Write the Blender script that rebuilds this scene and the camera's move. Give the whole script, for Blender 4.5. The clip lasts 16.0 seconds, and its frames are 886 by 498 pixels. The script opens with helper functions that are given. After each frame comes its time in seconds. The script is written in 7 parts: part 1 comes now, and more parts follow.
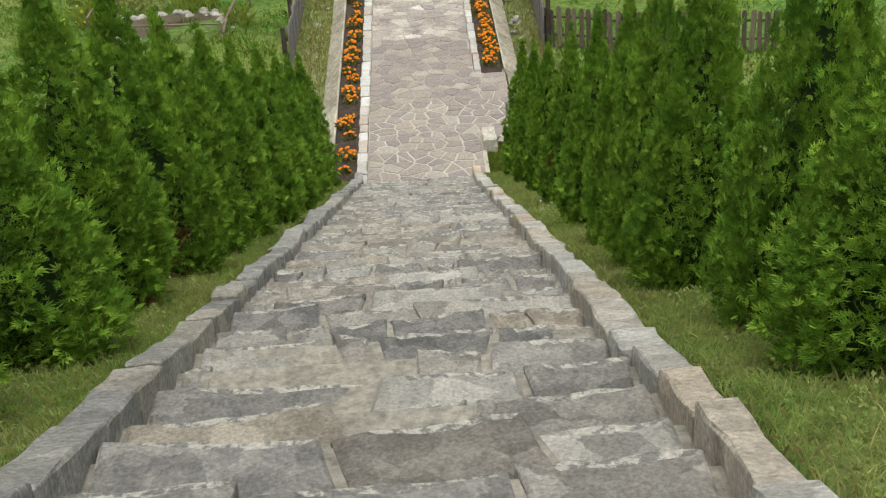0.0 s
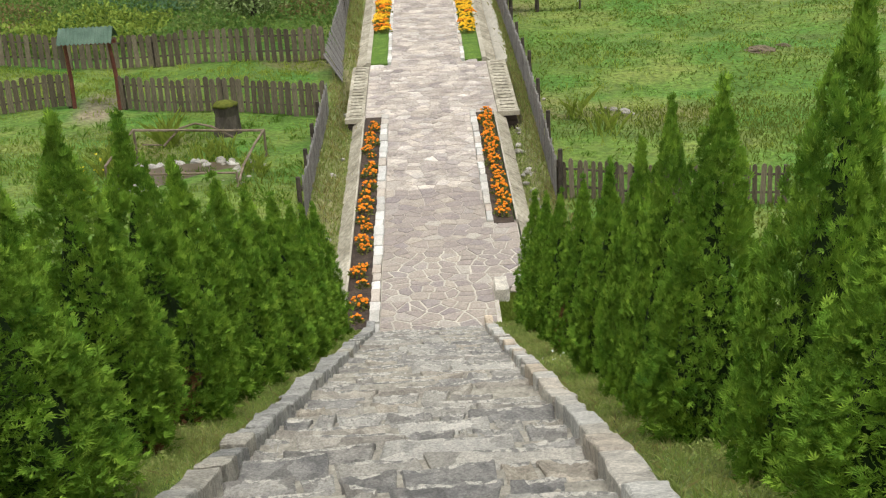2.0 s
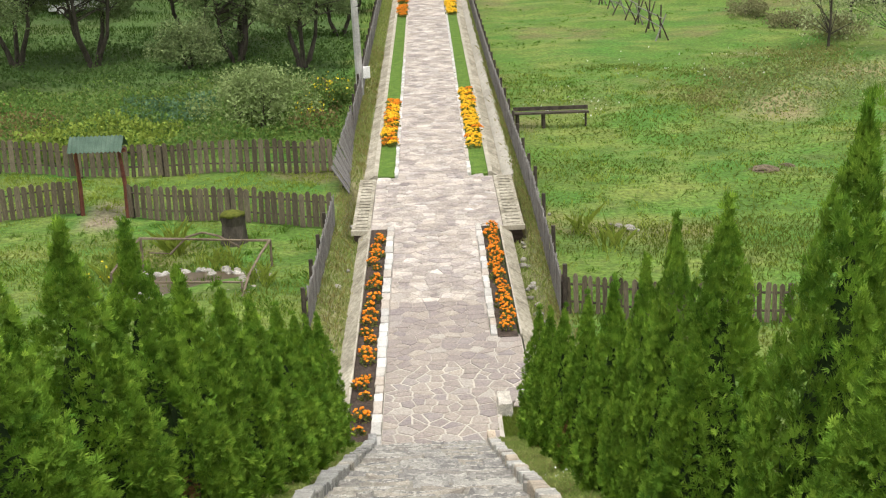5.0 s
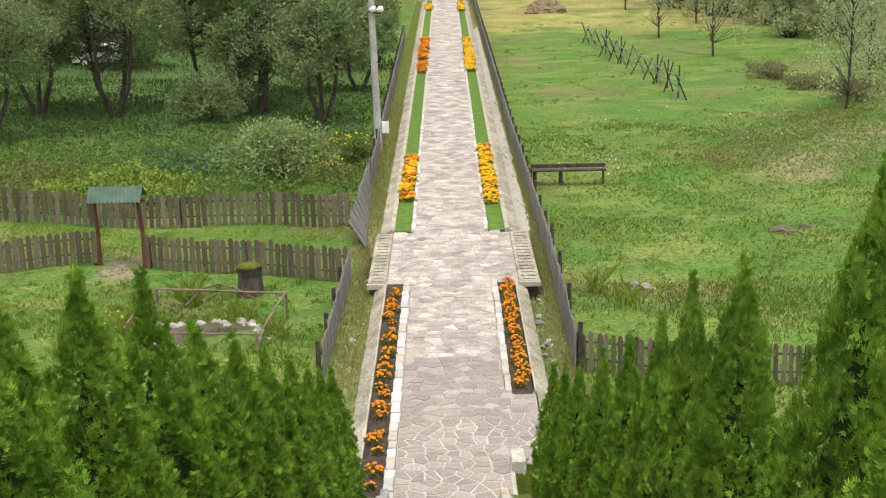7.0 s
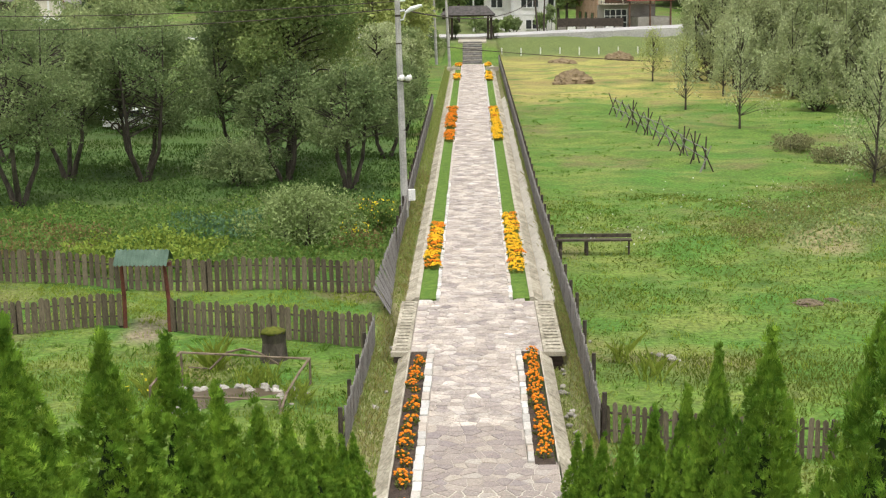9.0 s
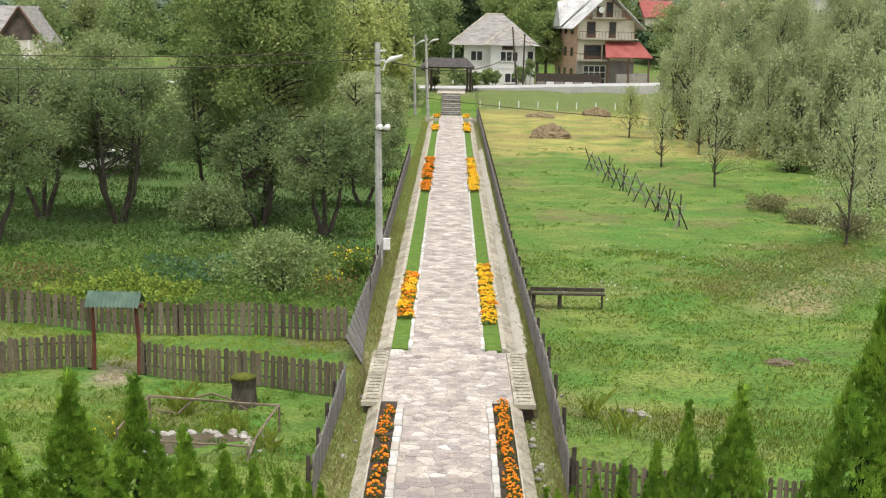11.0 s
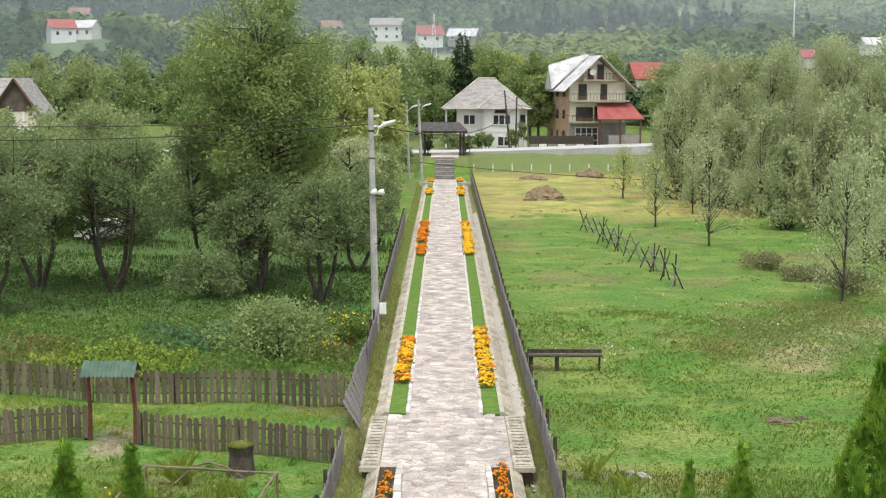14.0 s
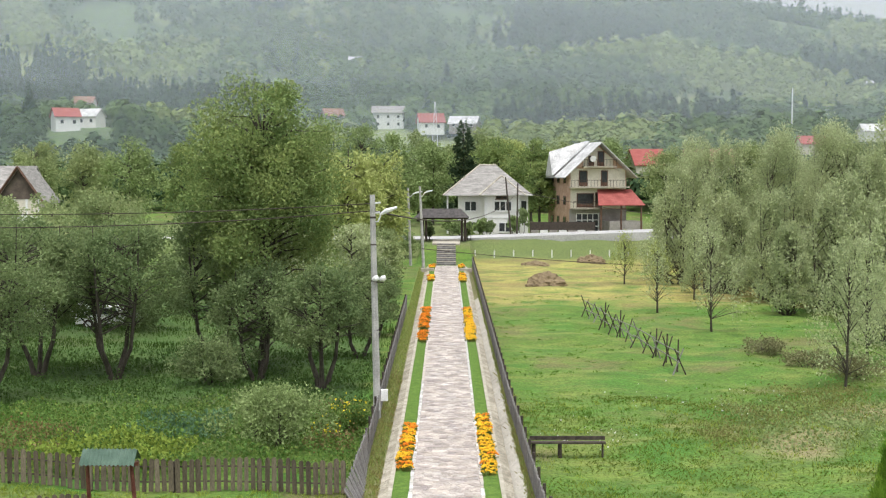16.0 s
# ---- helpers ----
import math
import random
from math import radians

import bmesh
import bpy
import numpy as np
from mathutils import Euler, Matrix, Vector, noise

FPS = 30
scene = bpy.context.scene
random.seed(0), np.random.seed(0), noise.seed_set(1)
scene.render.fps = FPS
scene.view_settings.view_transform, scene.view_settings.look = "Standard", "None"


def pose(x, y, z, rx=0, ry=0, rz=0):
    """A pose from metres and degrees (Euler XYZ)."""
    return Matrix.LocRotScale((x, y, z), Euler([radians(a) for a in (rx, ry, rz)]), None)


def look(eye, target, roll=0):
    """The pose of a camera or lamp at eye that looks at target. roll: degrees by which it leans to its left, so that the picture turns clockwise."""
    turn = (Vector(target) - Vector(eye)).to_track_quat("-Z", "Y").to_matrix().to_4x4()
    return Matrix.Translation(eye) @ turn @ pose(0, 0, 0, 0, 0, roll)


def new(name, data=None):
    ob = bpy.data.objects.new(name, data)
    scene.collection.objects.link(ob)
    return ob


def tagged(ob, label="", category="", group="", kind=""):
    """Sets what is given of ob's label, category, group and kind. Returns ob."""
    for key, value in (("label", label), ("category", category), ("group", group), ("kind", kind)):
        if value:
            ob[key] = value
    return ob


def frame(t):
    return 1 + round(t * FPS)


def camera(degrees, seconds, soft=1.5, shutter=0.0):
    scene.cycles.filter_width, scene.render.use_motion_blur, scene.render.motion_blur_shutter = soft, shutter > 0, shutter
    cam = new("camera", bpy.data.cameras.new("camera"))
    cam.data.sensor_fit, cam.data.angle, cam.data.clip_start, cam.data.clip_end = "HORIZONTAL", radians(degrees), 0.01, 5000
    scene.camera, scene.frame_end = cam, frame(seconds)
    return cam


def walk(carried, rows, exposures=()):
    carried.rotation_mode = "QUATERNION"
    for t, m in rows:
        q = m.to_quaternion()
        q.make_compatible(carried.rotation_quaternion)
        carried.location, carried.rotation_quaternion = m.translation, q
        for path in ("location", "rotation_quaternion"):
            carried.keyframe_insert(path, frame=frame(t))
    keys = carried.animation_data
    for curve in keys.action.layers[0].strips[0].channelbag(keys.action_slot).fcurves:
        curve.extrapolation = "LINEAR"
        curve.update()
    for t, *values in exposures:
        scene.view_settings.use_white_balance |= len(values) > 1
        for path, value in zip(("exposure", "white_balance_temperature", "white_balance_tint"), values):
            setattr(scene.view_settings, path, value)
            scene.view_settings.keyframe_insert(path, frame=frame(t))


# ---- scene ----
# The camera turns on the landing at the head of the stairs. Rows: seconds, turn to the right, look up, roll.
EYE = (0.0, 0.0, 10.5)
cam = camera(36.18, 16.0, soft=1.2)
ROWS = [
    (0.0, 0.446, -28.227, -3.565),
    (0.5, 0.444, -27.235, -3.485),
    (1.0, 0.313, -25.394, -3.577),
    (1.5, 0.313, -23.525, -3.032),
    (2.0, 0.289, -21.916, -3.054),
    (2.5, 0.238, -21.254, -3.071),
    (3.0, 0.224, -20.528, -3.187),
    (3.5, 0.193, -19.858, -3.102),
    (4.0, 0.159, -19.188, -2.721),
    (4.5, 0.191, -18.220, -2.484),
    (4.7, 0.376, -17.750, -2.193),
    (7.0, -0.311, -14.788, -1.313),
    (7.5, -0.782, -13.926, -1.349),
    (8.0, -1.237, -13.300, -1.510),
    (8.5, -1.885, -12.997, -1.728),
    (9.0, -1.345, -11.906, -0.668),
    (9.2, -1.019, -11.598, -0.157),
    (11.3, -0.237, -9.566, 1.121),
    (11.5, -0.290, -9.421, 0.899),
    (12.0, -0.316, -8.915, 0.542),
    (12.5, -0.346, -8.475, 0.354),
    (13.0, -0.369, -8.079, 0.258),
    (13.5, -0.288, -7.458, 0.342),
    (14.0, -0.082, -7.095, 0.148),
    (14.5, -0.035, -6.746, -0.112),
    (15.0, -0.087, -5.691, -0.157),
    (15.5, -0.118, -4.716, -0.093),
    (16.0, -0.155, -3.457, -0.000),
]


def aim(turn, up, roll):
    a, b = radians(turn), radians(up)
    return look(EYE, (EYE[0] + math.sin(a) * math.cos(b), EYE[1] + math.cos(a) * math.cos(b), EYE[2] + math.sin(b)), roll)


EXPOSURES = [(0.0, 0.24, 6600, 6), (1.5, 0.38, 6600, 7), (3.5, 0.58, 6650, 9), (9.0, 0.62, 6650, 10), (16.0, 0.66, 6300, 11)]
walk(cam, [(t, aim(a, b, c)) for t, a, b, c in ROWS], EXPOSURES)

# ---- sky and sun: a bright overcast day ----
world = bpy.data.worlds.new("world")
scene.world = world
world.use_nodes = True
wn, wl = world.node_tree.nodes, world.node_tree.links
sky = wn.new("ShaderNodeTexSky")
sky.sky_type = "NISHITA"
sky.sun_disc = False
sky.sun_elevation, sky.sun_rotation = radians(73), radians(174)
sky.air_density, sky.dust_density, sky.ozone_density = 1.0, 4.0, 1.0
cloud = wn.new("ShaderNodeHueSaturation")
cloud.inputs["Saturation"].default_value = 0.12
wl.new(sky.outputs[0], cloud.inputs["Color"])
wl.new(cloud.outputs[0], wn["Background"].inputs["Color"])
wn["Background"].inputs["Strength"].default_value = 0.15
sun_data = bpy.data.lights.new("sun", "SUN")
sun_data.energy, sun_data.angle, sun_data.color = 1.1, radians(30), (1.0, 0.96, 0.9)
sun = new("sun", sun_data)
sun.matrix_world = look((4, -24, 80), (0, 0, 0))

# ---- materials ----
def mat(name, a, b, scale=3.0, rough=0.85, bump=0.3, fine=40.0, tint=None, rnd="", thin=0.0, metal=0.0, bdist=0.01, contrast=0.25, warp=None, sharp=0.15, weight=0.6, grain=0.5):
    """a, b: the two colours that a slow noise mixes; tint: a third, mixed in by the random value of each piece."""
    m = bpy.data.materials.new(name)
    m.use_nodes = True
    n, l = m.node_tree.nodes, m.node_tree.links
    p = n["Principled BSDF"]
    geo = n.new("ShaderNodeNewGeometry")
    src = geo.outputs["Position"]
    if rnd == "object":
        shift = n.new("ShaderNodeVectorMath")
        shift.operation = "MULTIPLY_ADD"
        shift.inputs[1].default_value = (37.0, 53.0, 29.0)
        l.new(n.new("ShaderNodeObjectInfo").outputs["Random"], shift.inputs[0])
        l.new(src, shift.inputs[2])
        src = shift.outputs[0]
    if warp:
        mp = n.new("ShaderNodeMapping")
        mp.inputs["Scale"].default_value = warp
        l.new(src, mp.inputs[0])
        src = mp.outputs[0]
    n1, n2 = n.new("ShaderNodeTexNoise"), n.new("ShaderNodeTexNoise")
    for t, s, d in ((n1, scale, 4), (n2, fine, 5)):
        t.inputs["Scale"].default_value, t.inputs["Detail"].default_value = s, d
        t.inputs["Roughness"].default_value = grain
        if grain > 0.6:
            t.inputs["Detail"].default_value = 10
        l.new(src, t.inputs["Vector"])
    r1 = n.new("ShaderNodeMapRange")
    r1.inputs[1].default_value, r1.inputs[2].default_value = 0.5 - sharp, 0.5 + sharp
    l.new(n1.outputs["Fac"], r1.inputs[0])
    mix = n.new("ShaderNodeMix")
    mix.data_type = "RGBA"
    mix.inputs[6].default_value, mix.inputs[7].default_value = (*a, 1), (*b, 1)
    l.new(r1.outputs[0], mix.inputs[0])
    out = mix.outputs[2]
    if rnd:
        rs = n.new("ShaderNodeObjectInfo").outputs["Random"] if rnd == "object" else geo.outputs["Random Per Island"]
        ramp = n.new("ShaderNodeValToRGB")
        stops = tint if isinstance(tint[0], tuple) else (a, tint)
        while len(ramp.color_ramp.elements) < len(stops):
            ramp.color_ramp.elements.new(0.5)
        for i, c in enumerate(stops):
            ramp.color_ramp.elements[i].position = i / max(1, len(stops) - 1)
            ramp.color_ramp.elements[i].color = (*c, 1)
        l.new(rs, ramp.inputs[0])
        mx = n.new("ShaderNodeMix")
        mx.data_type = "RGBA"
        mx.inputs[0].default_value = weight
        l.new(out, mx.inputs[6])
        l.new(ramp.outputs[0], mx.inputs[7])
        out = mx.outputs[2]
    r2 = n.new("ShaderNodeMapRange")
    r2.inputs[1].default_value, r2.inputs[2].default_value = 0.3, 0.7
    r2.inputs[3].default_value, r2.inputs[4].default_value = 1 - contrast, 1 + contrast
    l.new(n2.outputs["Fac"], r2.inputs[0])
    mul = n.new("ShaderNodeVectorMath")
    mul.operation = "SCALE"
    l.new(out, mul.inputs[0])
    l.new(r2.outputs[0], mul.inputs["Scale"])
    l.new(mul.outputs[0], p.inputs["Base Color"])
    p.inputs["Roughness"].default_value, p.inputs["Metallic"].default_value = rough, metal
    p.inputs["Specular IOR Level"].default_value = 0.3
    if bump:
        bp = n.new("ShaderNodeBump")
        bp.inputs["Strength"].default_value, bp.inputs["Distance"].default_value = bump, bdist
        l.new(n2.outputs["Fac"], bp.inputs["Height"])
        l.new(bp.outputs[0], p.inputs["Normal"])
    if thin:
        tr, ms = n.new("ShaderNodeBsdfTranslucent"), n.new("ShaderNodeMixShader")
        l.new(mul.outputs[0], tr.inputs["Color"])
        ms.inputs[0].default_value = thin
        l.new(p.outputs[0], ms.inputs[1])
        l.new(tr.outputs[0], ms.inputs[2])
        l.new(ms.outputs[0], n["Material Output"].inputs["Surface"])
    return m


def hewn(m, scale, lo, hi, relief):
    """Breaks a stone's tone into sharp-edged flakes and scales, as split rock has."""
    n, l = m.node_tree.nodes, m.node_tree.links
    src = next(k for k in n if k.bl_idname == "ShaderNodeTexNoise").inputs["Vector"].links[0].from_socket
    warp, add, cell = n.new("ShaderNodeTexNoise"), n.new("ShaderNodeVectorMath"), n.new("ShaderNodeTexVoronoi")
    warp.inputs["Scale"].default_value, warp.inputs["Detail"].default_value = scale * 1.3, 6
    add.operation = "MULTIPLY_ADD"
    add.inputs[1].default_value = (0.9 / scale,) * 3
    l.new(src, warp.inputs["Vector"])
    l.new(warp.outputs["Color"], add.inputs[0])
    l.new(src, add.inputs[2])
    cell.inputs["Scale"].default_value = scale
    l.new(add.outputs[0], cell.inputs["Vector"])
    sep, rg, mul = n.new("ShaderNodeSeparateColor"), n.new("ShaderNodeMapRange"), n.new("ShaderNodeVectorMath")
    l.new(cell.outputs["Color"], sep.inputs[0])
    rg.inputs[3].default_value, rg.inputs[4].default_value = lo, hi
    l.new(sep.outputs[0], rg.inputs[0])
    mul.operation = "SCALE"
    p = n["Principled BSDF"]
    l.new(p.inputs["Base Color"].links[0].from_socket, mul.inputs[0])
    l.new(rg.outputs[0], mul.inputs["Scale"])
    l.new(mul.outputs[0], p.inputs["Base Color"])
    bp = n.new("ShaderNodeBump")
    bp.inputs["Strength"].default_value, bp.inputs["Distance"].default_value = 0.8, relief
    l.new(sep.outputs[0], bp.inputs["Height"])
    l.new(p.inputs["Normal"].links[0].from_socket, bp.inputs["Normal"])
    l.new(bp.outputs[0], p.inputs["Normal"])
    return m


GREY_STONES = ((0.255, 0.247, 0.235), (0.45, 0.425, 0.375), (0.165, 0.163, 0.16), (0.44, 0.38, 0.295), (0.30, 0.29, 0.27), (0.20, 0.197, 0.192), (0.58, 0.555, 0.50), (0.235, 0.23, 0.222), (0.36, 0.34, 0.30))
STEP = hewn(mat("step_stone", (0.19, 0.185, 0.176), (0.55, 0.52, 0.465), 7.0, 0.9, 1.0, 60, GREY_STONES, "object", bdist=0.02, contrast=0.45, sharp=0.06, weight=0.70, grain=0.74), 5.0, 0.70, 1.18, 0.014)
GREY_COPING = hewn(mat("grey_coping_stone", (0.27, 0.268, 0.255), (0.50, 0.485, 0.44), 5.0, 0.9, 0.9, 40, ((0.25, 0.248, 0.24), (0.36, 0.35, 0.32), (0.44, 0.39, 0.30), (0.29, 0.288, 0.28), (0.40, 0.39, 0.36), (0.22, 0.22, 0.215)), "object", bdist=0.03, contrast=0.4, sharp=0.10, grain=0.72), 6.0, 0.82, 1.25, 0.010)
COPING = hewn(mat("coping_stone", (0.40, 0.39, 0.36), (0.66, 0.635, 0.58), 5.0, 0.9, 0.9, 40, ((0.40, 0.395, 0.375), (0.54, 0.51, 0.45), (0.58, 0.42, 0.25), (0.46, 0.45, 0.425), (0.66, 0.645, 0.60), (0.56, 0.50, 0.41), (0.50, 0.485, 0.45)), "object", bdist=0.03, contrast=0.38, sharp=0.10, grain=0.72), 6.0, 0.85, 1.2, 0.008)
GROUT = mat("mortar", (0.24, 0.225, 0.19), (0.42, 0.39, 0.33), 4, 0.95, 1.0, 22, grain=0.72, contrast=0.45, bdist=0.02)
WORN = mat("worn_stone_edge", (0.22, 0.214, 0.20), (0.52, 0.495, 0.44), 16.0, 0.9, 0.9, 60, bdist=0.015, contrast=0.4, grain=0.72, sharp=0.035)
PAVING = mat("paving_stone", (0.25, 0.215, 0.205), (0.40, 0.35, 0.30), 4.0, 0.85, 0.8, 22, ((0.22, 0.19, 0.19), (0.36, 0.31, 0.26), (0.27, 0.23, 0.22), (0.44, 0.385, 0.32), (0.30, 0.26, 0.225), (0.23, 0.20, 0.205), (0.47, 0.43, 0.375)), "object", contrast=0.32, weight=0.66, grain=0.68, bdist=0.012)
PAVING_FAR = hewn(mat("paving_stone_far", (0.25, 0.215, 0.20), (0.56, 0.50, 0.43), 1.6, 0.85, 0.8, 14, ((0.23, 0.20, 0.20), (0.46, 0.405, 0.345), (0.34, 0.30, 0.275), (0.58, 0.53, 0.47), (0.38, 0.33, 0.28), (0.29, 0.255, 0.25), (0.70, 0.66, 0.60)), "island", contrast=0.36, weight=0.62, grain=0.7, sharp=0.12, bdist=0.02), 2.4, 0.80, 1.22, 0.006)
JOINT = mat("paving_joint", (0.42, 0.385, 0.33), (0.56, 0.52, 0.45), 1.5, 0.95, 0.4, 40)
JOINT_FAR = mat("worn_paving_joint", (0.33, 0.29, 0.26), (0.50, 0.45, 0.39), 1.2, 0.95, 0.6, 18, grain=0.7, contrast=0.3)
WHITE_STONE = mat("edging_stone", (0.42, 0.41, 0.385), (0.70, 0.69, 0.66), 5, 0.85, 0.8, 30, ((0.70, 0.70, 0.68), (0.40, 0.385, 0.35), (0.42, 0.33, 0.25), (0.74, 0.73, 0.71), (0.46, 0.42, 0.36), (0.62, 0.61, 0.58), (0.36, 0.34, 0.31)), "object", grain=0.66, weight=0.7)
CONCRETE = mat("concrete", (0.33, 0.30, 0.235), (0.50, 0.46, 0.375), 1.6, 0.9, 0.3, 30)
SOIL = mat("soil", (0.045, 0.033, 0.026), (0.085, 0.062, 0.048), 5, 0.98, 1.0, 30, bdist=0.03)
OLD_WOOD = mat("weathered_wood", (0.15, 0.142, 0.135), (0.27, 0.255, 0.24), 5, 0.9, 0.5, 50, ((0.14, 0.13, 0.125), (0.24, 0.23, 0.22), (0.19, 0.175, 0.16)), "island", warp=(1, 1, 0.15), contrast=0.35)
OLD_WOOD_PIECE = mat("weathered_picket", (0.15, 0.142, 0.135), (0.27, 0.255, 0.24), 5, 0.9, 0.5, 50, ((0.14, 0.13, 0.125), (0.26, 0.25, 0.24), (0.19, 0.175, 0.16)), "object", warp=(1, 1, 0.15), contrast=0.35)
BROWN_WOOD = mat("brown_picket", (0.068, 0.053, 0.038), (0.20, 0.163, 0.12), 5, 0.9, 0.5, 50, ((0.045, 0.036, 0.027), (0.25, 0.208, 0.152), (0.085, 0.067, 0.047), (0.175, 0.142, 0.103), (0.062, 0.05, 0.036)), "object", warp=(1, 1, 0.15), contrast=0.35)
DARK_WOOD = mat("dark_wood", (0.045, 0.036, 0.03), (0.09, 0.072, 0.058), 5, 0.85, 0.5, 40)
RED_WOOD = mat("red_brown_wood", (0.11, 0.035, 0.026), (0.17, 0.06, 0.042), 5, 0.75, 0.3, 40)
BARK = mat("bark", (0.045, 0.038, 0.03), (0.10, 0.085, 0.068), 6, 0.95, 1.0, 30, bdist=0.03, warp=(1, 1, 0.3))
GREEN_SHEET = mat("green_sheet", (0.06, 0.105, 0.075), (0.10, 0.155, 0.115), 2, 0.8, 0.1, 30)
GUTTER = mat("gutter_concrete", (0.27, 0.245, 0.185), (0.46, 0.42, 0.335), 1.2, 0.95, 0.4, 12, contrast=0.4)
SLAB = mat("ditch_slab", (0.40, 0.37, 0.30), (0.58, 0.55, 0.47), 1.6, 0.92, 0.7, 14, ((0.42, 0.39, 0.32), (0.60, 0.57, 0.50), (0.48, 0.45, 0.37)), "object", contrast=0.35, grain=0.68)
LAWN = mat("lawn", (0.075, 0.155, 0.020), (0.13, 0.215, 0.034), 3.0, 0.95, 1.0, 30, bdist=0.03, contrast=0.4)
WATER = mat("pond_water", (0.075, 0.054, 0.032), (0.11, 0.082, 0.05), 2, 0.35, 0.05, 6)
ORANGE = mat("marigold_orange", (0.75, 0.20, 0.008), (0.85, 0.30, 0.012), 6, 0.7, 0, 30, ((0.70, 0.15, 0.006), (0.85, 0.30, 0.01), (0.80, 0.22, 0.008)), "island")
GOLD = mat("marigold_gold", (0.85, 0.42, 0.012), (0.90, 0.60, 0.025), 6, 0.7, 0, 30, ((0.80, 0.30, 0.008), (0.92, 0.66, 0.03), (0.88, 0.50, 0.015), (0.94, 0.72, 0.05)), "island")


def leafmat(name, *stops, thin=0.3, scale=0.6):
    m = mat(name, stops[0], stops[-1], scale, 0.8, 0, 9, tuple(stops), "island", thin=thin, contrast=0.3)
    m.node_tree.nodes["Principled BSDF"].inputs["Specular IOR Level"].default_value = 0.1
    return m


THUJA = leafmat("thuja_leaf", (0.052, 0.135, 0.015), (0.165, 0.305, 0.031), (0.100, 0.220, 0.022), (0.29, 0.44, 0.052), thin=0.14, scale=5.0)
GRASS_BLADE = leafmat("grass_blade", (0.135, 0.235, 0.028), (0.24, 0.33, 0.048), (0.18, 0.275, 0.038), (0.31, 0.32, 0.085), thin=0.45, scale=0.5)
FIELD_BLADE = leafmat("field_blade", (0.105, 0.168, 0.025), (0.165, 0.230, 0.036), (0.135, 0.198, 0.030), (0.225, 0.250, 0.055), thin=0.45, scale=0.25)
BANK_BLADE = leafmat("bank_blade", (0.25, 0.36, 0.085), (0.37, 0.45, 0.13), (0.31, 0.41, 0.105), (0.47, 0.45, 0.20), thin=0.5, scale=1.2)
# orchard grass, its green darkened to imitate the shade of the crowns
SHADED_BLADE = leafmat("shaded_grass_blade", (0.058, 0.115, 0.024), (0.10, 0.17, 0.036), (0.08, 0.14, 0.03), thin=0.4)
WEED_LEAF = leafmat("weed_leaf", (0.075, 0.17, 0.034), (0.19, 0.29, 0.055), (0.105, 0.20, 0.05), (0.27, 0.31, 0.075), (0.14, 0.22, 0.07), scale=0.35)
DARK_LEAF = leafmat("dark_leaf", (0.135, 0.198, 0.080), (0.23, 0.305, 0.130), (0.175, 0.245, 0.105), (0.29, 0.345, 0.16), thin=0.35, scale=0.3)
BIG_LEAF = leafmat("green_gold_leaf", (0.135, 0.215, 0.075), (0.235, 0.325, 0.11), (0.18, 0.265, 0.09), (0.36, 0.40, 0.14), scale=0.3)
GREY_LEAF = leafmat("grey_green_leaf", (0.31, 0.375, 0.19), (0.45, 0.505, 0.28), (0.385, 0.445, 0.235), (0.53, 0.57, 0.325), thin=0.4, scale=0.25)
PALE_LEAF = leafmat("yellow_green_leaf", (0.33, 0.39, 0.135), (0.49, 0.53, 0.205), (0.42, 0.47, 0.17), thin=0.4, scale=0.25)
# leaves of the distant trees, paled so that the colour carries the haze
HAZY_LEAF = leafmat("hazy_green_leaf", (0.22, 0.29, 0.125), (0.34, 0.405, 0.185), (0.28, 0.345, 0.155), (0.40, 0.435, 0.195), thin=0.35, scale=0.25)
BRUSH_LEAF = leafmat("brushwood_leaf", (0.20, 0.19, 0.10), (0.30, 0.27, 0.15), (0.23, 0.26, 0.12), thin=0.3, scale=0.5)
# undergrowth leaves with tree shade put into the colour
SHADED_LEAF = leafmat("shaded_undergrowth_leaf", (0.065, 0.125, 0.034), (0.13, 0.20, 0.060), (0.09, 0.155, 0.045), scale=0.5)
SHRUB_LEAF = leafmat("shrub_leaf", (0.165, 0.24, 0.08), (0.28, 0.36, 0.145), (0.22, 0.30, 0.11), (0.34, 0.41, 0.18), scale=0.8)
HAY = mat("hay", (0.17, 0.125, 0.075), (0.26, 0.20, 0.115), 3, 0.95, 1.0, 18, bdist=0.05)


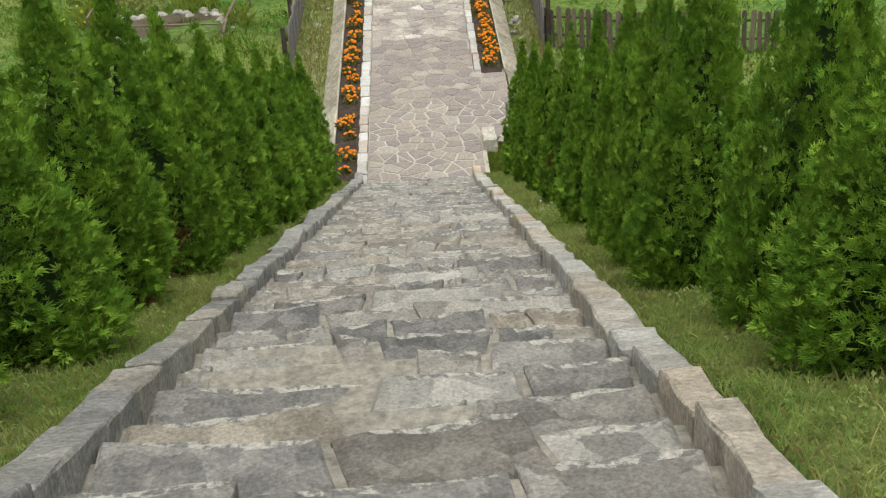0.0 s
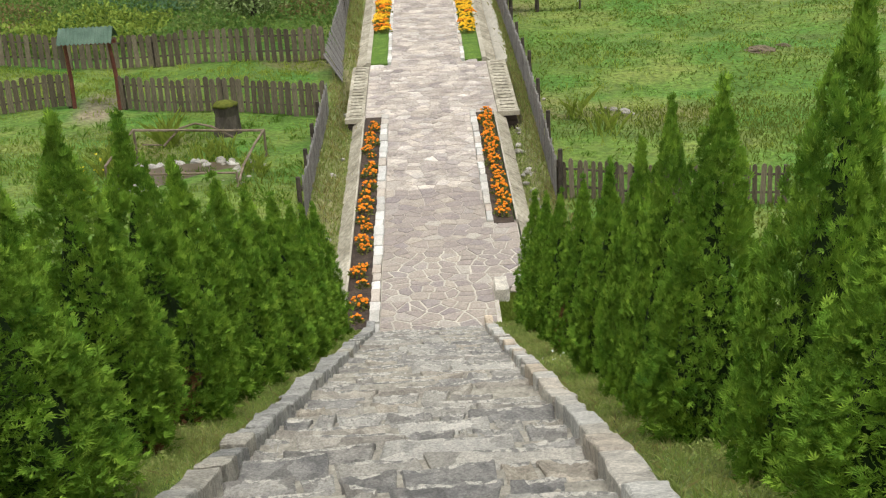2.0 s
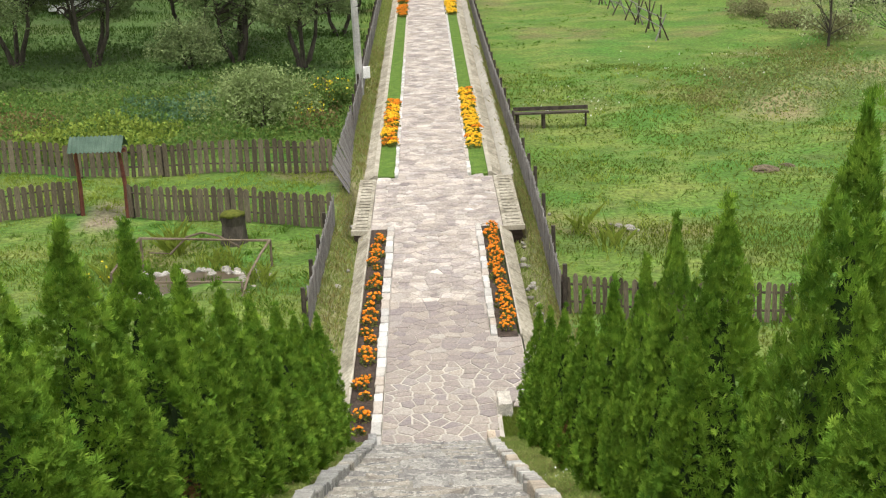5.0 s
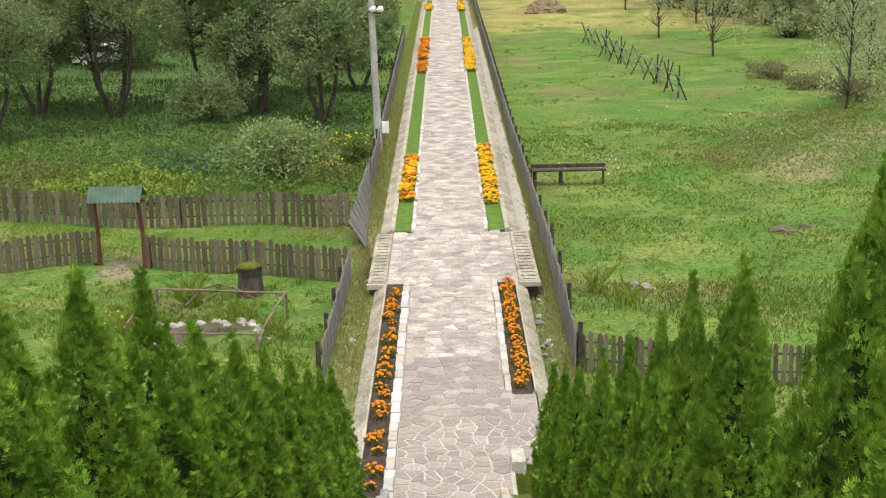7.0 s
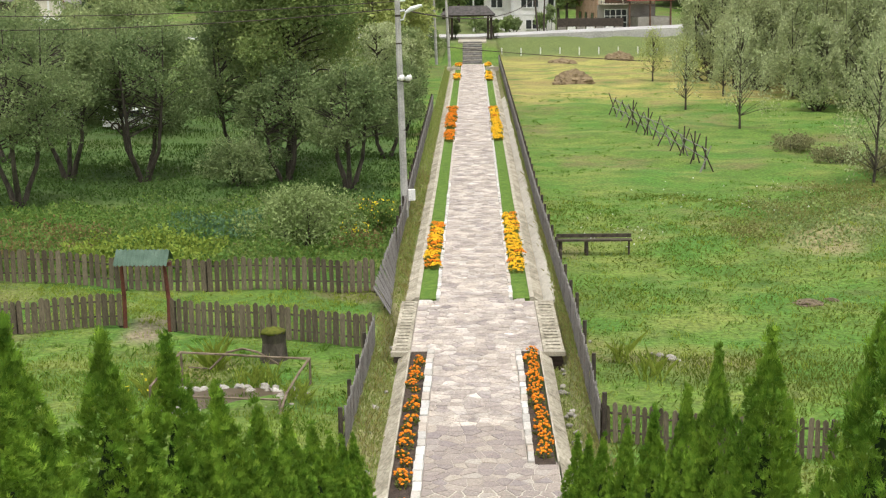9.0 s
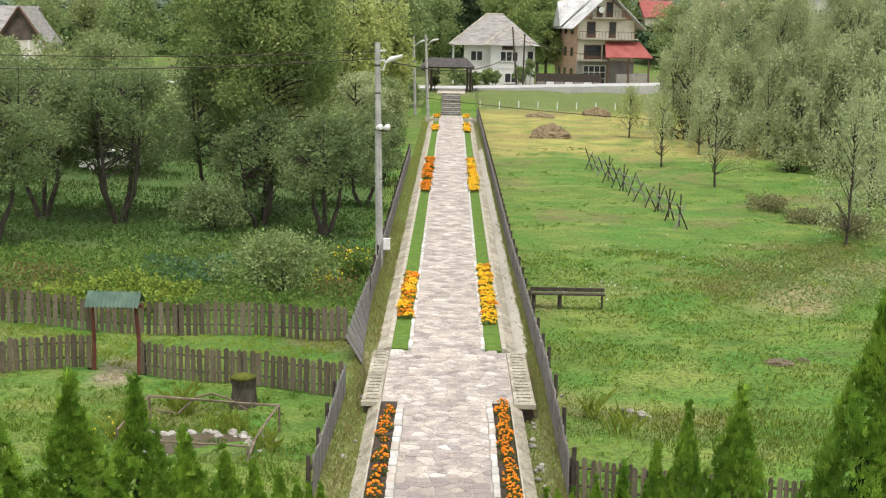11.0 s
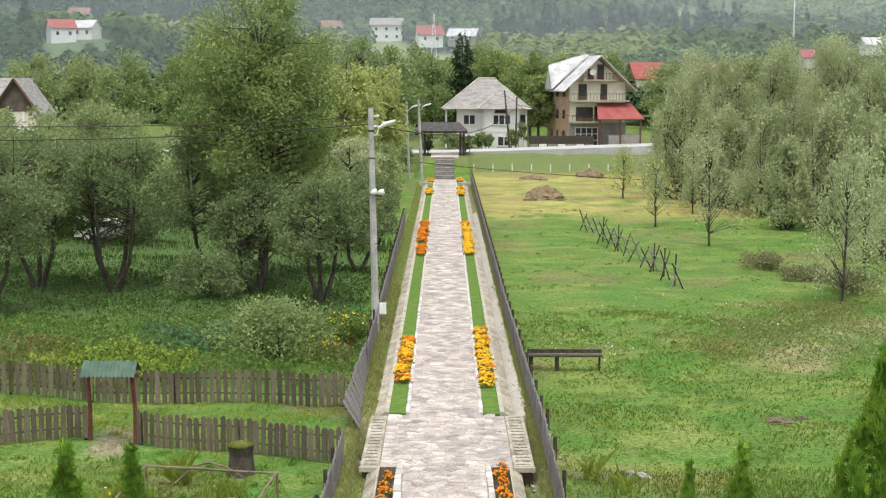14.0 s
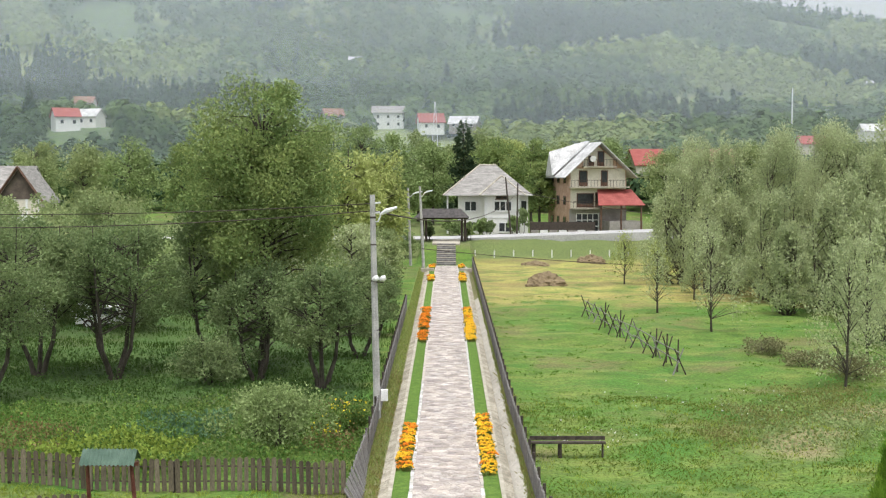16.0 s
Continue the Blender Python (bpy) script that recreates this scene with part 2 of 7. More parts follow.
# ---- building blocks ----
class Geo:
    """Vertices and faces of one mesh."""

    def __init__(self):
        self.v, self.f = [], []

    def face(self, *pts):
        i = len(self.v)
        self.v += [tuple(p) for p in pts]
        self.f.append(tuple(range(i, i + len(pts))))
        return self

    def box(self, x0, y0, z0, x1, y1, z1, m=None):
        i = len(self.v)
        pts = [(x, y, z) for z in (z0, z1) for y in (y0, y1) for x in (x0, x1)]
        self.v += [tuple(m @ Vector(p)) if m else p for p in pts]
        self.f += [tuple(i + k for k in q) for q in ((0, 2, 3, 1), (4, 5, 7, 6), (0, 1, 5, 4), (2, 6, 7, 3), (0, 4, 6, 2), (1, 3, 7, 5))]
        return self

    def tube(self, pts, radii, sides=6, wob=0.0):
        i, rng = len(self.v), random.Random(len(self.v) + 7)
        pts = [Vector(p) for p in pts]
        for k, p in enumerate(pts):
            d = (pts[min(k + 1, len(pts) - 1)] - pts[max(k - 1, 0)]).normalized()
            a = d.cross(Vector((0.31, 0.95, 0.05)) if abs(d.y) < 0.9 else Vector((1, 0, 0))).normalized()
            b = d.cross(a)
            for s in range(sides):
                w = 2 * math.pi * s / sides
                self.v.append(tuple(p + (a * math.cos(w) + b * math.sin(w)) * radii[k] * (1 + wob * rng.uniform(-1, 1))))
        for k in range(len(pts) - 1):
            for s in range(sides):
                q, r = i + k * sides, (s + 1) % sides
                self.f.append((q + s, q + r, q + sides + r, q + sides + s))
        self.f.append(tuple(i + s for s in reversed(range(sides))))
        self.f.append(tuple(i + (len(pts) - 1) * sides + s for s in range(sides)))
        return self

    def prism(self, poly, z0, z1):
        i, n = len(self.v), len(poly)
        self.v += [(x, y, z0) for x, y in poly] + [(x, y, z1) for x, y in poly]
        self.f += [tuple(i + n + k for k in range(n)), tuple(i + k for k in reversed(range(n)))]
        self.f += [(i + k, i + (k + 1) % n, i + n + (k + 1) % n, i + n + k) for k in range(n)]
        return self

    def mesh(self, name, smooth=False):
        me = bpy.data.meshes.new(name)
        me.from_pydata(self.v, [], self.f)
        if smooth:
            me.polygons.foreach_set("use_smooth", [True] * len(me.polygons))
        me.update()
        return me


def bulk(name, v, f, smooth=False):
    """A mesh out of arrays: v (n, 3), f (m, k)."""
    me = bpy.data.meshes.new(name)
    m, k = f.shape
    me.vertices.add(len(v))
    me.vertices.foreach_set("co", np.ascontiguousarray(v, dtype=np.float32).ravel())
    me.loops.add(m * k)
    me.loops.foreach_set("vertex_index", np.ascontiguousarray(f, dtype=np.int32).ravel())
    me.polygons.add(m)
    me.polygons.foreach_set("loop_start", np.arange(0, m * k, k, dtype=np.int32))
    me.polygons.foreach_set("use_smooth", np.full(m, smooth))
    me.update(calc_edges=True)
    return me


def part(name, geo, material, parent=None, label="", smooth=False):
    me = geo.mesh(name, smooth) if isinstance(geo, Geo) else geo
    if not me.materials:
        me.materials.append(material)
    ob = new(name, me)
    if parent:
        ob.parent = parent
    if label:
        ob["label"] = label
    return ob


def thing(name, label, category, group="", kind="", at=(0, 0, 0), rz=0.0):
    ob = new(name)
    ob.matrix_basis = pose(*at, 0, 0, rz)
    return tagged(ob, label, category, group, kind)


def unit(v):
    return v / np.maximum(np.linalg.norm(v, axis=1, keepdims=True), 1e-9)


def leaves(c, d, size, rng, fold=0.25, wide=0.6):
    """Folded leaf blades at the points c along the directions d: six corners and four faces each."""
    n = len(c)
    d = unit(d)
    s = unit(np.cross(d, rng.normal(size=(n, 3))))
    up = np.cross(s, d)
    L = (size * rng.uniform(0.6, 1.35, n))[:, None]
    w = L * wide * 0.5
    a, b = c, c + d * L
    mid = c + d * L * 0.5
    v = np.stack([a, mid + s * w + up * w * fold, b - up * L * 0.08, mid - s * w + up * w * fold], 1).reshape(-1, 3)
    base = np.arange(n)[:, None] * 4
    return v, base + np.array([[0, 1, 2, 3]])


def blades(x, y, z, h, rng, w=0.008, lean=0.5):
    """Grass blades: a narrow quad and a tip."""
    n = len(x)
    t = rng.uniform(0, 2 * np.pi, n)
    hh = h * rng.uniform(0.5, 1.4, n)
    le = lean * hh * rng.uniform(0.1, 1.2, n)
    p = np.stack([x, y, z], 1)
    side = np.stack([np.cos(t + 1.57 + rng.uniform(-.6, .6, n)), np.sin(t + 1.57), 0 * t], 1) * (w * rng.uniform(0.6, 1.5, n))[:, None]
    tip = p + np.stack([np.cos(t) * le, np.sin(t) * le, hh], 1)
    mid = p + np.stack([np.cos(t) * le * 0.35, np.sin(t) * le * 0.35, hh * 0.6], 1)
    v = np.stack([p - side, p + side, mid + side * 0.8, tip, mid - side * 0.8], 1).reshape(-1, 3)
    return v, np.arange(n)[:, None] * 5 + np.array([[0, 1, 2, 3, 4]])


def smoothstep(a, b, x):
    t = np.clip((x - a) / (b - a), 0, 1)
    return t * t * (3 - 2 * t)


# ---- the lie of the land ----
RISE, RUN, STEPS, FOOT = 0.2064, 0.4914, 43, 21.85
SX = -0.20  # middle of the stairs


def nosing(y):
    return RISE + 0.42 * (FOOT - y)


def ground(x, y):
    x, y = np.asarray(x, float), np.asarray(y, float)
    bank = np.clip(nosing(y) + 0.02, 0.0, 9.1)
    bank = np.where(y < 22.9, bank * smoothstep(22.9, 21.6, y) + 0.0, 0.0)
    under = (np.abs(x - SX) < 1.15) & (y < 22.3)
    z = np.where(under, bank - 0.55, bank)
    lump = 0.10 * np.maximum(0, np.sin(x * 0.55 + 1.7 * np.sin(y * 0.23 + 1))) * np.sin(y * 0.42 + 0.6 * x) + 0.05 * np.sin(x * 0.9 + 1.3 * np.sin(y * 0.31)) + 0.10 * np.sin(y * 0.75 + x * 0.33 + 1.2 * np.sin(x * 0.5))
    z = z + lump * smoothstep(3.2, 5.0, np.abs(x)) * smoothstep(24, 28, y)
    ax = np.abs(x)
    ditch = np.where(x < 0, -0.24, -0.42) * smoothstep(1.72, 2.12, ax) * (1 - smoothstep(2.35, 2.75, ax)) * smoothstep(23.0, 25.0, y) * (1 - smoothstep(140, 144, y))
    ditch = ditch - 0.45 * smoothstep(1.74, 1.80, ax) * (1 - smoothstep(2.50, 2.62, ax)) * smoothstep(35.6, 36.2, y) * (1 - smoothstep(41.5, 42.0, y))
    road = smoothstep(146, 152, y) * 0.43 + smoothstep(151.5, 158, y) * 1.57
    ramp = np.clip((y - 144.9) / 5.2, 0, 1) * 1.9
    road = np.maximum(road, ramp * (1 - smoothstep(2.5, 3.6, ax)))
    bed = -0.12 * (ax < 1.95) * smoothstep(22.0, 22.4, y) * (1 - smoothstep(143, 145, y))
    t = np.maximum(y - 220, 0.0)
    hill = 0.05 * t + 1.0e-4 * t * t
    ridge = 1 + 0.62 * np.exp(-((x + 150) / 330) ** 2) * smoothstep(560, 960, y) + 0.05 * np.sin(x / 47 + 0.6) * np.sin(y / 90)
    hill = hill * ridge + 8.5 * np.exp(-((x + 113) ** 2 + (y - 415) ** 2) / 2400) + 0.012 * t * np.sin(x / 60 + 1.5 * np.sin(y / 130)) * np.sin(y / 55 + x / 170)
    hill = np.where(y > 1000, hill * np.clip(1 - (y - 1000) / 500, 0.1, 1), hill)
    return z + ditch + road + bed + hill

# ---- ground ----
def ground_material():
    m = mat("meadow", (0.072, 0.146, 0.022), (0.145, 0.222, 0.038), 0.6, 0.95, 1.0, 7.0, bdist=0.09, contrast=0.36)
    n, l = m.node_tree.nodes, m.node_tree.links
    geo = next(k for k in n if k.bl_idname == "ShaderNodeNewGeometry")
    mul = next(k for k in n if k.bl_idname == "ShaderNodeVectorMath")
    old = mul.inputs[0].links[0].from_socket
    sep, nz = n.new("ShaderNodeSeparateXYZ"), n.new("ShaderNodeTexNoise")
    nz.inputs["Scale"].default_value, nz.inputs["Detail"].default_value = 0.16, 6
    l.new(geo.outputs["Position"], sep.inputs[0])
    l.new(geo.outputs["Position"], nz.inputs["Vector"])

    def rng(src, a, b, lo=0.0, hi=1.0):
        r = n.new("ShaderNodeMapRange")
        for i, v in enumerate((a, b, lo, hi)):
            r.inputs[i + 1].default_value = v
        l.new(src, r.inputs[0])
        return r.outputs[0]

    def times(p, q, op="MULTIPLY"):
        k = n.new("ShaderNodeMath")
        k.operation, k.use_clamp = op, True
        l.new(p, k.inputs[0])
        l.new(q, k.inputs[1])
        return k.outputs[0]

    def blend(base, col, fac):
        k = n.new("ShaderNodeMix")
        k.data_type = "RGBA"
        l.new(fac, k.inputs[0])
        l.new(base, k.inputs[6])
        k.inputs[7].default_value = (*col, 1)
        return k.outputs[2]

    x, y = sep.outputs[0], sep.outputs[1]
    # mown hay meadow, pale and dry
    k = n.new("ShaderNodeMath")
    k.operation = "MULTIPLY_ADD"
    l.new(nz.outputs["Fac"], k.inputs[0])
    k.inputs[1].default_value = 22.0
    l.new(y, k.inputs[2])
    dry = times(times(rng(k.outputs[0], 112, 118), rng(y, 146, 152, 1, 0)), rng(x, 2.9, 3.1))
    out = blend(old, (0.37, 0.345, 0.10), dry)
    # worn, brownish patches
    worn = times(rng(nz.outputs["Fac"], 0.52, 0.62, 0, 0.7), rng(y, 24, 30))
    out = blend(out, (0.17, 0.145, 0.065), worn)
    # lush dark swathes and olive streaks
    lush, olive, mo = n.new("ShaderNodeTexNoise"), n.new("ShaderNodeTexNoise"), n.new("ShaderNodeMapping")
    lush.inputs["Scale"].default_value, lush.inputs["Detail"].default_value, lush.inputs["Roughness"].default_value = 0.30, 8, 0.62
    olive.inputs["Scale"].default_value, olive.inputs["Detail"].default_value, olive.inputs["Roughness"].default_value = 1.0, 7, 0.62
    mo.inputs["Scale"].default_value, mo.inputs["Location"].default_value = (0.24, 0.40, 1.0), (3.1, 7.7, 0.0)
    l.new(geo.outputs["Position"], lush.inputs["Vector"])
    l.new(geo.outputs["Position"], mo.inputs[0])
    l.new(mo.outputs[0], olive.inputs["Vector"])
    grassy = times(rng(y, 22, 26), rng(y, 140, 150, 1, 0))
    out = blend(out, (0.065, 0.175, 0.024), times(grassy, rng(lush.outputs["Fac"], 0.46, 0.62, 0, 0.85)))
    out = blend(out, (0.235, 0.255, 0.068), times(grassy, rng(olive.outputs["Fac"], 0.48, 0.66, 0, 0.6)))
    # foot path through the garden gate
    g = times(times(rng(x, -10.4, -9.9), rng(x, -9.3, -8.8, 1, 0)), times(rng(y, 36.5, 37.5), rng(y, 39.5, 41, 1, 0)))
    out = blend(out, (0.25, 0.21, 0.14), times(g, rng(nz.outputs["Fac"], 0.3, 0.5)))
    # trampled, dried-out strip beside the willows, olive verge below the road, mown rows
    diag = n.new("ShaderNodeMath")
    diag.operation = "MULTIPLY_ADD"
    l.new(x, diag.inputs[0])
    diag.inputs[1].default_value = -1.2
    l.new(y, diag.inputs[2])
    d1 = times(times(rng(x, 9.0, 11.5), rng(x, 24, 27, 1, 0)), times(rng(diag.outputs[0], 31.5, 33.5), rng(diag.outputs[0], 36.5, 38.5, 1, 0)))
    out = blend(out, (0.30, 0.255, 0.135), times(d1, rng(nz.outputs["Fac"], 0.40, 0.56, 0.1, 0.75)))
    # trodden, half-dry turf on the banks beside the stairs
    out = blend(out, (0.165, 0.165, 0.065), times(rng(y, 22.0, 23.5, 1, 0), rng(lush.outputs["Fac"], 0.42, 0.60, 0.15, 0.75)))
    # turf below the orchard trees: their shade is painted into the ground colour
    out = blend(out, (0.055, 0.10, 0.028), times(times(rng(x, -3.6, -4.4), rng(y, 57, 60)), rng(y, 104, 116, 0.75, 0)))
    # bare straw on the sides of the drain
    ax = n.new("ShaderNodeMath")
    ax.operation = "ABSOLUTE"
    l.new(x, ax.inputs[0])
    verge = times(times(rng(ax.outputs[0], 1.9, 2.1), rng(ax.outputs[0], 2.75, 3.0, 1, 0)), times(rng(y, 22.5, 23.5), rng(y, 140, 144, 1, 0)))
    out = blend(out, (0.25, 0.235, 0.115), times(verge, rng(nz.outputs["Fac"], 0.30, 0.60, 0.45, 0.95)))
    out = blend(out, (0.14, 0.17, 0.06), times(rng(y, 148, 152, 0, 0.8), rng(y, 200, 220, 1, 0)))
    mp, rows = n.new("ShaderNodeMapping"), n.new("ShaderNodeTexNoise")
    mp.inputs["Scale"].default_value = (0.05, 0.55, 1)
    rows.inputs["Scale"].default_value, rows.inputs["Detail"].default_value = 1.0, 4
    l.new(geo.outputs["Position"], mp.inputs[0])
    l.new(mp.outputs[0], rows.inputs["Vector"])
    out = blend(out, (0.27, 0.215, 0.085), times(dry, rng(rows.outputs["Fac"], 0.42, 0.62, 0, 0.85)))
    # scrub floor and hay fields on the hills
    field = n.new("ShaderNodeTexNoise")
    field.inputs["Scale"].default_value, field.inputs["Detail"].default_value = 0.013, 3
    l.new(geo.outputs["Position"], field.inputs["Vector"])
    out = blend(out, (0.10, 0.14, 0.075), times(rng(y, 230, 300), rng(nz.outputs["Fac"], 0.36, 0.52, 0.45, 1.0)))
    out = blend(out, (0.21, 0.25, 0.105), times(rng(y, 235, 300), rng(field.outputs["Fac"], 0.52, 0.58, 0, 0.9)))
    l.new(out, mul.inputs[0])
    return m


MEADOW = ground_material()
xs = np.unique(np.round(np.concatenate([np.arange(-900, -40, 40), np.arange(-40, -6, 1.5), np.arange(-6, 6, 0.14), np.arange(6, 40, 1.5), np.arange(40, 901, 40)]), 3))
ys = np.unique(np.round(np.concatenate([np.arange(-60, 0, 4), np.arange(0, 30, 0.35), np.arange(30, 60, 0.8), np.arange(60, 165, 1.5), np.arange(165, 1500, 17)]), 3))
gx, gy = np.meshgrid(xs, ys)
gv = np.stack([gx.ravel(), gy.ravel(), ground(gx, gy).ravel()], 1)
ii = np.arange((len(ys) - 1) * len(xs)).reshape(len(ys) - 1, len(xs))[:, :-1].ravel()
gf = np.stack([ii, ii + 1, ii + len(xs) + 1, ii + len(xs)], 1)
tagged(part("ground", bulk("ground", gv, gf, True), MEADOW), "green meadow rising to wooded hills", "ground", kind="structure")


# ---- stone pieces ----
def rough_stone(poly, top, depth, rng, inset=0.018, lift=0.012, tilt=0.0):
    """A hewn stone: outline poly (anticlockwise), worn edges and an uneven upper face."""
    g, n = Geo(), len(poly)
    cx, cy = sum(p[0] for p in poly) / n, sum(p[1] for p in poly) / n
    ax, ay = rng.uniform(-tilt, tilt), rng.uniform(-tilt, tilt)
    rings = []
    for sc, dz, jit in ((0.0, -depth, 0.0), (0.0, -0.014, 0.006), (inset, -0.001, 0.005), (inset * 3.2, 0.0, lift)):
        ring = []
        for x, y in poly:
            dx, dy = cx - x, cy - y
            k = min(0.6, sc / max(1e-6, math.hypot(dx, dy)))
            px, py = x + dx * k, y + dy * k
            ring.append(len(g.v))
            g.v.append((px, py, top + dz + rng.uniform(-jit, jit) + (px - cx) * ax + (py - cy) * ay))
        rings.append(ring)
    for a, b in zip(rings, rings[1:]):
        g.f += [(a[k], a[(k + 1) % n], b[(k + 1) % n], b[k]) for k in range(n)]
    c = len(g.v)
    g.v.append((cx, cy, top + rng.uniform(-lift, lift)))
    g.f += [(rings[-1][k], rings[-1][(k + 1) % n], c) for k in range(n)]
    return g


def wavy(x0, y0, x1, y1, n, amp, rng):
    return [(x0 + (x1 - x0) * t + rng.uniform(-amp, amp), y0 + (y1 - y0) * t + rng.uniform(-amp, amp)) for t in (k / n for k in range(n))]


def slab_outline(x0, y0, x1, y1, amp, rng, nx=4, ny=2):
    return wavy(x0, y0, x1, y0, nx, amp, rng) + wavy(x1, y0, x1, y1, ny, amp, rng) + wavy(x1, y1, x0, y1, nx, amp, rng) + wavy(x0, y1, x0, y0, ny, amp, rng)


def worn_edges(me, n):
    """The chipped arris of a stone has the paler look of broken stone."""
    me.materials.append(WORN)
    for k in range(n // 2, n // 2 + n // 2 * 2 // 3):
        me.polygons[n + k].material_index = 1
        me.polygons[2 * n + k].material_index = 1


# ---- stairs ----
stairs = thing("stairs", "long flight of rough grey stone steps between low stone kerbs", "stairs", kind="structure")
rs = random.Random(5)
HALF = 0.98
for k in range(STEPS + 1):
    y1 = FOOT - RUN * k
    y0 = y1 - RUN if k < STEPS else -8.0
    z = RISE * (k + 1)
    part("mortar_bed", Geo().box(SX - HALF - 0.02, y0 - 0.06, z - 0.5, SX + HALF + 0.02, y1 - 0.028, z - 0.014), GROUT, stairs)
for k in range(STEPS + 4):
    z = RISE * (min(k, STEPS) + 1)
    y1, y0 = FOOT - RUN * k, FOOT - RUN * (k + 1)
    x, slant = SX - HALF, 0.0
    while x < SX + HALF - 0.05:
        w = rs.choice((0.20, 0.30, 0.42, 0.55, 0.68, 0.85))
        xe, turn_ = min(SX + HALF, x + w), rs.uniform(-0.07, 0.07)
        if SX + HALF - xe < 0.20:
            xe, turn_ = SX + HALF, 0.0
        gap = 0.010 + rs.random() * 0.018
        if w > 0.6 or rs.random() < 0.6:
            cuts = ((0.0, 1.0),)
        else:
            m_ = rs.uniform(0.35, 0.6)
            cuts = ((0.0, m_), (m_ + 0.03, 1.0))
        front, bow = rs.uniform(-0.04, 0.05), rs.uniform(-0.03, 0.03)
        for a, b in cuts:
            ya, yb = y0 - 0.01 + RUN * a, y0 + RUN * b
            xa, xb = (x + slant * (2 * a - 1) + gap, x + slant * (2 * b - 1) + gap), (xe + turn_ * (2 * a - 1) - gap, xe + turn_ * (2 * b - 1) - gap)
            f0, f1 = (front - bow, front + bow) if b == 1.0 else (0.0, 0.0)
            poly = wavy(xa[0], ya, xb[0], ya, 6, 0.010, rs) + wavy(xb[0], ya, xb[1], yb + f1, 3, 0.012, rs) + wavy(xb[1], yb + f1, xa[1], yb + f0, 7, 0.014, rs) + wavy(xa[1], yb + f0, xa[0], ya, 3, 0.012, rs)
            worn_edges(part("step_stone", rough_stone(poly, z + rs.uniform(-0.022, 0.022), 0.24, rs, 0.018, 0.007, 0.030), STEP, stairs).data, len(poly))
        x, slant = xe, turn_

for side, x0, x1 in ((-1, SX - HALF - 0.165, SX - HALF), (1, SX + HALF, SX + HALF + 0.155)):
    kerb = thing("stair_kerb", "stepped kerb of pale grey rough stone blocks along the stairs", "kerb", "stair kerbs", "structure")
    y = FOOT + 0.45
    while y > 0.4:
        ln = rs.uniform(0.32, 0.85)
        g = Geo()
        poly = slab_outline(x0 + rs.uniform(-0.03, 0.02), y - ln + 0.008, x1 + rs.uniform(-0.015, 0.02), y - 0.008, 0.009, rs, 3, 4)
        st = rough_stone(poly, 0, 0.62, rs, 0.015, 0.006)
        dz, lean = 0.078 + rs.uniform(-0.022, 0.022), rs.uniform(0.33, 0.47)
        ym = y - ln / 2
        st.v = [(px, py, pz + max(0.12, nosing(ym) + dz) - (lean if nosing(ym) > 0.3 else 0.05) * (py - ym)) for px, py, pz in st.v]
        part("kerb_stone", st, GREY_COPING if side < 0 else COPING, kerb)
        y -= ln

# ---- crazy paving: cells of scattered points ----
PATH_END = 144.5


def inside(x, y):
    if 36.0 < y < 41.75:
        return -1.76 < x < 1.86
    if y < 27.4:
        return -1.10 < x < (1.04 if y < 24.0 else 1.75)
    return -1.10 < x < 1.10


def clip(poly, nx, ny, d):
    out = []
    for k in range(len(poly)):
        p, q = poly[k], poly[(k + 1) % len(poly)]
        a, b = p[0] * nx + p[1] * ny - d, q[0] * nx + q[1] * ny - d
        if a <= 0:
            out.append(p)
        if a * b < 0:
            t = a / (a - b)
            out.append((p[0] + (q[0] - p[0]) * t, p[1] + (q[1] - p[1]) * t))
    return out


pavement = thing("pavement", "footpath of crazy paving in grey, brown and violet flagstones with pale joints", "pavement", kind="structure")
jb, jf = Geo(), Geo()
for x0, y0, x1, y1 in ((-1.12, 21.7, 1.12, 26.0), (-1.12, 26.0, 1.12, PATH_END), (-1.78, 36.0, -1.12, 41.75), (1.12, 36.0, 1.88, 41.75), (1.12, 24.0, 1.77, 27.4)):
    (jb if y0 < 25 else jf).box(x0, y0, -0.3, x1, y1, -0.004)
part("joint_bed", jb, JOINT, pavement)
part("worn_joint_bed", jf, JOINT_FAR, pavement)
rp = random.Random(11)
cells, grid = [], {}
y = 21.9
while y < PATH_END:
    s = 0.30 if y < 60 else 0.42
    x = -1.9
    while x < 1.95:
        px, py = x + rp.uniform(-0.46, 0.46) * s, y + rp.uniform(-0.46, 0.46) * s
        if inside(px, py):
            cells.append((px, py, s))
            grid.setdefault((int(px // 0.6), int(py // 0.6)), []).append((px, py))
        x += s
    y += s
far = Geo()
count = 0
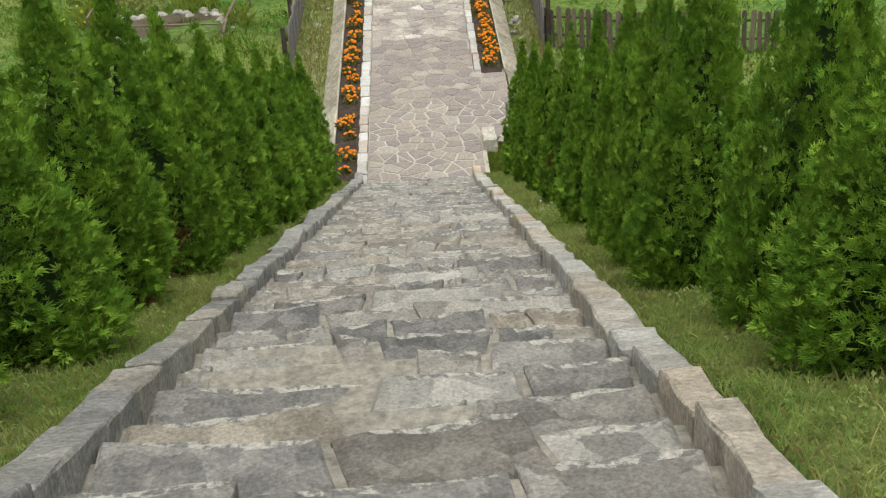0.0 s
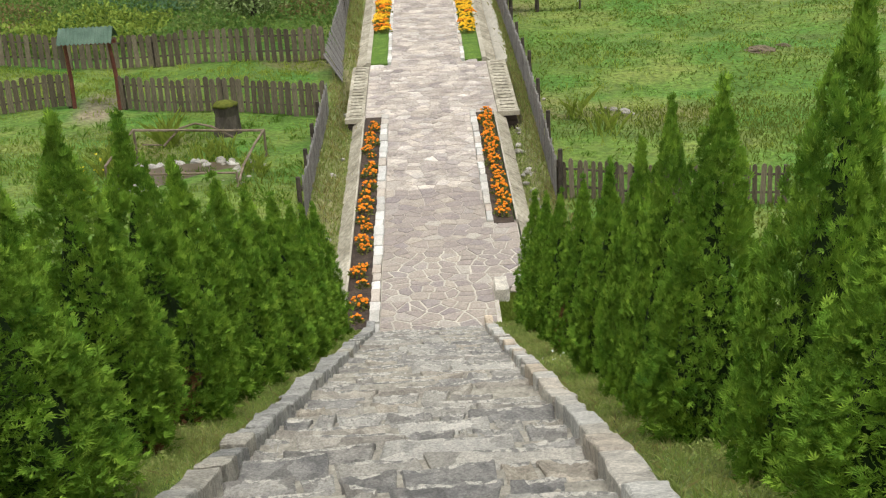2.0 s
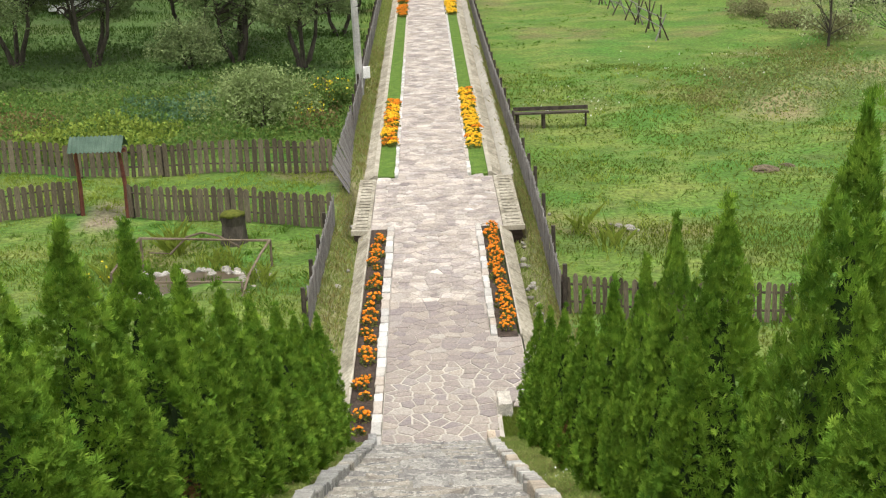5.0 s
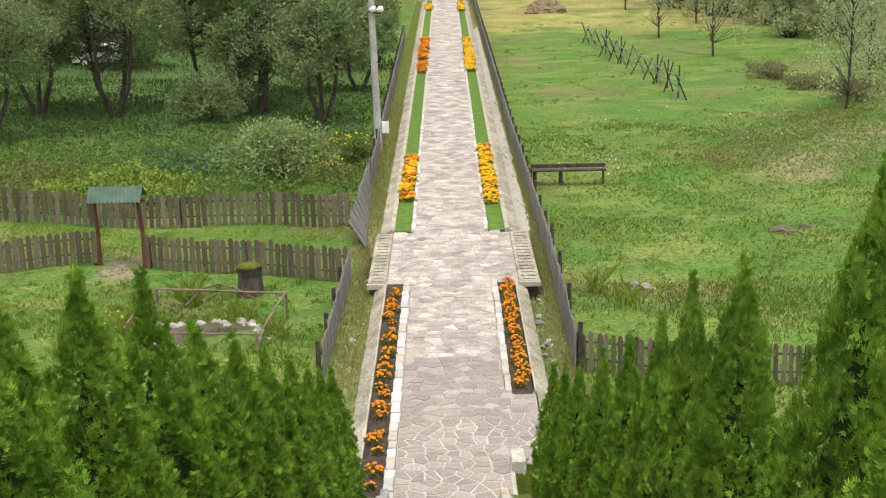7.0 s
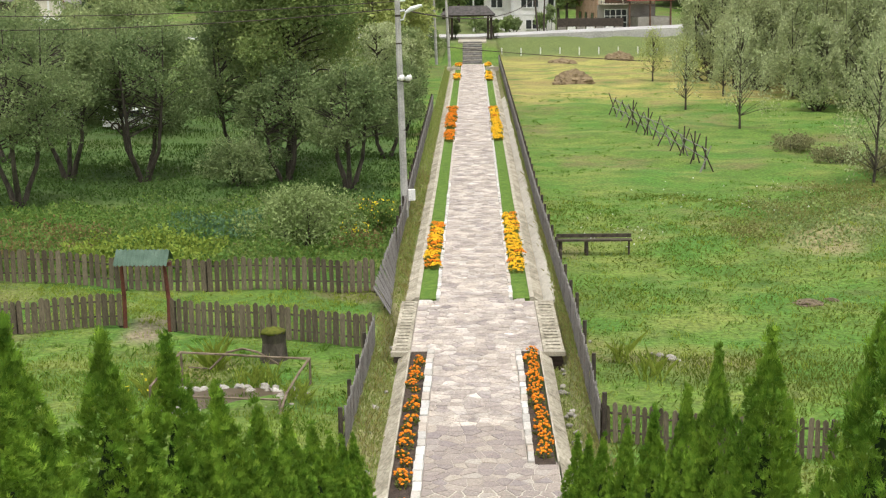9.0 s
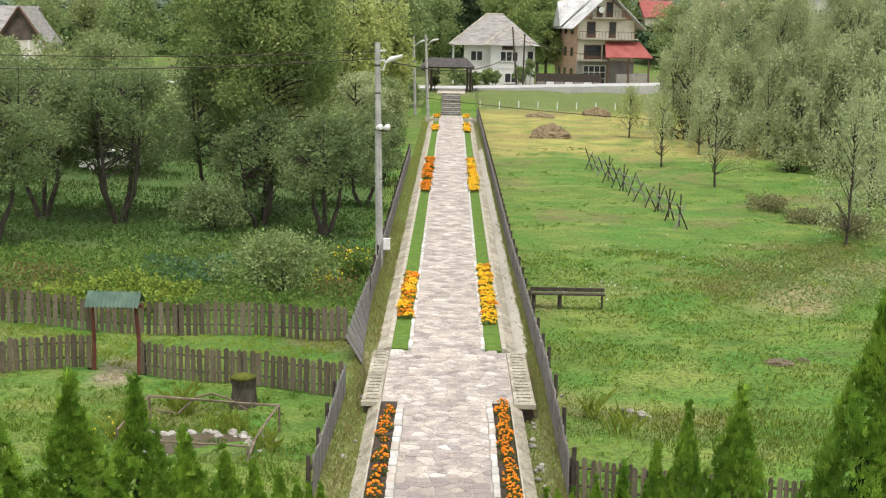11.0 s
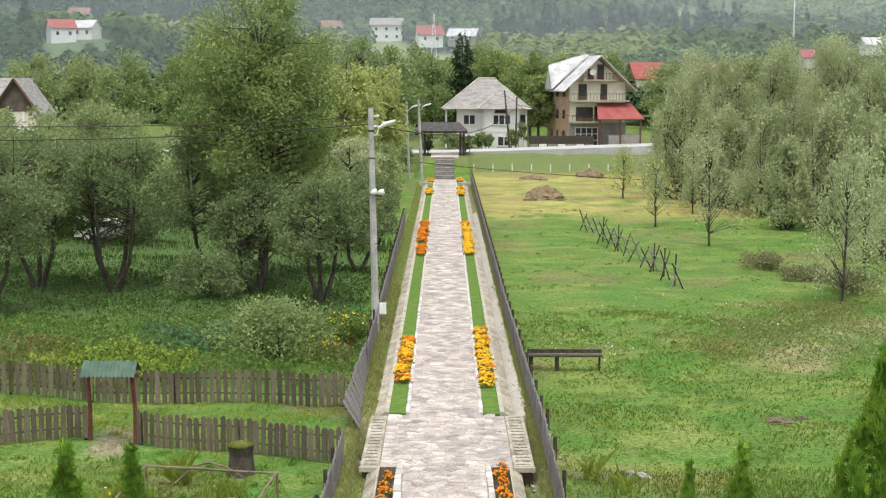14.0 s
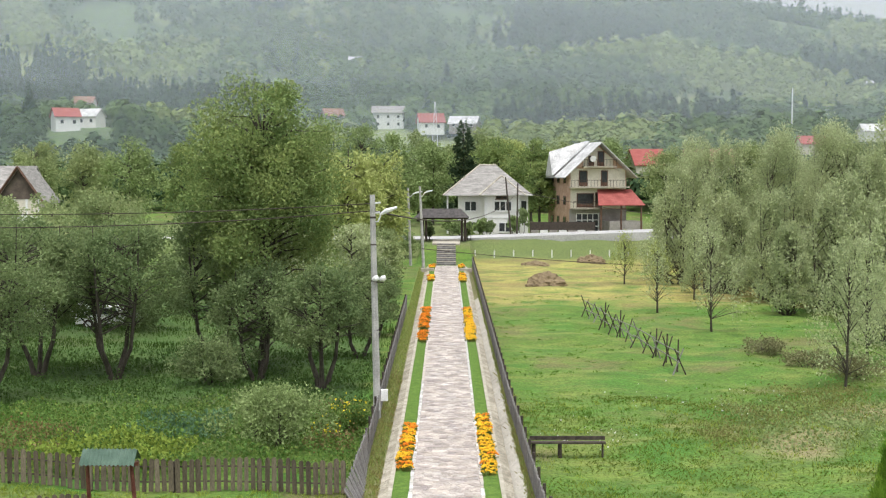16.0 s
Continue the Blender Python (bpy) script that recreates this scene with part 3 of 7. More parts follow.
for px, py, s in cells:
    lo, hi = (-1.10, 1.10)
    if 36.0 < py < 41.75:
        lo, hi = -1.76, 1.86
    elif py < 24.0:
        hi = 1.04
    elif py < 27.4:
        hi = 1.75
    poly = [(max(lo, px - s), py - s), (min(hi, px + s), py - s), (min(hi, px + s), py + s), (max(lo, px - s), py + s)]
    gi, gj = int(px // 0.6), int(py // 0.6)
    for a in range(gi - 2, gi + 3):
        for b in range(gj - 2, gj + 3):
            for qx, qy in grid.get((a, b), ()):
                dx, dy = qx - px, qy - py
                dd = math.hypot(dx, dy)
                if 1e-6 < dd < 1.1:
                    nx, ny = dx / dd, dy / dd
                    poly = clip(poly, nx, ny, (px + qx) / 2 * nx + (py + qy) / 2 * ny - (0.019 if py < 26 else 0.010))
    if len(poly) < 3:
        continue
    cx, cy = sum(p[0] for p in poly) / len(poly), sum(p[1] for p in poly) / len(poly)
    top = rp.uniform(0.002, 0.016)
    g = Geo()
    n = len(poly)
    ins = [(x + (cx - x) * 0.09, y + (cy - y) * 0.09) for x, y in poly]
    g.v = [(x, y, -0.03) for x, y in poly] + [(x, y, top - 0.006) for x, y in poly] + [(x, y, top + rp.uniform(-0.003, 0.003)) for x, y in ins]
    for r in (0, n):
        g.f += [(r + k, r + (k + 1) % n, r + n + (k + 1) % n, r + n + k) for k in range(n)]
    g.f.append(tuple(range(2 * n, 3 * n)))
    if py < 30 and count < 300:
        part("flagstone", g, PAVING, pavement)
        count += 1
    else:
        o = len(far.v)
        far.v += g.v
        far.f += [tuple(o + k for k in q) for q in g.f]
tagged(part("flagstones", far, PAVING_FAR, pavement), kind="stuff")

# ---- flower beds, edgings, concrete gutters ----
def edging(name, x0, x1, y0, y1, lng, seed, zt=0.07):
    r = random.Random(seed)
    e = thing(name, "row of pale rough edging stones along the footpath", "edging", "edging rows", "structure")
    y, far_e, c = y0, Geo(), 0
    while y < y1 - 0.1:
        ln = min(lng * r.uniform(0.75, 1.3), y1 - y)
        poly = slab_outline(x0 + r.uniform(-.015, .015), y + 0.018, x1 + r.uniform(-.015, .015), y + ln - 0.018, 0.010, r, 2, 3)
        st = rough_stone(poly, zt + r.uniform(-0.012, 0.02), 0.2, r, 0.014, 0.008)
        if c < 60:
            part("edging_stone", st, WHITE_STONE, e)
        else:
            o = len(far_e.v)
            far_e.v += st.v
            far_e.f += [tuple(o + k for k in q) for q in st.f]
        c += 1
        y += ln
    if far_e.v:
        tagged(part("edging_stones", far_e, WHITE_STONE, e), kind="stuff")


edging("edging", -1.31, -1.12, 22.1, 36.1, 0.48, 1)
edging("edging", 1.12, 1.28, 27.45, 36.1, 0.48, 2)
edging("edging", -1.22, -1.11, 42.0, PATH_END, 0.40, 3, 0.05)
edging("edging", 1.11, 1.22, 42.0, PATH_END, 0.40, 4, 0.05)


def strip(name, label, material, x0, x1, y0, y1, z0, z1, cat, sag=None):
    g = Geo()
    if sag is None:
        g.box(x0, y0, z0, x1, y1, z1)
    else:
        a, b = (x0, x1)
        g.v = [(a, y0, z1), (b, y0, sag), (b, y1, sag), (a, y1, z1), (a, y0, z1 - 0.12), (b, y0, sag - 0.12), (b, y1, sag - 0.12), (a, y1, z1 - 0.12)]
        g.f = [(0, 1, 2, 3), (7, 6, 5, 4), (0, 4, 5, 1), (1, 5, 6, 2), (2, 6, 7, 3), (3, 7, 4, 0)]
    return tagged(part(name, g, material), label, cat, kind="structure")


strip("flower_bed", "bed of dark moist soil beside the footpath", SOIL, -1.755, -1.30, 22.1, 36.0, -0.2, 0.02, "flower bed")
strip("flower_bed", "bed of dark moist soil beside the footpath", SOIL, 1.27, 1.715, 27.4, 36.0, -0.2, 0.02, "flower bed")
for sx, a, b in ((-1, 22.1, 36.0), (1, 27.4, 36.0)):
    strip("concrete_curb", "thin pale concrete curb at the back of the flower bed", CONCRETE, *sorted((sx * 1.76, sx * 1.80)), a, b, -0.3, 0.075, "curb")
    y = a if sx < 0 else 22.6
    while y < 35.9:
        e = min(36.0, y + 2.4)
        strip("gutter_slab", "slanting stained concrete slab of the drain", GUTTER, sx * 1.80, sx * 2.12, y + 0.008, e - 0.008, -0.3, 0.05, "drain slab", sag=-0.19 + random.uniform(-0.01, 0.01))
        y = e
for sx in (-1, 1):
    strip("lawn_strip", "clipped lawn strip beside the footpath", LAWN, *sorted((sx * 1.22, sx * 1.76)), 42.0, PATH_END, -0.2, 0.02, "lawn")
    strip("concrete_curb", "pale concrete curb beside the lawn strip", CONCRETE, *sorted((sx * 1.76, sx * 1.90)), 42.0, PATH_END, -0.3, 0.07, "curb")
    y = 42.0
    while y < 143:
        e = min(143.5, y + 3.0)
        strip("gutter_slab", "slanting stained concrete slab of the drain", GUTTER, sx * 1.90, sx * 2.22, y + 0.01, e - 0.01, -0.3, 0.03, "drain slab", sag=-0.12 + random.uniform(-0.02, 0.02))
        y = e
for sx, a, b in ((-1, 1.79, 2.30), (1, 1.89, 2.47)):
    cover = thing("drain_cover", "slotted yellowish concrete cover over the roadside drain", "drain cover", "drain covers")
    y = 36.05
    while y < 41.6:
        e = y + 0.70
        g = Geo()
        for q0, q1 in ((a, a + 0.09), (b - 0.09, b)):
            g.box(*sorted((sx * q0, sx * q1))[:1], y, -0.06, sorted((sx * q0, sx * q1))[1], e - 0.01, 0.035)
        yy = y
        for w_ in (0.12, 0.25, 0.12):
            g.box(sorted((sx * a, sx * b))[0] + 0.09, yy, -0.06, sorted((sx * a, sx * b))[1] - 0.09, yy + w_, 0.035)
            yy += w_ + 0.10
        part("slotted_slab", g, GUTTER, cover)
        y = e
    strip("drain_pit", "dark bottom of the drain", SOIL, *sorted((sx * a, sx * b)), 36.0, 41.7, -0.8, -0.42, "drain")
    strip("drain_head", "concrete lip at the mouth of the covered drain", CONCRETE, *sorted((sx * (a - 0.0), sx * (b + 0.02))), 35.9, 36.04, -0.10, 0.03, "drain")


# ---- fences ----
def picket_mesh(w, h, t, top=0.06):
    g = Geo()
    prof = [(-w / 2, 0), (w / 2, 0), (w / 2, h - top), (w / 4, h - top * 0.2), (0, h), (-w / 4, h - top * 0.2), (-w / 2, h - top)]
    n = len(prof)
    g.v = [(x, -t / 2, z) for x, z in prof] + [(x, t / 2, z) for x, z in prof]
    g.f = [tuple(range(n)), tuple(reversed(range(n, 2 * n)))] + [((k + 1) % n, k, n + k, n + (k + 1) % n) for k in range(n)]
    return g.mesh("picket")


def fence(label, a, b, h, w, pitch, material, post_mat, near=True, lean=(0.0, 0.0), post_every=2.2, rail_side=1, seed=1, posts=True, post_h=0.12):
    """A picket fence from a to b on the ground; lean: the sideways slant at both ends."""
    r = random.Random(seed)
    f = thing("picket_fence", label, "fence", "picket fences")
    ax, ay = a
    dx, dy = b[0] - ax, b[1] - ay
    ln = math.hypot(dx, dy)
    ang = math.degrees(math.atan2(dy, dx))
    pm = picket_mesh(w, h, 0.022)
    n, gz = int(ln / pitch), lambda t: float(ground(ax + dx * t, ay + dy * t))
    joined = Geo()
    for k in range(n + 1):
        t = k / max(1, n)
        z = max(gz(t), -0.08)
        m = pose(ax + dx * t, ay + dy * t, z + 0.05 + r.uniform(-0.03, 0.03), 0, 0, ang) @ pose(0, 0, 0, math.degrees(lean[0] + (lean[1] - lean[0]) * t) + r.uniform(-1.5, 1.5), r.uniform(-2.0, 2.0), r.uniform(-4, 4)) @ Matrix.Diagonal((r.uniform(0.85, 1.12), 1, r.uniform(0.96, 1.05), 1))
        if near:
            ob = part("picket", pm, material, f)
            ob.matrix_basis = m
        else:
            o = len(joined.v)
            joined.v += [tuple(m @ v.co) for v in pm.vertices]
            joined.f += [tuple(o + q for q in p.vertices) for p in pm.polygons]
    if joined.v:
        tagged(part("paling", joined, OLD_WOOD, f), kind="stuff")
    for hz in (0.28, 0.74):
        g = Geo()
        pts = []
        for k in range(9):
            t = k / 8
            le = lean[0] + (lean[1] - lean[0]) * t
            off = 0.035 * rail_side - math.sin(le) * h * hz
            pts.append((ax + dx * t - dy / ln * off, ay + dy * t + dx / ln * off, max(gz(t), -0.08) + 0.05 + h * hz * math.cos(le)))
        g.tube(pts, [0.028] * 9, 4)
        part("rail", g, post_mat, f)
    if posts:
        k = int(max(1, round(ln / post_every)))
        for j in range(k + 1):
            t = j / k
            le = lean[0] + (lean[1] - lean[0]) * t
            off = 0.10 * rail_side
            px, py, pz = ax + dx * t - dy / ln * off, ay + dy * t + dx / ln * off, gz(t)
            tx, ty = -dy / ln * -math.sin(le) * h, dx / ln * -math.sin(le) * h
            g = Geo().tube([(px, py, pz - 0.2), (px + tx, py + ty, pz + h + post_h)], [0.06, 0.055], 7, 0.06)
            part("post", g, post_mat, f)
    return f


GREYF = "weathered grey wooden picket fence along the footpath"
BROWNF = "brown wooden picket fence with pointed pales around the garden"
fence(GREYF, (-2.86, 28.3), (-2.80, 36.5), 0.88, 0.09, 0.105, OLD_WOOD_PIECE, DARK_WOOD, seed=1, rail_side=1)
fence(GREYF + ", leaning outward", (-2.58, 40.2), (-2.80, 48.5), 0.98, 0.10, 0.112, OLD_WOOD_PIECE, DARK_WOOD, lean=(-0.55, -0.08), seed=2, posts=False)
fence(GREYF, (-2.80, 48.5), (-2.95, 100.0), 0.98, 0.10, 0.115, OLD_WOOD_PIECE, DARK_WOOD, near=False, seed=3)
fence(GREYF, (2.75, 28.6), (2.84, 37.8), 1.0, 0.09, 0.102, OLD_WOOD_PIECE, DARK_WOOD, seed=4, rail_side=-1, post_every=3.2, post_h=0.22)
fence(GREYF, (2.84, 37.9), (2.70, 60.0), 0.95, 0.09, 0.102, OLD_WOOD_PIECE, DARK_WOOD, seed=5, rail_side=-1, post_h=0.1)
fence(GREYF, (2.70, 60.0), (2.70, 143.0), 0.95, 0.09, 0.102, OLD_WOOD_PIECE, DARK_WOOD, near=False, seed=6, rail_side=-1)
fence("weathered wooden picket fence across the meadow", (2.8, 28.72), (7.6, 27.5), 0.90, 0.105, 0.155, BROWN_WOOD, DARK_WOOD, seed=7, rail_side=1, post_every=1.6, post_h=0.0)
fence(BROWNF, (-16.5, 38.3), (-10.42, 38.35), 0.98, 0.160, 0.205, BROWN_WOOD, DARK_WOOD, seed=8, rail_side=1, post_every=2.8, post_h=-0.05)
fence(BROWNF, (-8.82, 38.22), (-2.9, 36.25), 0.98, 0.160, 0.205, BROWN_WOOD, DARK_WOOD, seed=9, rail_side=1, post_every=2.8, post_h=-0.05)
fence(BROWNF, (-20.0, 44.6), (-3.3, 42.9), 1.08, 0.155, 0.225, BROWN_WOOD, DARK_WOOD, seed=10, rail_side=1, post_every=2.8, post_h=-0.05)

# ---- thuja rows ----
def frond():
    """One flat spray: a middle lobe and two pairs of side lobes from one root. Length 1 along x, spread along y."""
    v, f = [(0.0, 0.0, 0.0)], []
    for a, ln, w in ((0.0, 1.0, 0.10), (0.48, 0.86, 0.09), (-0.48, 0.86, 0.09), (0.98, 0.62, 0.09), (-0.98, 0.62, 0.09)):
        i, c, q = len(v), math.cos(a), math.sin(a)
        v += [(0.55 * ln * c + w * q, 0.55 * ln * q - w * c, -0.02), (ln * c, ln * q, -0.14 * ln), (0.55 * ln * c - w * q, 0.55 * ln * q + w * c, -0.02)]
        f += [(0, i, i + 1), (0, i + 1, i + 2)]
    return np.array(v), np.array(f)


FAN_V, FAN_F = frond()


def thuja_meshes(seed, h, rad, tufts, per, size):
    """Dark filler core that imitates inner shade, dead inner twigs and the sprays of one thuja that stands on the
    origin.
    """
    rng = np.random.default_rng(seed)
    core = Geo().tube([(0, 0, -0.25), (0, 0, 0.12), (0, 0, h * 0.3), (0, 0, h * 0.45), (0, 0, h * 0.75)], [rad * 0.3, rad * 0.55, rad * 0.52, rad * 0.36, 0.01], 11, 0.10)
    # rounded tufts stand on a spindle and carry the sprays
    tk = 1 - ((np.arange(tufts) + 0.5) / tufts) ** 0.62
    ak = np.arange(tufts) * 2.39996 + rng.normal(size=tufts) * 0.25
    prof = np.minimum(1.0, 0.72 + 2.0 * tk) * (1 - tk ** 1.9) ** 0.95
    pr = 0.096 * (1 - 0.5 * tk) * rng.uniform(0.7, 1.25, tufts)
    rk_ = np.maximum(0.0, rad * prof * (1 + 0.08 * np.sin(2 * ak + 5 * tk + seed)) * rng.uniform(0.70, 1.12, tufts) - 0.45 * pr)
    pick = np.repeat(np.arange(tufts), per)
    n = len(pick)
    t, a = tk[pick], ak[pick]
    out = np.stack([np.cos(a), np.sin(a), 0 * a], 1)
    off = unit(rng.normal(size=(n, 3)) + out * 0.7 + np.array([0, 0, 0.25])) * (rng.uniform(0.25, 1.0, n) ** 0.6)[:, None]
    c = out * rk_[pick][:, None] + off * pr[pick][:, None] * np.array([0.9, 0.9, 1.5])
    c[:, 2] = np.maximum(0.01, c[:, 2] + t * h * 0.97)
    d = unit(off * 0.9 + out * (0.45 * (1 - t))[:, None] + np.array([0, 0, 1.0]) * (0.55 + 1.2 * t ** 2)[:, None] + 0.30 * rng.normal(size=(n, 3)))
    wisp = rng.random(n) < 0.012
    k = int(wisp.sum())
    c[wisp] = np.stack([rng.normal(size=k) * 0.018, rng.normal(size=k) * 0.018, h * rng.uniform(0.88, 1.02, k)], 1)
    d[wisp] = unit(np.array([0, 0, 1.0]) + 0.15 * rng.normal(size=(k, 3)))
    L = size * rng.uniform(0.65, 1.35, n) * (1 - 0.25 * t)
    # the sprays of one tuft lie in nearly one plane
    tw = (rng.uniform(-1.2, 1.2, tufts)[pick] + rng.normal(size=n) * 0.6)[:, None]
    tan = unit(np.cross(d, out + np.array([0, 0, 0.01])))
    nor = np.cross(tan, d)
    side, nrm = tan * np.cos(tw) + nor * np.sin(tw), nor * np.cos(tw) - tan * np.sin(tw)
    v = c[:, None, :] + L[:, None, None] * (FAN_V[None, :, 0:1] * d[:, None, :] + FAN_V[None, :, 1:2] * side[:, None, :] + FAN_V[None, :, 2:3] * nrm[:, None, :])
    dead = ~wisp & (t < 0.30) & (np.isin(pick, rng.choice(tufts, tufts // 14, replace=False))) & (np.cos(a - seed) > 0.3)

    def pick_mesh(name, m_):
        return bulk(name, v[m_].reshape(-1, 3), (np.arange(m_.sum())[:, None, None] * len(FAN_V) + FAN_F[None]).reshape(-1, 3))

    return core.mesh("core"), pick_mesh("fronds", ~dead), pick_mesh("dead_foliage", dead)


# dark green that paints the shade between the tufts onto the filler core
THUJA_SHADE_CORE = mat("thuja_shade_core", (0.014, 0.036, 0.007), (0.028, 0.050, 0.012), 6, 0.95, 0.8, 30)
DEAD_TWIG = leafmat("dead_twig", (0.15, 0.082, 0.034), (0.23, 0.125, 0.055), thin=0.2, scale=6.0)
NEAR = [thuja_meshes(s, 2.1, 0.38, 360, 31, 0.048) for s in (1, 2, 3)]
FAR = [thuja_meshes(s, 2.1, 0.36, 280, 20, 0.068) for s in (4, 5, 6)]
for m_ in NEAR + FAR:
    for me_, ma_ in zip(m_, (THUJA_SHADE_CORE, THUJA, DEAD_TWIG)):
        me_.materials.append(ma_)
# x, y, height, outward lean at the tip, width
LEFT_ROW = [(-2.1, 4.2, 1.75, 0.1, 1.15), (-1.98, 5.55, 1.62, 0.12, 1.23), (-2.3, 6.45, 2.1, 0.1, 1.1), (-2.03, 7.2, 2.12, 0.1, 1.18), (-1.98, 8.8, 2.36, 0.19, 1.21), (-1.92, 10.3, 2.18, 0.25, 1.15), (-1.85, 11.6, 2.12, 0.24, 1.1), (-1.8, 13.0, 2.08, 0.22, 1.1), (-1.77, 14.7, 2.1, 0.22, 1.08), (-1.78, 16.5, 2.12, 0.2, 1.04), (-1.82, 18.4, 2.2, 0.2, 1.01), (-1.84, 20.3, 2.3, 0.2, 1.04)]
RIGHT_ROW = [(1.62, 4.25, 1.5, 0.12, 0.99), (1.55, 5.2, 2.22, 0.32, 0.86), (1.42, 6.55, 2.04, 0.12, 0.9), (1.38, 7.6, 2.08, 0.08, 0.71), (1.4, 8.9, 1.98, 0.1, 0.7), (1.43, 10.8, 2.0, 0.12, 0.78), (1.5, 13.4, 2.06, 0.14, 0.78), (1.5, 15.8, 2.06, 0.15, 0.81), (1.55, 18.2, 2.15, 0.12, 0.94), (1.6, 20.5, 2.35, 0.05, 0.97)]
rt = random.Random(21)
for row, sx in ((LEFT_ROW, -1), (RIGHT_ROW, 1)):
    for x, y, h, lean, w in row:
        kit = NEAR if y < 9.2 else FAR
        core, fronds, dead = kit[rt.randrange(3)]
        t_ = thing("thuja", "narrow dark green thuja with feathery fronds beside the stairs", "conifer", "thuja rows")
        shear = Matrix(((1, 0, sx * lean / h, 0), (0, 1, 0, 0), (0, 0, 1, 0), (0, 0, 0, 1)))
        spin = pose(0, 0, 0, 0, 0, rt.uniform(0, 360)) @ Matrix.Diagonal((w, w, h / 2.1, 1))
        t_.matrix_basis = pose(x, y, float(ground(x, y)) - 0.03)
        # the trunk part is the added dark core that fills the foliage
        for nm, me_, ma_ in (("trunk", core, THUJA_SHADE_CORE), ("foliage", fronds, THUJA), ("dead_foliage", dead, DEAD_TWIG)):
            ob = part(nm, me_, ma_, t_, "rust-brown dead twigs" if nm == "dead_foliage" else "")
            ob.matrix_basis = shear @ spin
            if nm == "dead_foliage":
                tagged(ob, kind="stuff")


# ---- trees and shrubs ----
def tree(name, label, x, y, h, rad, low, material, n, size, seed, stems=1, clumps=26, droop=0.0, trunk_r=0.12, squeeze=1.0, sink=0.0, category="tree", spread=0.36, lean=0.0, tall=False):
    """A tapered trunk that forks into limbs, and a crown of leaf clumps of uneven size."""
    rng = np.random.default_rng(seed)
    z0 = float(ground(x, y)) - sink
    t = thing(name, label, category, "trees", at=(x, y, z0))
    cz, hz = (low + h) / 2, (h - low) / 2
    u = unit(rng.normal(size=(clumps, 3)))
    rr = rng.uniform(0.35 if clumps < 100 else 0.05, 1.0, clumps)[:, None] ** (0.6 if clumps < 100 else 0.75)
    tops = u * rr * np.array([rad * squeeze, rad, hz]) * 0.82 + np.array([lean, 0, cz])
    if tall:
        tz = rng.uniform(0.06, 0.95, clumps)
        tops = np.stack([u[:, 0] * rad, u[:, 1] * rad, 0 * tz], 1) * (rr * (1.08 - 0.75 * tz[:, None] ** 2.2)) + np.array([[0, 0, 1]]) * (low + (h - low) * tz)[:, None]
    taper = np.clip(1.25 - 0.55 * (tops[:, 2] - low) / (h - low), 0.5, 1.2)
    tops[:, :2] *= taper[:, None]
    wood = Geo()
    for s in range(stems):
        a = 2 * math.pi * s / stems + seed
        off = 0.0 if stems == 1 else 0.12
        bx, by = off * math.cos(a), off * math.sin(a)
        fx, fy = (0.05 if stems == 1 else 0.35) * rad * math.cos(a), (0.05 if stems == 1 else 0.35) * rad * math.sin(a)
        wood.tube([(bx, by, -0.3), (bx + fx * 0.25, by + fy * 0.25, low * 0.5), (bx + fx * 0.6, by + fy * 0.6, low * 1.05 + 0.2), (fx * 1.0 + lean * 0.6, fy, cz), (fx * 1.1 + lean, fy * 1.1, low + (h - low) * 0.85)], [trunk_r * 1.25, trunk_r, trunk_r * 0.8, trunk_r * 0.45, trunk_r * 0.12], 7, 0.12)
        for k in range(s, clumps, stems):
            p = tops[k]
            zt = max(low * 0.8, min(p[2] - (1.3 if tall else 0.35) * math.hypot(p[0], p[1]), h * 0.7))
            q = Vector((bx + fx * 0.7, by + fy * 0.7, zt))
            e = Vector(p)
            m1 = q.lerp(e, 0.5) + Vector((rng.normal() * 0.1, rng.normal() * 0.1, 0.12 * rad * rng.random()))
            girth = [trunk_r * 0.36, trunk_r * 0.2, trunk_r * 0.06]
            if tall and stems == 1:
                part("limb", Geo().tube([q, m1, e], girth, 5, 0.1), BARK, t)
            else:
                wood.tube([q, m1, e], girth, 5, 0.1)
    part("trunk", wood, BARK, t)
    pick = rng.integers(0, clumps, n)
    cs = spread * rad * rng.uniform(0.6, 1.25, clumps)
    ball = unit(rng.normal(size=(n, 3))) * (rng.uniform(0, 1, n) ** 0.45)[:, None]
    c = tops[pick] + ball * cs[pick][:, None] * (np.array([0.85, 0.85, 1.7]) if tall else np.array([1, 1, 0.8]))
    d = unit(rng.normal(size=(n, 3)) + ball * 0.8 + np.array([0, 0, 1.1 if tall else 0.15 - droop]))
    if droop:
        c[:, 2] -= droop * np.abs(rng.normal(size=n)) * 0.8
        c[:, 2] = np.maximum(c[:, 2], 0.3)
    v, f = leaves(c, d, size, rng)
    part("crown", bulk("crown", v, f), material, t)
    return t

# ---- marigolds ----
MARI_LEAF = leafmat("marigold_leaf", (0.10, 0.15, 0.03), (0.17, 0.21, 0.05), (0.22, 0.19, 0.06), scale=3)


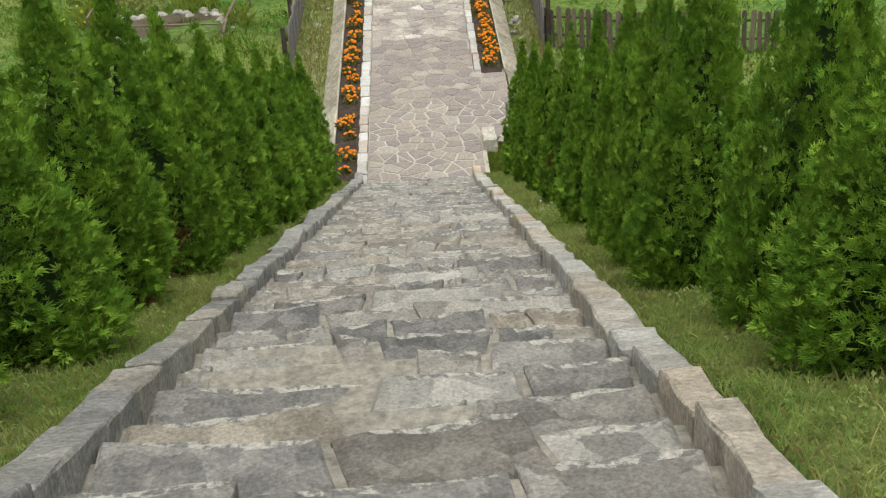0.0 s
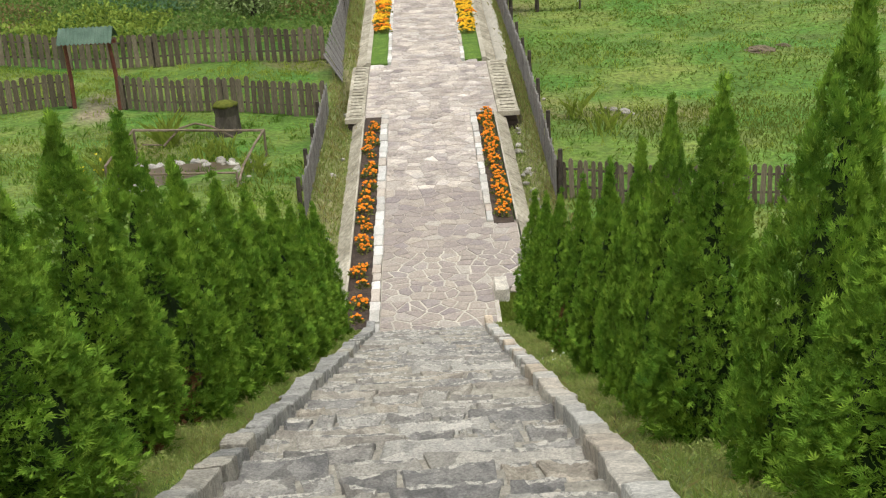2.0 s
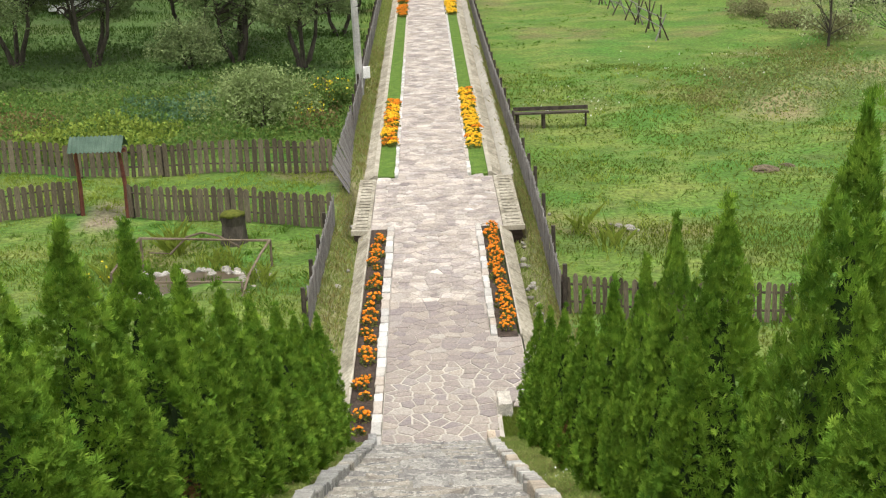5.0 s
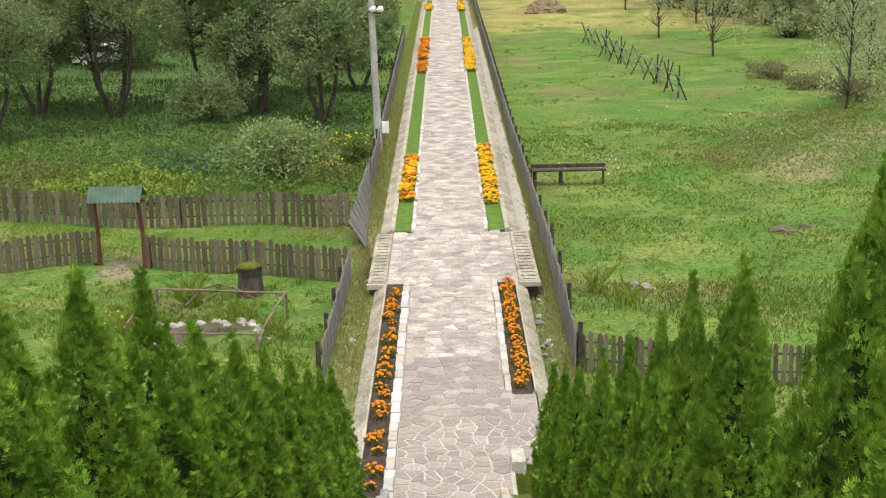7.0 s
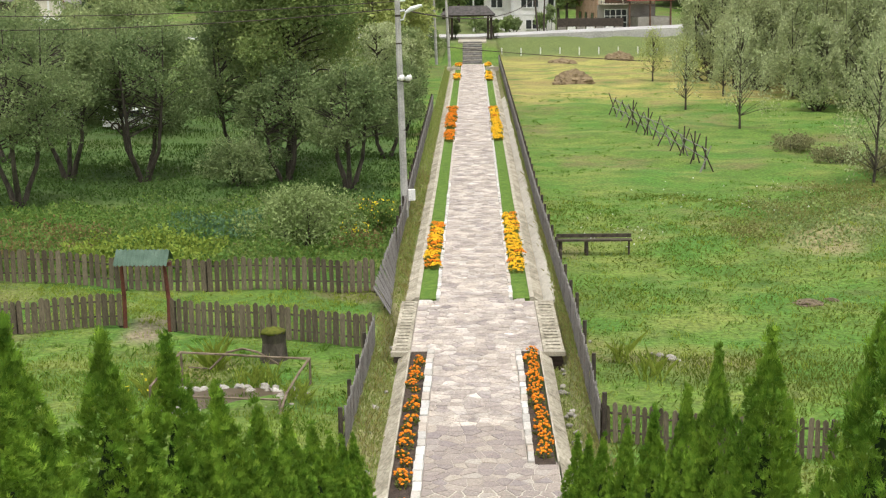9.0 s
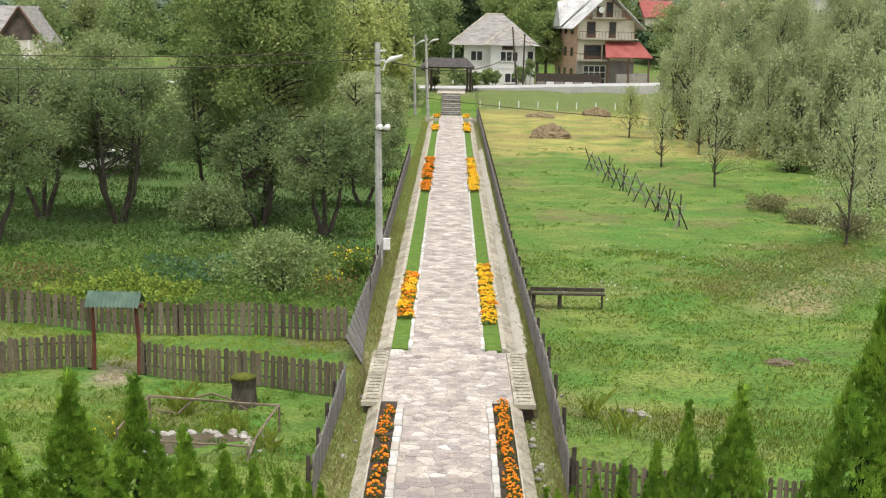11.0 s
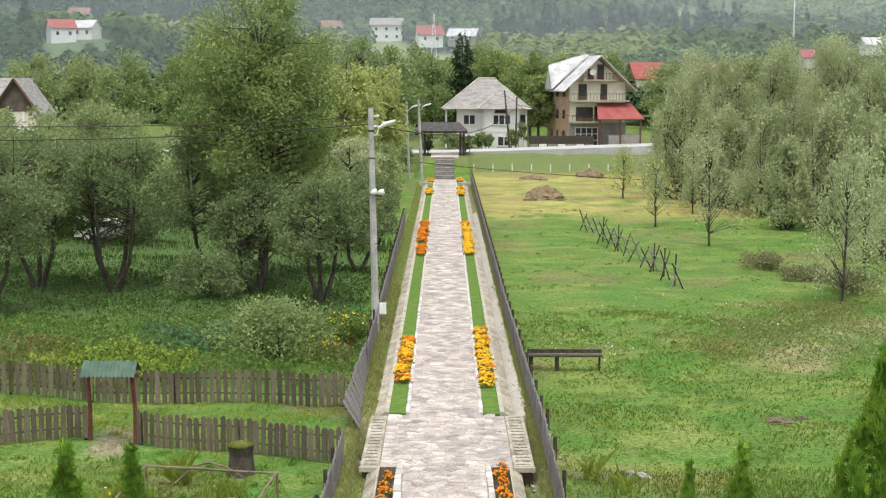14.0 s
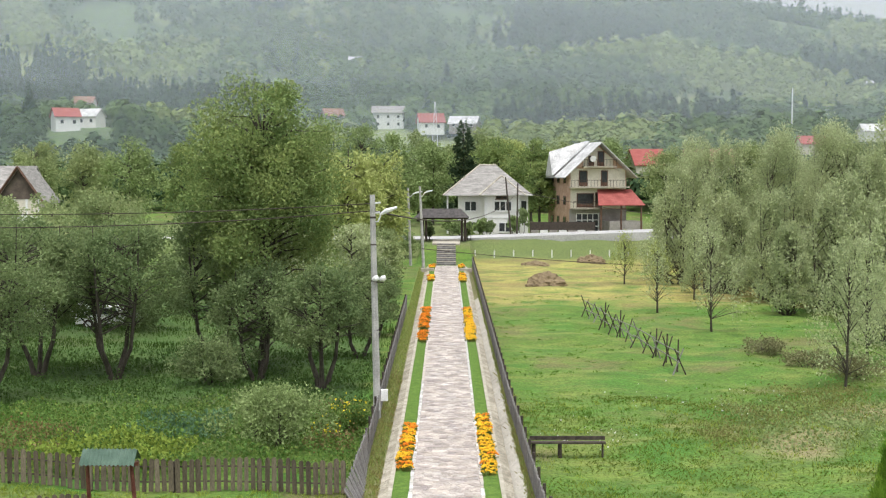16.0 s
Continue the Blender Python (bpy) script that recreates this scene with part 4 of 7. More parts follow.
def marigold_meshes(seed, heads, r, h, colour):
    rng = np.random.default_rng(seed)
    n = 90
    b = unit(rng.normal(size=(n, 3))) * (rng.uniform(0.2, 1, n) ** 0.5)[:, None]
    b[:, 2] = np.abs(b[:, 2])
    v, f = leaves(b * np.array([r, r, h * 0.8]), b + 0.5 * rng.normal(size=(n, 3)), 0.09, rng, wide=0.5)
    fol = bulk("foliage", v, f)
    fol.materials.append(MARI_LEAF)
    g = Geo()
    for _ in range(heads):
        a, q = rng.uniform(0, 6.28), r * math.sqrt(rng.uniform(0, 1))
        x, y, z, s = q * math.cos(a), q * math.sin(a), h * (1.05 - 0.35 * (q / r) ** 2) + rng.uniform(-0.03, 0.03), rng.uniform(0.028, 0.046)
        i = len(g.v)
        for k, (rr, dz) in enumerate(((0.5, -0.6), (1.0, 0.0), (0.62, 0.45))):
            for j in range(7):
                w = 0.9 * j + k * 0.45
                e = s * rr * rng.uniform(0.85, 1.15)
                g.v.append((x + e * math.cos(w), y + e * math.sin(w), z + s * dz + rng.uniform(-0.15, 0.15) * s))
        for k in range(2):
            g.f += [(i + 7 * k + j, i + 7 * k + (j + 1) % 7, i + 7 * k + 7 + (j + 1) % 7, i + 7 * k + 7 + j) for j in range(7)]
        g.f.append(tuple(i + 14 + j for j in range(7)))
    fl = g.mesh("blossoms")
    fl.materials.append(colour)
    return fol, fl


SPARSE = [marigold_meshes(s, 9, 0.15, 0.17, ORANGE) for s in (1, 2, 3)]
FULL = [marigold_meshes(s, 22, 0.20, 0.24, ORANGE) for s in (4, 5, 6)]
GOLDEN = [marigold_meshes(s, 26, 0.24, 0.28, GOLD) for s in (7, 8, 9)]
DEEP = [marigold_meshes(s, 26, 0.24, 0.28, ORANGE) for s in (10, 11)]
rm = random.Random(3)


def marigold(kind, x, y, label, s=1.0):
    fol, fl = rm.choice(kind)
    t = thing("marigold", label, "flower", "marigolds")
    t.matrix_basis = pose(x, y, 0.015, 0, 0, rm.uniform(0, 360)) @ Matrix.Diagonal((s, s, s, 1))
    part("foliage", fol, MARI_LEAF, t)
    part("blossoms", fl, ORANGE, t)


for y in (22.7, 23.3, 24.3, 24.8, 25.2, 26.1, 26.5, 27.3, 27.8, 28.4, 28.9, 29.6, 30.0, 30.9, 31.6, 32.4, 32.8, 33.4, 34.1, 34.7, 35.2):
    dim = rm.random() < 0.3
    marigold(SPARSE if dim else FULL, -1.54 + rm.uniform(-0.07, 0.07), y, "orange marigold in the dark soil of the bed", rm.uniform(0.7, 0.9) if dim else rm.uniform(0.68, 0.92))
y = 27.8
while y < 36.0:
    marigold(FULL, 1.50 + rm.uniform(-0.07, 0.07), y, "dense orange marigold in the dark soil of the bed", rm.uniform(0.7, 0.98))
    y += 0.50 if y < 31 else 0.40
for sx, runs in ((-1, ((46.2, 54.4, GOLDEN), (80.5, 99.5, DEEP), (124.0, 129.0, GOLDEN), (139.5, 143.5, GOLDEN))), (1, ((45.6, 56.4, GOLDEN), (81.0, 99.5, GOLDEN), (123.0, 132.0, GOLDEN), (139.5, 143.5, GOLDEN)))):
    for a, b, kind in runs:
        y = a
        while y < b:
            step = 0.27 if y < 60 else 0.5
            for off in (-0.12, 0.12):
                if rm.random() < 0.2:
                    continue
                marigold(kind if rm.random() < (0.80 if sx > 0 else 0.55) else DEEP, sx * 1.49 + off + rm.uniform(-0.05, 0.05), y + rm.uniform(-0.1, 0.1), "golden marigold in the lawn strip", rm.uniform(0.55, 0.9) * (1.0 if y < 60 else 1.3))
            y += step


# ---- end block of the kerb ----
tagged(part("kerb_block", rough_stone(slab_outline(1.07, 23.4, 1.32, 24.05, 0.015, rm, 3, 4), 0.20, 0.6, rm, 0.02, 0.01), COPING), "pale rough stone block at the foot of the stairs", "stone block")

# ---- garden behind the picket fence ----
gate = thing("garden_gateway", "open garden gateway with red-brown posts and a small green sheet roof", "gateway")
for x, y in ((-10.28, 38.38), (-8.95, 38.28)):
    part("post", Geo().tube([(x, y, -0.2), (x + 0.02, y, 1.0), (x - 0.02 if x < -9.6 else x - 0.06, y, 2.06)], [0.066, 0.062, 0.055], 8, 0.05), RED_WOOD, gate)
part("beam", Geo().box(-10.42, 38.27, 1.98, -8.82, 38.40, 2.08), RED_WOOD, gate)
sh = Geo()
nseg = 56
for slope in (-1, 1):
    i = len(sh.v)
    for k in range(nseg + 1):
        x = -10.40 + 1.56 * k / nseg
        wv = 0.022 * math.sin(k / nseg * 2 * math.pi * 13)
        sh.v += [(x, 38.33, 2.46 + wv), (x, 38.33 + slope * 0.48, 2.08 + wv)]
    sh.f += [(i + 2 * k, i + 2 * k + 1, i + 2 * k + 3, i + 2 * k + 2) for k in range(nseg)]
part("roof", sh, GREEN_SHEET, gate, "green corrugated sheet roof", True)

pond = thing("garden_pond", "small brown garden pond edged with pale field stones", "pond")
rk = random.Random(8)
def squarish(a, q=1.0):
    c_, s_ = math.cos(a), math.sin(a)
    return -6.0 + 1.45 * q * math.copysign(abs(c_) ** 0.6, c_), 31.6 + 1.02 * q * math.copysign(abs(s_) ** 0.6, s_)


ring = [squarish(2 * math.pi * k / 36, 1 + 0.04 * math.sin(2.7 * k)) for k in range(36)]
part("water", Geo().prism(ring, -0.2, 0.075), WATER, pond, "still brown water")
ROCK = mat("field_stone", (0.20, 0.19, 0.17), (0.44, 0.42, 0.37), 6, 0.9, 0.8, 25, ((0.16, 0.15, 0.135), (0.38, 0.35, 0.30), (0.24, 0.22, 0.19), (0.50, 0.48, 0.44), (0.28, 0.25, 0.21)), "object", bdist=0.02)


def rock_mesh(seed, flat=0.65):
    bm = bmesh.new()
    bmesh.ops.create_icosphere(bm, subdivisions=2, radius=1)
    for v in bm.verts:
        v.co *= 1 + 0.28 * noise.noise(v.co * 1.3 + Vector((seed * 7.1, 0, 0))) + 0.12 * noise.noise(v.co * 3.1 + Vector((0, seed * 3.3, 0)))
        v.co.z *= flat
    me = bpy.data.meshes.new("stone")
    bm.to_mesh(me)
    bm.free()
    me.materials.append(ROCK)
    return me


ROCKS = [rock_mesh(s) for s in range(6)]


def stone(x, y, z, s, label="pale field stone lying in the grass", parent=None, name="stone"):
    ob = part(name, rk.choice(ROCKS), ROCK, parent)
    if not parent:
        tagged(ob, label, "stone", "field stones")
    ob.matrix_basis = pose(x, y, z, rk.uniform(-15, 15), rk.uniform(-15, 15), rk.uniform(0, 360)) @ Matrix.Diagonal((s, s * rk.uniform(0.7, 1.1), s, 1))
    return ob


for k in range(125):
    a = rk.uniform(0, 2 * math.pi)
    back = math.sin(a) > 0.2
    sx, sy = squarish(a, 1.02 + rk.uniform(-0.24, 0.26 if back else 0.10))
    stone(sx, sy, 0.05, rk.choice((0.05, 0.06, 0.08, 0.10, 0.14)), name="edge_stone", parent=pond)
for x, y, s in ((5.05, 35.75, 0.12), (5.32, 35.42, 0.15), (5.45, 35.2, 0.09), (4.9, 36.0, 0.07), (3.25, 36.9, 0.07), (-2.45, 38.5, 0.13)):
    stone(x, y, float(ground(x, y)) + s * 0.3, s)
def lining(sx, ya, yb, chance):
    """Pale slabs laid against the far slope of the drain ditch."""
    t = thing("ditch_lining", "row of pale rough stone slabs on the slope of the drain ditch", "stone lining", "ditch linings", "structure")
    y = ya
    while y < yb:
        ln = rk.uniform(0.8, 1.9)
        if rk.random() < chance:
            x0, x1 = 2.22 + rk.uniform(-0.02, 0.02), 2.62 + rk.uniform(-0.06, 0.03)
            st = rough_stone(slab_outline(x0, y + 0.004, x1, y + ln - 0.004, 0.015, rk, 3, 4), 0.0, 0.12, rk, 0.012, 0.008, 0.02)
            st.v = [(sx * px, py, pz - 0.34 + (px - 2.27) * 0.85) for px, py, pz in st.v]
            if sx < 0:
                st.f = [tuple(reversed(q)) for q in st.f]
            part("slab", st, SLAB, t)
        y += ln


lining(1, 42.3, 110.0, 0.97)
for k in range(44):
    sx = 1 if k % 4 else -1
    y = rk.uniform(24, 35.8)
    stone(sx * rk.uniform(2.22, 2.62), y, -0.36 if sx > 0 else -0.2, rk.uniform(0.06, 0.12), "rough stone lining the drain ditch")

POLE_WOOD = mat("peeled_pole", (0.13, 0.10, 0.07), (0.24, 0.19, 0.14), 4, 0.85, 0.5, 40)
rail = thing("pond_railing", "low rustic railing of thin crooked poles round the pond", "railing")
for pts, r in ((((-7.46, 33.0, 0.90), (-6.2, 33.02, 0.83), (-5.2, 32.98, 0.77), (-4.19, 33.0, 0.72)), 0.035), (((-4.19, 33.0, 0.74), (-4.35, 32.2, 0.62), (-4.55, 31.2, 0.38), (-4.62, 30.4, 0.10)), 0.032), (((-7.46, 33.0, 0.92), (-7.7, 32.4, 0.7), (-7.9, 31.4, 0.5)), 0.03), (((-7.5, 30.9, 0.42), (-6.2, 30.85, 0.40), (-4.7, 30.8, 0.36)), 0.03), (((-6.75, 33.0, 0.45), (-6.3, 33.05, 0.88), (-5.9, 33.05, 0.98), (-5.5, 33.0, 0.90), (-5.0, 33.1, 0.55)), 0.03), (((-6.8, 33.05, 0.46), (-7.3, 33.05, 0.50)), 0.02)):
    part("pole", Geo().tube(pts, [r] * len(pts), 6, 0.15), POLE_WOOD, rail)
for x, y, h in ((-7.46, 33.0, 0.93), (-4.19, 33.0, 0.75), (-4.66, 30.8, 0.38), (-7.5, 30.9, 0.45), (-7.9, 31.4, 0.5)):
    part("stake", Geo().tube([(x, y, -0.15), (x, y, h)], [0.04, 0.035], 6, 0.1), POLE_WOOD, rail)

stump = thing("tree_stump", "old dark tree stump with a moss-grown top", "stump")
part("stump_body", Geo().tube([(-5.5, 35.6, -0.1), (-5.5, 35.6, 0.12), (-5.48, 35.6, 0.45), (-5.5, 35.6, 0.72)], [0.42, 0.35, 0.31, 0.33], 14, 0.10), BARK, stump)
part("moss_cap", Geo().tube([(-5.5, 35.6, 0.70), (-5.5, 35.6, 0.77), (-5.5, 35.6, 0.83)], [0.36, 0.33, 0.15], 14, 0.12), leafmat("moss", (0.10, 0.13, 0.02), (0.18, 0.19, 0.04), scale=6), stump, "cushion of yellow-green moss", True)


def clump(name, label, x, y, n, r, h, material, seed, lean=0.9, w=0.012, category="plant"):
    rng = np.random.default_rng(seed)
    a, q = rng.uniform(0, 6.28, n), r * np.sqrt(rng.uniform(0, 1, n))
    v, f = blades(q * np.cos(a), q * np.sin(a), 0 * a, h, rng, w, lean)
    return tagged_at(part(name, bulk(name, v, f), material), x, y, label, category)


def tagged_at(ob, x, y, label, category):
    ob.matrix_basis = pose(x, y, float(ground(x, y)) + 0.0)
    return tagged(ob, label, category, "garden plants")


TALL_BLADE = leafmat("tall_blade", (0.26, 0.36, 0.06), (0.42, 0.47, 0.10), (0.34, 0.42, 0.08), thin=0.5)
clump("iris", "clump of long yellowing iris leaves", -7.0, 34.9, 110, 0.30, 0.7, TALL_BLADE, 1)
clump("iris", "clump of long yellowing iris leaves", -8.1, 32.6, 90, 0.3, 0.65, TALL_BLADE, 2)
clump("tall_grass", "tuft of tall bent grass in the meadow", 3.9, 35.0, 34, 0.25, 0.65, TALL_BLADE, 3, 1.0)
clump("tall_grass", "tuft of tall bent grass in the meadow", 4.5, 33.2, 40, 0.35, 0.65, TALL_BLADE, 4, 1.0)
clump("tall_grass", "tuft of tall grass beside the pond", -5.6, 33.3, 120, 0.6, 0.45, TALL_BLADE, 5, 0.8)
clump("tall_grass", "tuft of tall grass beside the pond", -4.3, 31.6, 80, 0.35, 0.45, TALL_BLADE, 6, 0.8)

# ---- meadow things ----
bench = thing("feed_bench", "long dark plank bench on short posts in the meadow", "bench")
part("seat_plank", Geo().box(3.02, 48.45, 0.52, 5.75, 48.75, 0.58), DARK_WOOD, bench)
part("back_plank", Geo().box(3.02, 48.80, 0.60, 5.75, 48.85, 0.74), DARK_WOOD, bench)
for x in (3.15, 4.1, 5.65):
    part("leg", Geo().tube([(x, 48.6, -0.15), (x, 48.6, 0.52)], [0.08 if x < 5 else 0.04] * 2, 7, 0.1), DARK_WOOD, bench)

rh = random.Random(4)


def heap(name, label, x, y, r, h, material, seed, category):
    bm = bmesh.new()
    bmesh.ops.create_icosphere(bm, subdivisions=4, radius=1)
    for v in bm.verts:
        q = v.co.copy()
        k = 1 + 0.25 * noise.noise(q * 2.0 + Vector((seed * 5.0, 0, 0))) + 0.16 * noise.noise(q * 6.0 + Vector((seed * 2.0, 1, 0)))
        v.co = Vector((q.x * r * k, q.y * r * k, max(-0.15, q.z * h * k * (1.0 - 0.35 * math.hypot(q.x, q.y)))))
    me = bpy.data.meshes.new(name)
    bm.to_mesh(me)
    bm.free()
    ob = part(name, me, material)
    ob.matrix_basis = pose(x, y, float(ground(x, y)))
    return tagged(ob, label, category)


heap("haystack", "low brown heap of drying hay on the mown meadow", 8.9, 120.5, 1.8, 1.25, HAY, 1, "hay")
heap("haystack", "low brown heap of drying hay on the mown meadow", 15.6, 147.0, 1.6, 1.0, HAY, 2, "hay")
heap("haystack", "low brown heap of drying hay on the mown meadow", 9.5, 145.5, 1.5, 0.6, HAY, 5, "hay")
DRY_SOIL = mat("dry_soil", (0.10, 0.078, 0.05), (0.19, 0.15, 0.10), 5, 0.98, 1.0, 30, bdist=0.03)
heap("soil_mound", "dark molehill of bare soil in the meadow", 10.3, 40.8, 0.45, 0.12, DRY_SOIL, 3, "soil")
heap("soil_mound", "dark molehill of bare soil in the meadow", 11.2, 41.6, 0.25, 0.08, DRY_SOIL, 4, "soil")

rack = thing("hay_rack", "weathered rack of crossed poles for drying hay in the meadow", "hay rack")
n_tr = 12
for k in range(n_tr):
    t = k / (n_tr - 1)
    x, y = 9.75 + 2.1 * t, 95.2 - 26.3 * t
    for s in (-1, 1):
        le = rh.uniform(0.22, 0.42)
        part("crossed_pole", Geo().tube([(x + s * le, y + rh.uniform(-.2, .2), -0.1), (x - s * 0.25, y + rh.uniform(-.3, .3), rh.uniform(1.15, 1.6))], [0.045, 0.035], 5, 0.1), DARK_WOOD if rh.random() < 0.6 else OLD_WOOD, rack)
    if rh.random() < 0.5:
        part("stake", Geo().tube([(x + 0.1, y + 0.9, -0.1), (x + 0.15, y + 0.9, 1.6)], [0.05, 0.04], 5), DARK_WOOD, rack)
for z in (0.55, 1.05):
    for k in range(5):
        t0, t1 = k / 5, (k + 1.05) / 5
        part("rail", Geo().tube([(9.75 + 2.1 * t0, 95.2 - 26.3 * t0, z + rh.uniform(-.1, .1)), (9.75 + 2.1 * t1, 95.2 - 26.3 * t1, z + rh.uniform(-.15, .1))], [0.035, 0.03], 5), OLD_WOOD, rack)

# ---- street lamps and lines ----
POLE = mat("pole_concrete", (0.33, 0.325, 0.31), (0.47, 0.46, 0.44), 2, 0.85, 0.3, 25)
PAINT = mat("white_paint", (0.74, 0.74, 0.72), (0.80, 0.80, 0.78), 3, 0.5, 0.05, 30)
LAMP = mat("lamp_housing", (0.62, 0.63, 0.62), (0.72, 0.73, 0.72), 3, 0.4, 0.05, 30)


def lamp_post(base, top, arm, fittings=False):
    t = thing("street_lamp", "grey concrete lamp post with a pale cranked lamp head", "street lamp", "street lamps")
    b, p = Vector(base), Vector(top)
    g = Geo().tube([b - Vector((0, 0, 0.3)), b.lerp(p, 0.5), p], [0.17, 0.145, 0.115], 8)
    part("post", g, POLE, t)
    q = b.lerp(p, 0.88)
    part("arm", Geo().tube([q, q + Vector((0.22, -0.1, 0.02)), q + Vector((arm * 0.35, -0.1, 0.35))], [0.035] * 3, 6), LAMP, t)
    hd = Geo().tube([q + Vector((arm * 0.3, -0.1, 0.30)), q + Vector((arm * 0.55, -0.1, 0.46)), q + Vector((arm, -0.1, 0.60))], [0.05, 0.10, 0.06], 8)
    part("lamp_head", hd, LAMP, t, "pale lamp head")
    if fittings:
        for f_, sz in ((0.40, 0.03), (0.62, 0.03), (0.78, 0.03), (0.9, 0.04)):
            c = b.lerp(p, f_)
            part("band", Geo().tube([c - Vector((0, 0, sz)), c + Vector((0, 0, sz))], [0.165 - 0.04 * f_] * 2, 8), DARK_WOOD, t)
        c = b.lerp(p, 0.625)
        for dx in (0.06, 0.36):
            part("floodlight", Geo().tube([c + Vector((dx - 0.11, -0.22, 0.02)), c + Vector((dx, -0.26, 0.06)), c + Vector((dx + 0.13, -0.24, 0.10))], [0.07, 0.13, 0.10], 9), PAINT, t, "round white floodlight")
        part("bracket", Geo().tube([c + Vector((0, -0.1, -0.08)), c + Vector((0.4, -0.15, -0.12))], [0.025] * 2, 5), DARK_WOOD, t)
        part("meter_box", Geo().box(b.x + 0.16, b.y - 0.28, 0.82, b.x + 0.44, b.y - 0.08, 1.28), PAINT, t, "white meter box")
        part("junction_box", Geo().box(b.x - 0.13, b.y - 0.30, 0.42, b.x + 0.10, b.y - 0.12, 0.72), LAMP, t, "small grey junction box")
        part("insulator", Geo().tube([p + Vector((0.1, 0, -0.35)), p + Vector((0.34, 0, -0.33))], [0.04] * 2, 6), LAMP, t)
        part("insulator", Geo().tube([p + Vector((0.1, 0, -0.75)), p + Vector((0.32, 0, -0.73))], [0.04] * 2, 6), LAMP, t)
    return t


lamp_post((-2.88, 56.0, 0.0), (-3.07, 56.0, 9.36), 1.0, True)
lamp_post((-3.84, 144.7, 0.0), (-4.13, 144.7, 8.3), 1.5)
lamp_post((-2.34, 138.3, 0.0), (-2.73, 138.3, 8.55), 1.25)
for x, y, z0, tx, h in ((8.6, 166.0, 1.9, 8.7, 6.6), (7.9, 166.0, 1.9, 7.2, 7.4)):
    tagged(part("utility_pole", Geo().tube([(x, y, z0), (tx, y, z0 + h)], [0.12, 0.09], 7, 0.05), DARK_WOOD), "dark wooden utility pole beside the road", "pole", "utility poles")


def wire(a, b, sag, r=0.012):
    a, b = Vector(a), Vector(b)
    pts = [a.lerp(b, k / 14) - Vector((0, 0, sag * 4 * (k / 14) * (1 - k / 14))) for k in range(15)]
    tagged(part("overhead_cable", Geo().tube(pts, [r] * 15, 4), DARK_WOOD), "thin dark overhead cable between the poles", "cable", "cables")


wire((-3.05, 56, 8.7), (-45, 62, 9.3), 1.1, 0.02)
wire((-3.05, 56, 9.0), (-45, 60, 9.9), 0.9, 0.018)
wire((-3.05, 56, 8.7), (8.65, 166, 7.4), 1.6, 0.035)
wire((8.65, 166, 7.6), (44, 62, 7.8), 2.0, 0.03)
wire((-2.5, 138, 2.2), (30, 128, 0.9), 0.4, 0.035)

# ---- far end of the footpath: steps, gateway, road ----
fsteps = thing("far_stairs", "short flight of dark weathered steps up to the road", "stairs", kind="structure")
FAR_STEP = mat("far_step", (0.16, 0.155, 0.15), (0.30, 0.29, 0.28), 2, 0.9, 0.3, 20)
for k in range(11):
    part("step", Geo().box(-1.08, 144.5 + 0.5 * k, -0.3, 0.98, 144.5 + 0.5 * (k + 1), 0.185 * (k + 1) - 0.02), FAR_STEP, fsteps)
    part("tread", Geo().box(-1.1, 144.47 + 0.5 * k, 0.185 * (k + 1) - 0.018, 1.0, 144.5 + 0.5 * (k + 1) - 0.02, 0.185 * (k + 1) + 0.02), CONCRETE if k % 2 else FAR_STEP, fsteps)
tagged(part("stair_landing", Geo().box(-1.6, 150.0, 1.5, 1.5, 158.3, 2.06), CONCRETE), "pale concrete landing between steps and road", "landing", kind="structure")
for sx in (-1, 1):
    tagged(part("lintel_stone", Geo().box(min(sx * 1.3, sx * 2.6), 136.4, -0.1, max(sx * 1.3, sx * 2.6), 137.0, 0.28), CONCRETE), "low concrete block at the end of the drain", "concrete block", "concrete blocks")

gw = thing("roofed_gateway", "dark timber gateway with a shallow shingled roof at the road", "gateway")
for x in (-2.75, -2.35, 1.75, 2.1):
    part("post", Geo().box(x - 0.14, 155.4, 2.0, x + 0.14, 155.7, 4.9), DARK_WOOD, gw)
part("beam", Geo().box(-3.2, 155.3, 4.55, 2.5, 155.8, 4.85), DARK_WOOD, gw)
r_ = Geo()
r_.v = [(-3.7, 154.2, 4.75), (2.6, 154.2, 4.75), (2.6, 157.0, 4.75), (-3.7, 157.0, 4.75), (-2.6, 155.6, 5.75), (1.6, 155.6, 5.75)]
r_.f = [(0, 1, 5, 4), (1, 2, 5), (2, 3, 4, 5), (3, 0, 4), (3, 2, 1, 0)]
SHINGLE = mat("dark_shingle", (0.055, 0.05, 0.048), (0.10, 0.092, 0.088), 3, 0.9, 0.8, 12)
part("roof", r_, SHINGLE, gw)
for x0 in (-3.0, 2.3):
    part("lattice", Geo().box(x0, 155.5, 2.1, x0 + 0.05, 157.4, 3.4), DARK_WOOD, gw)

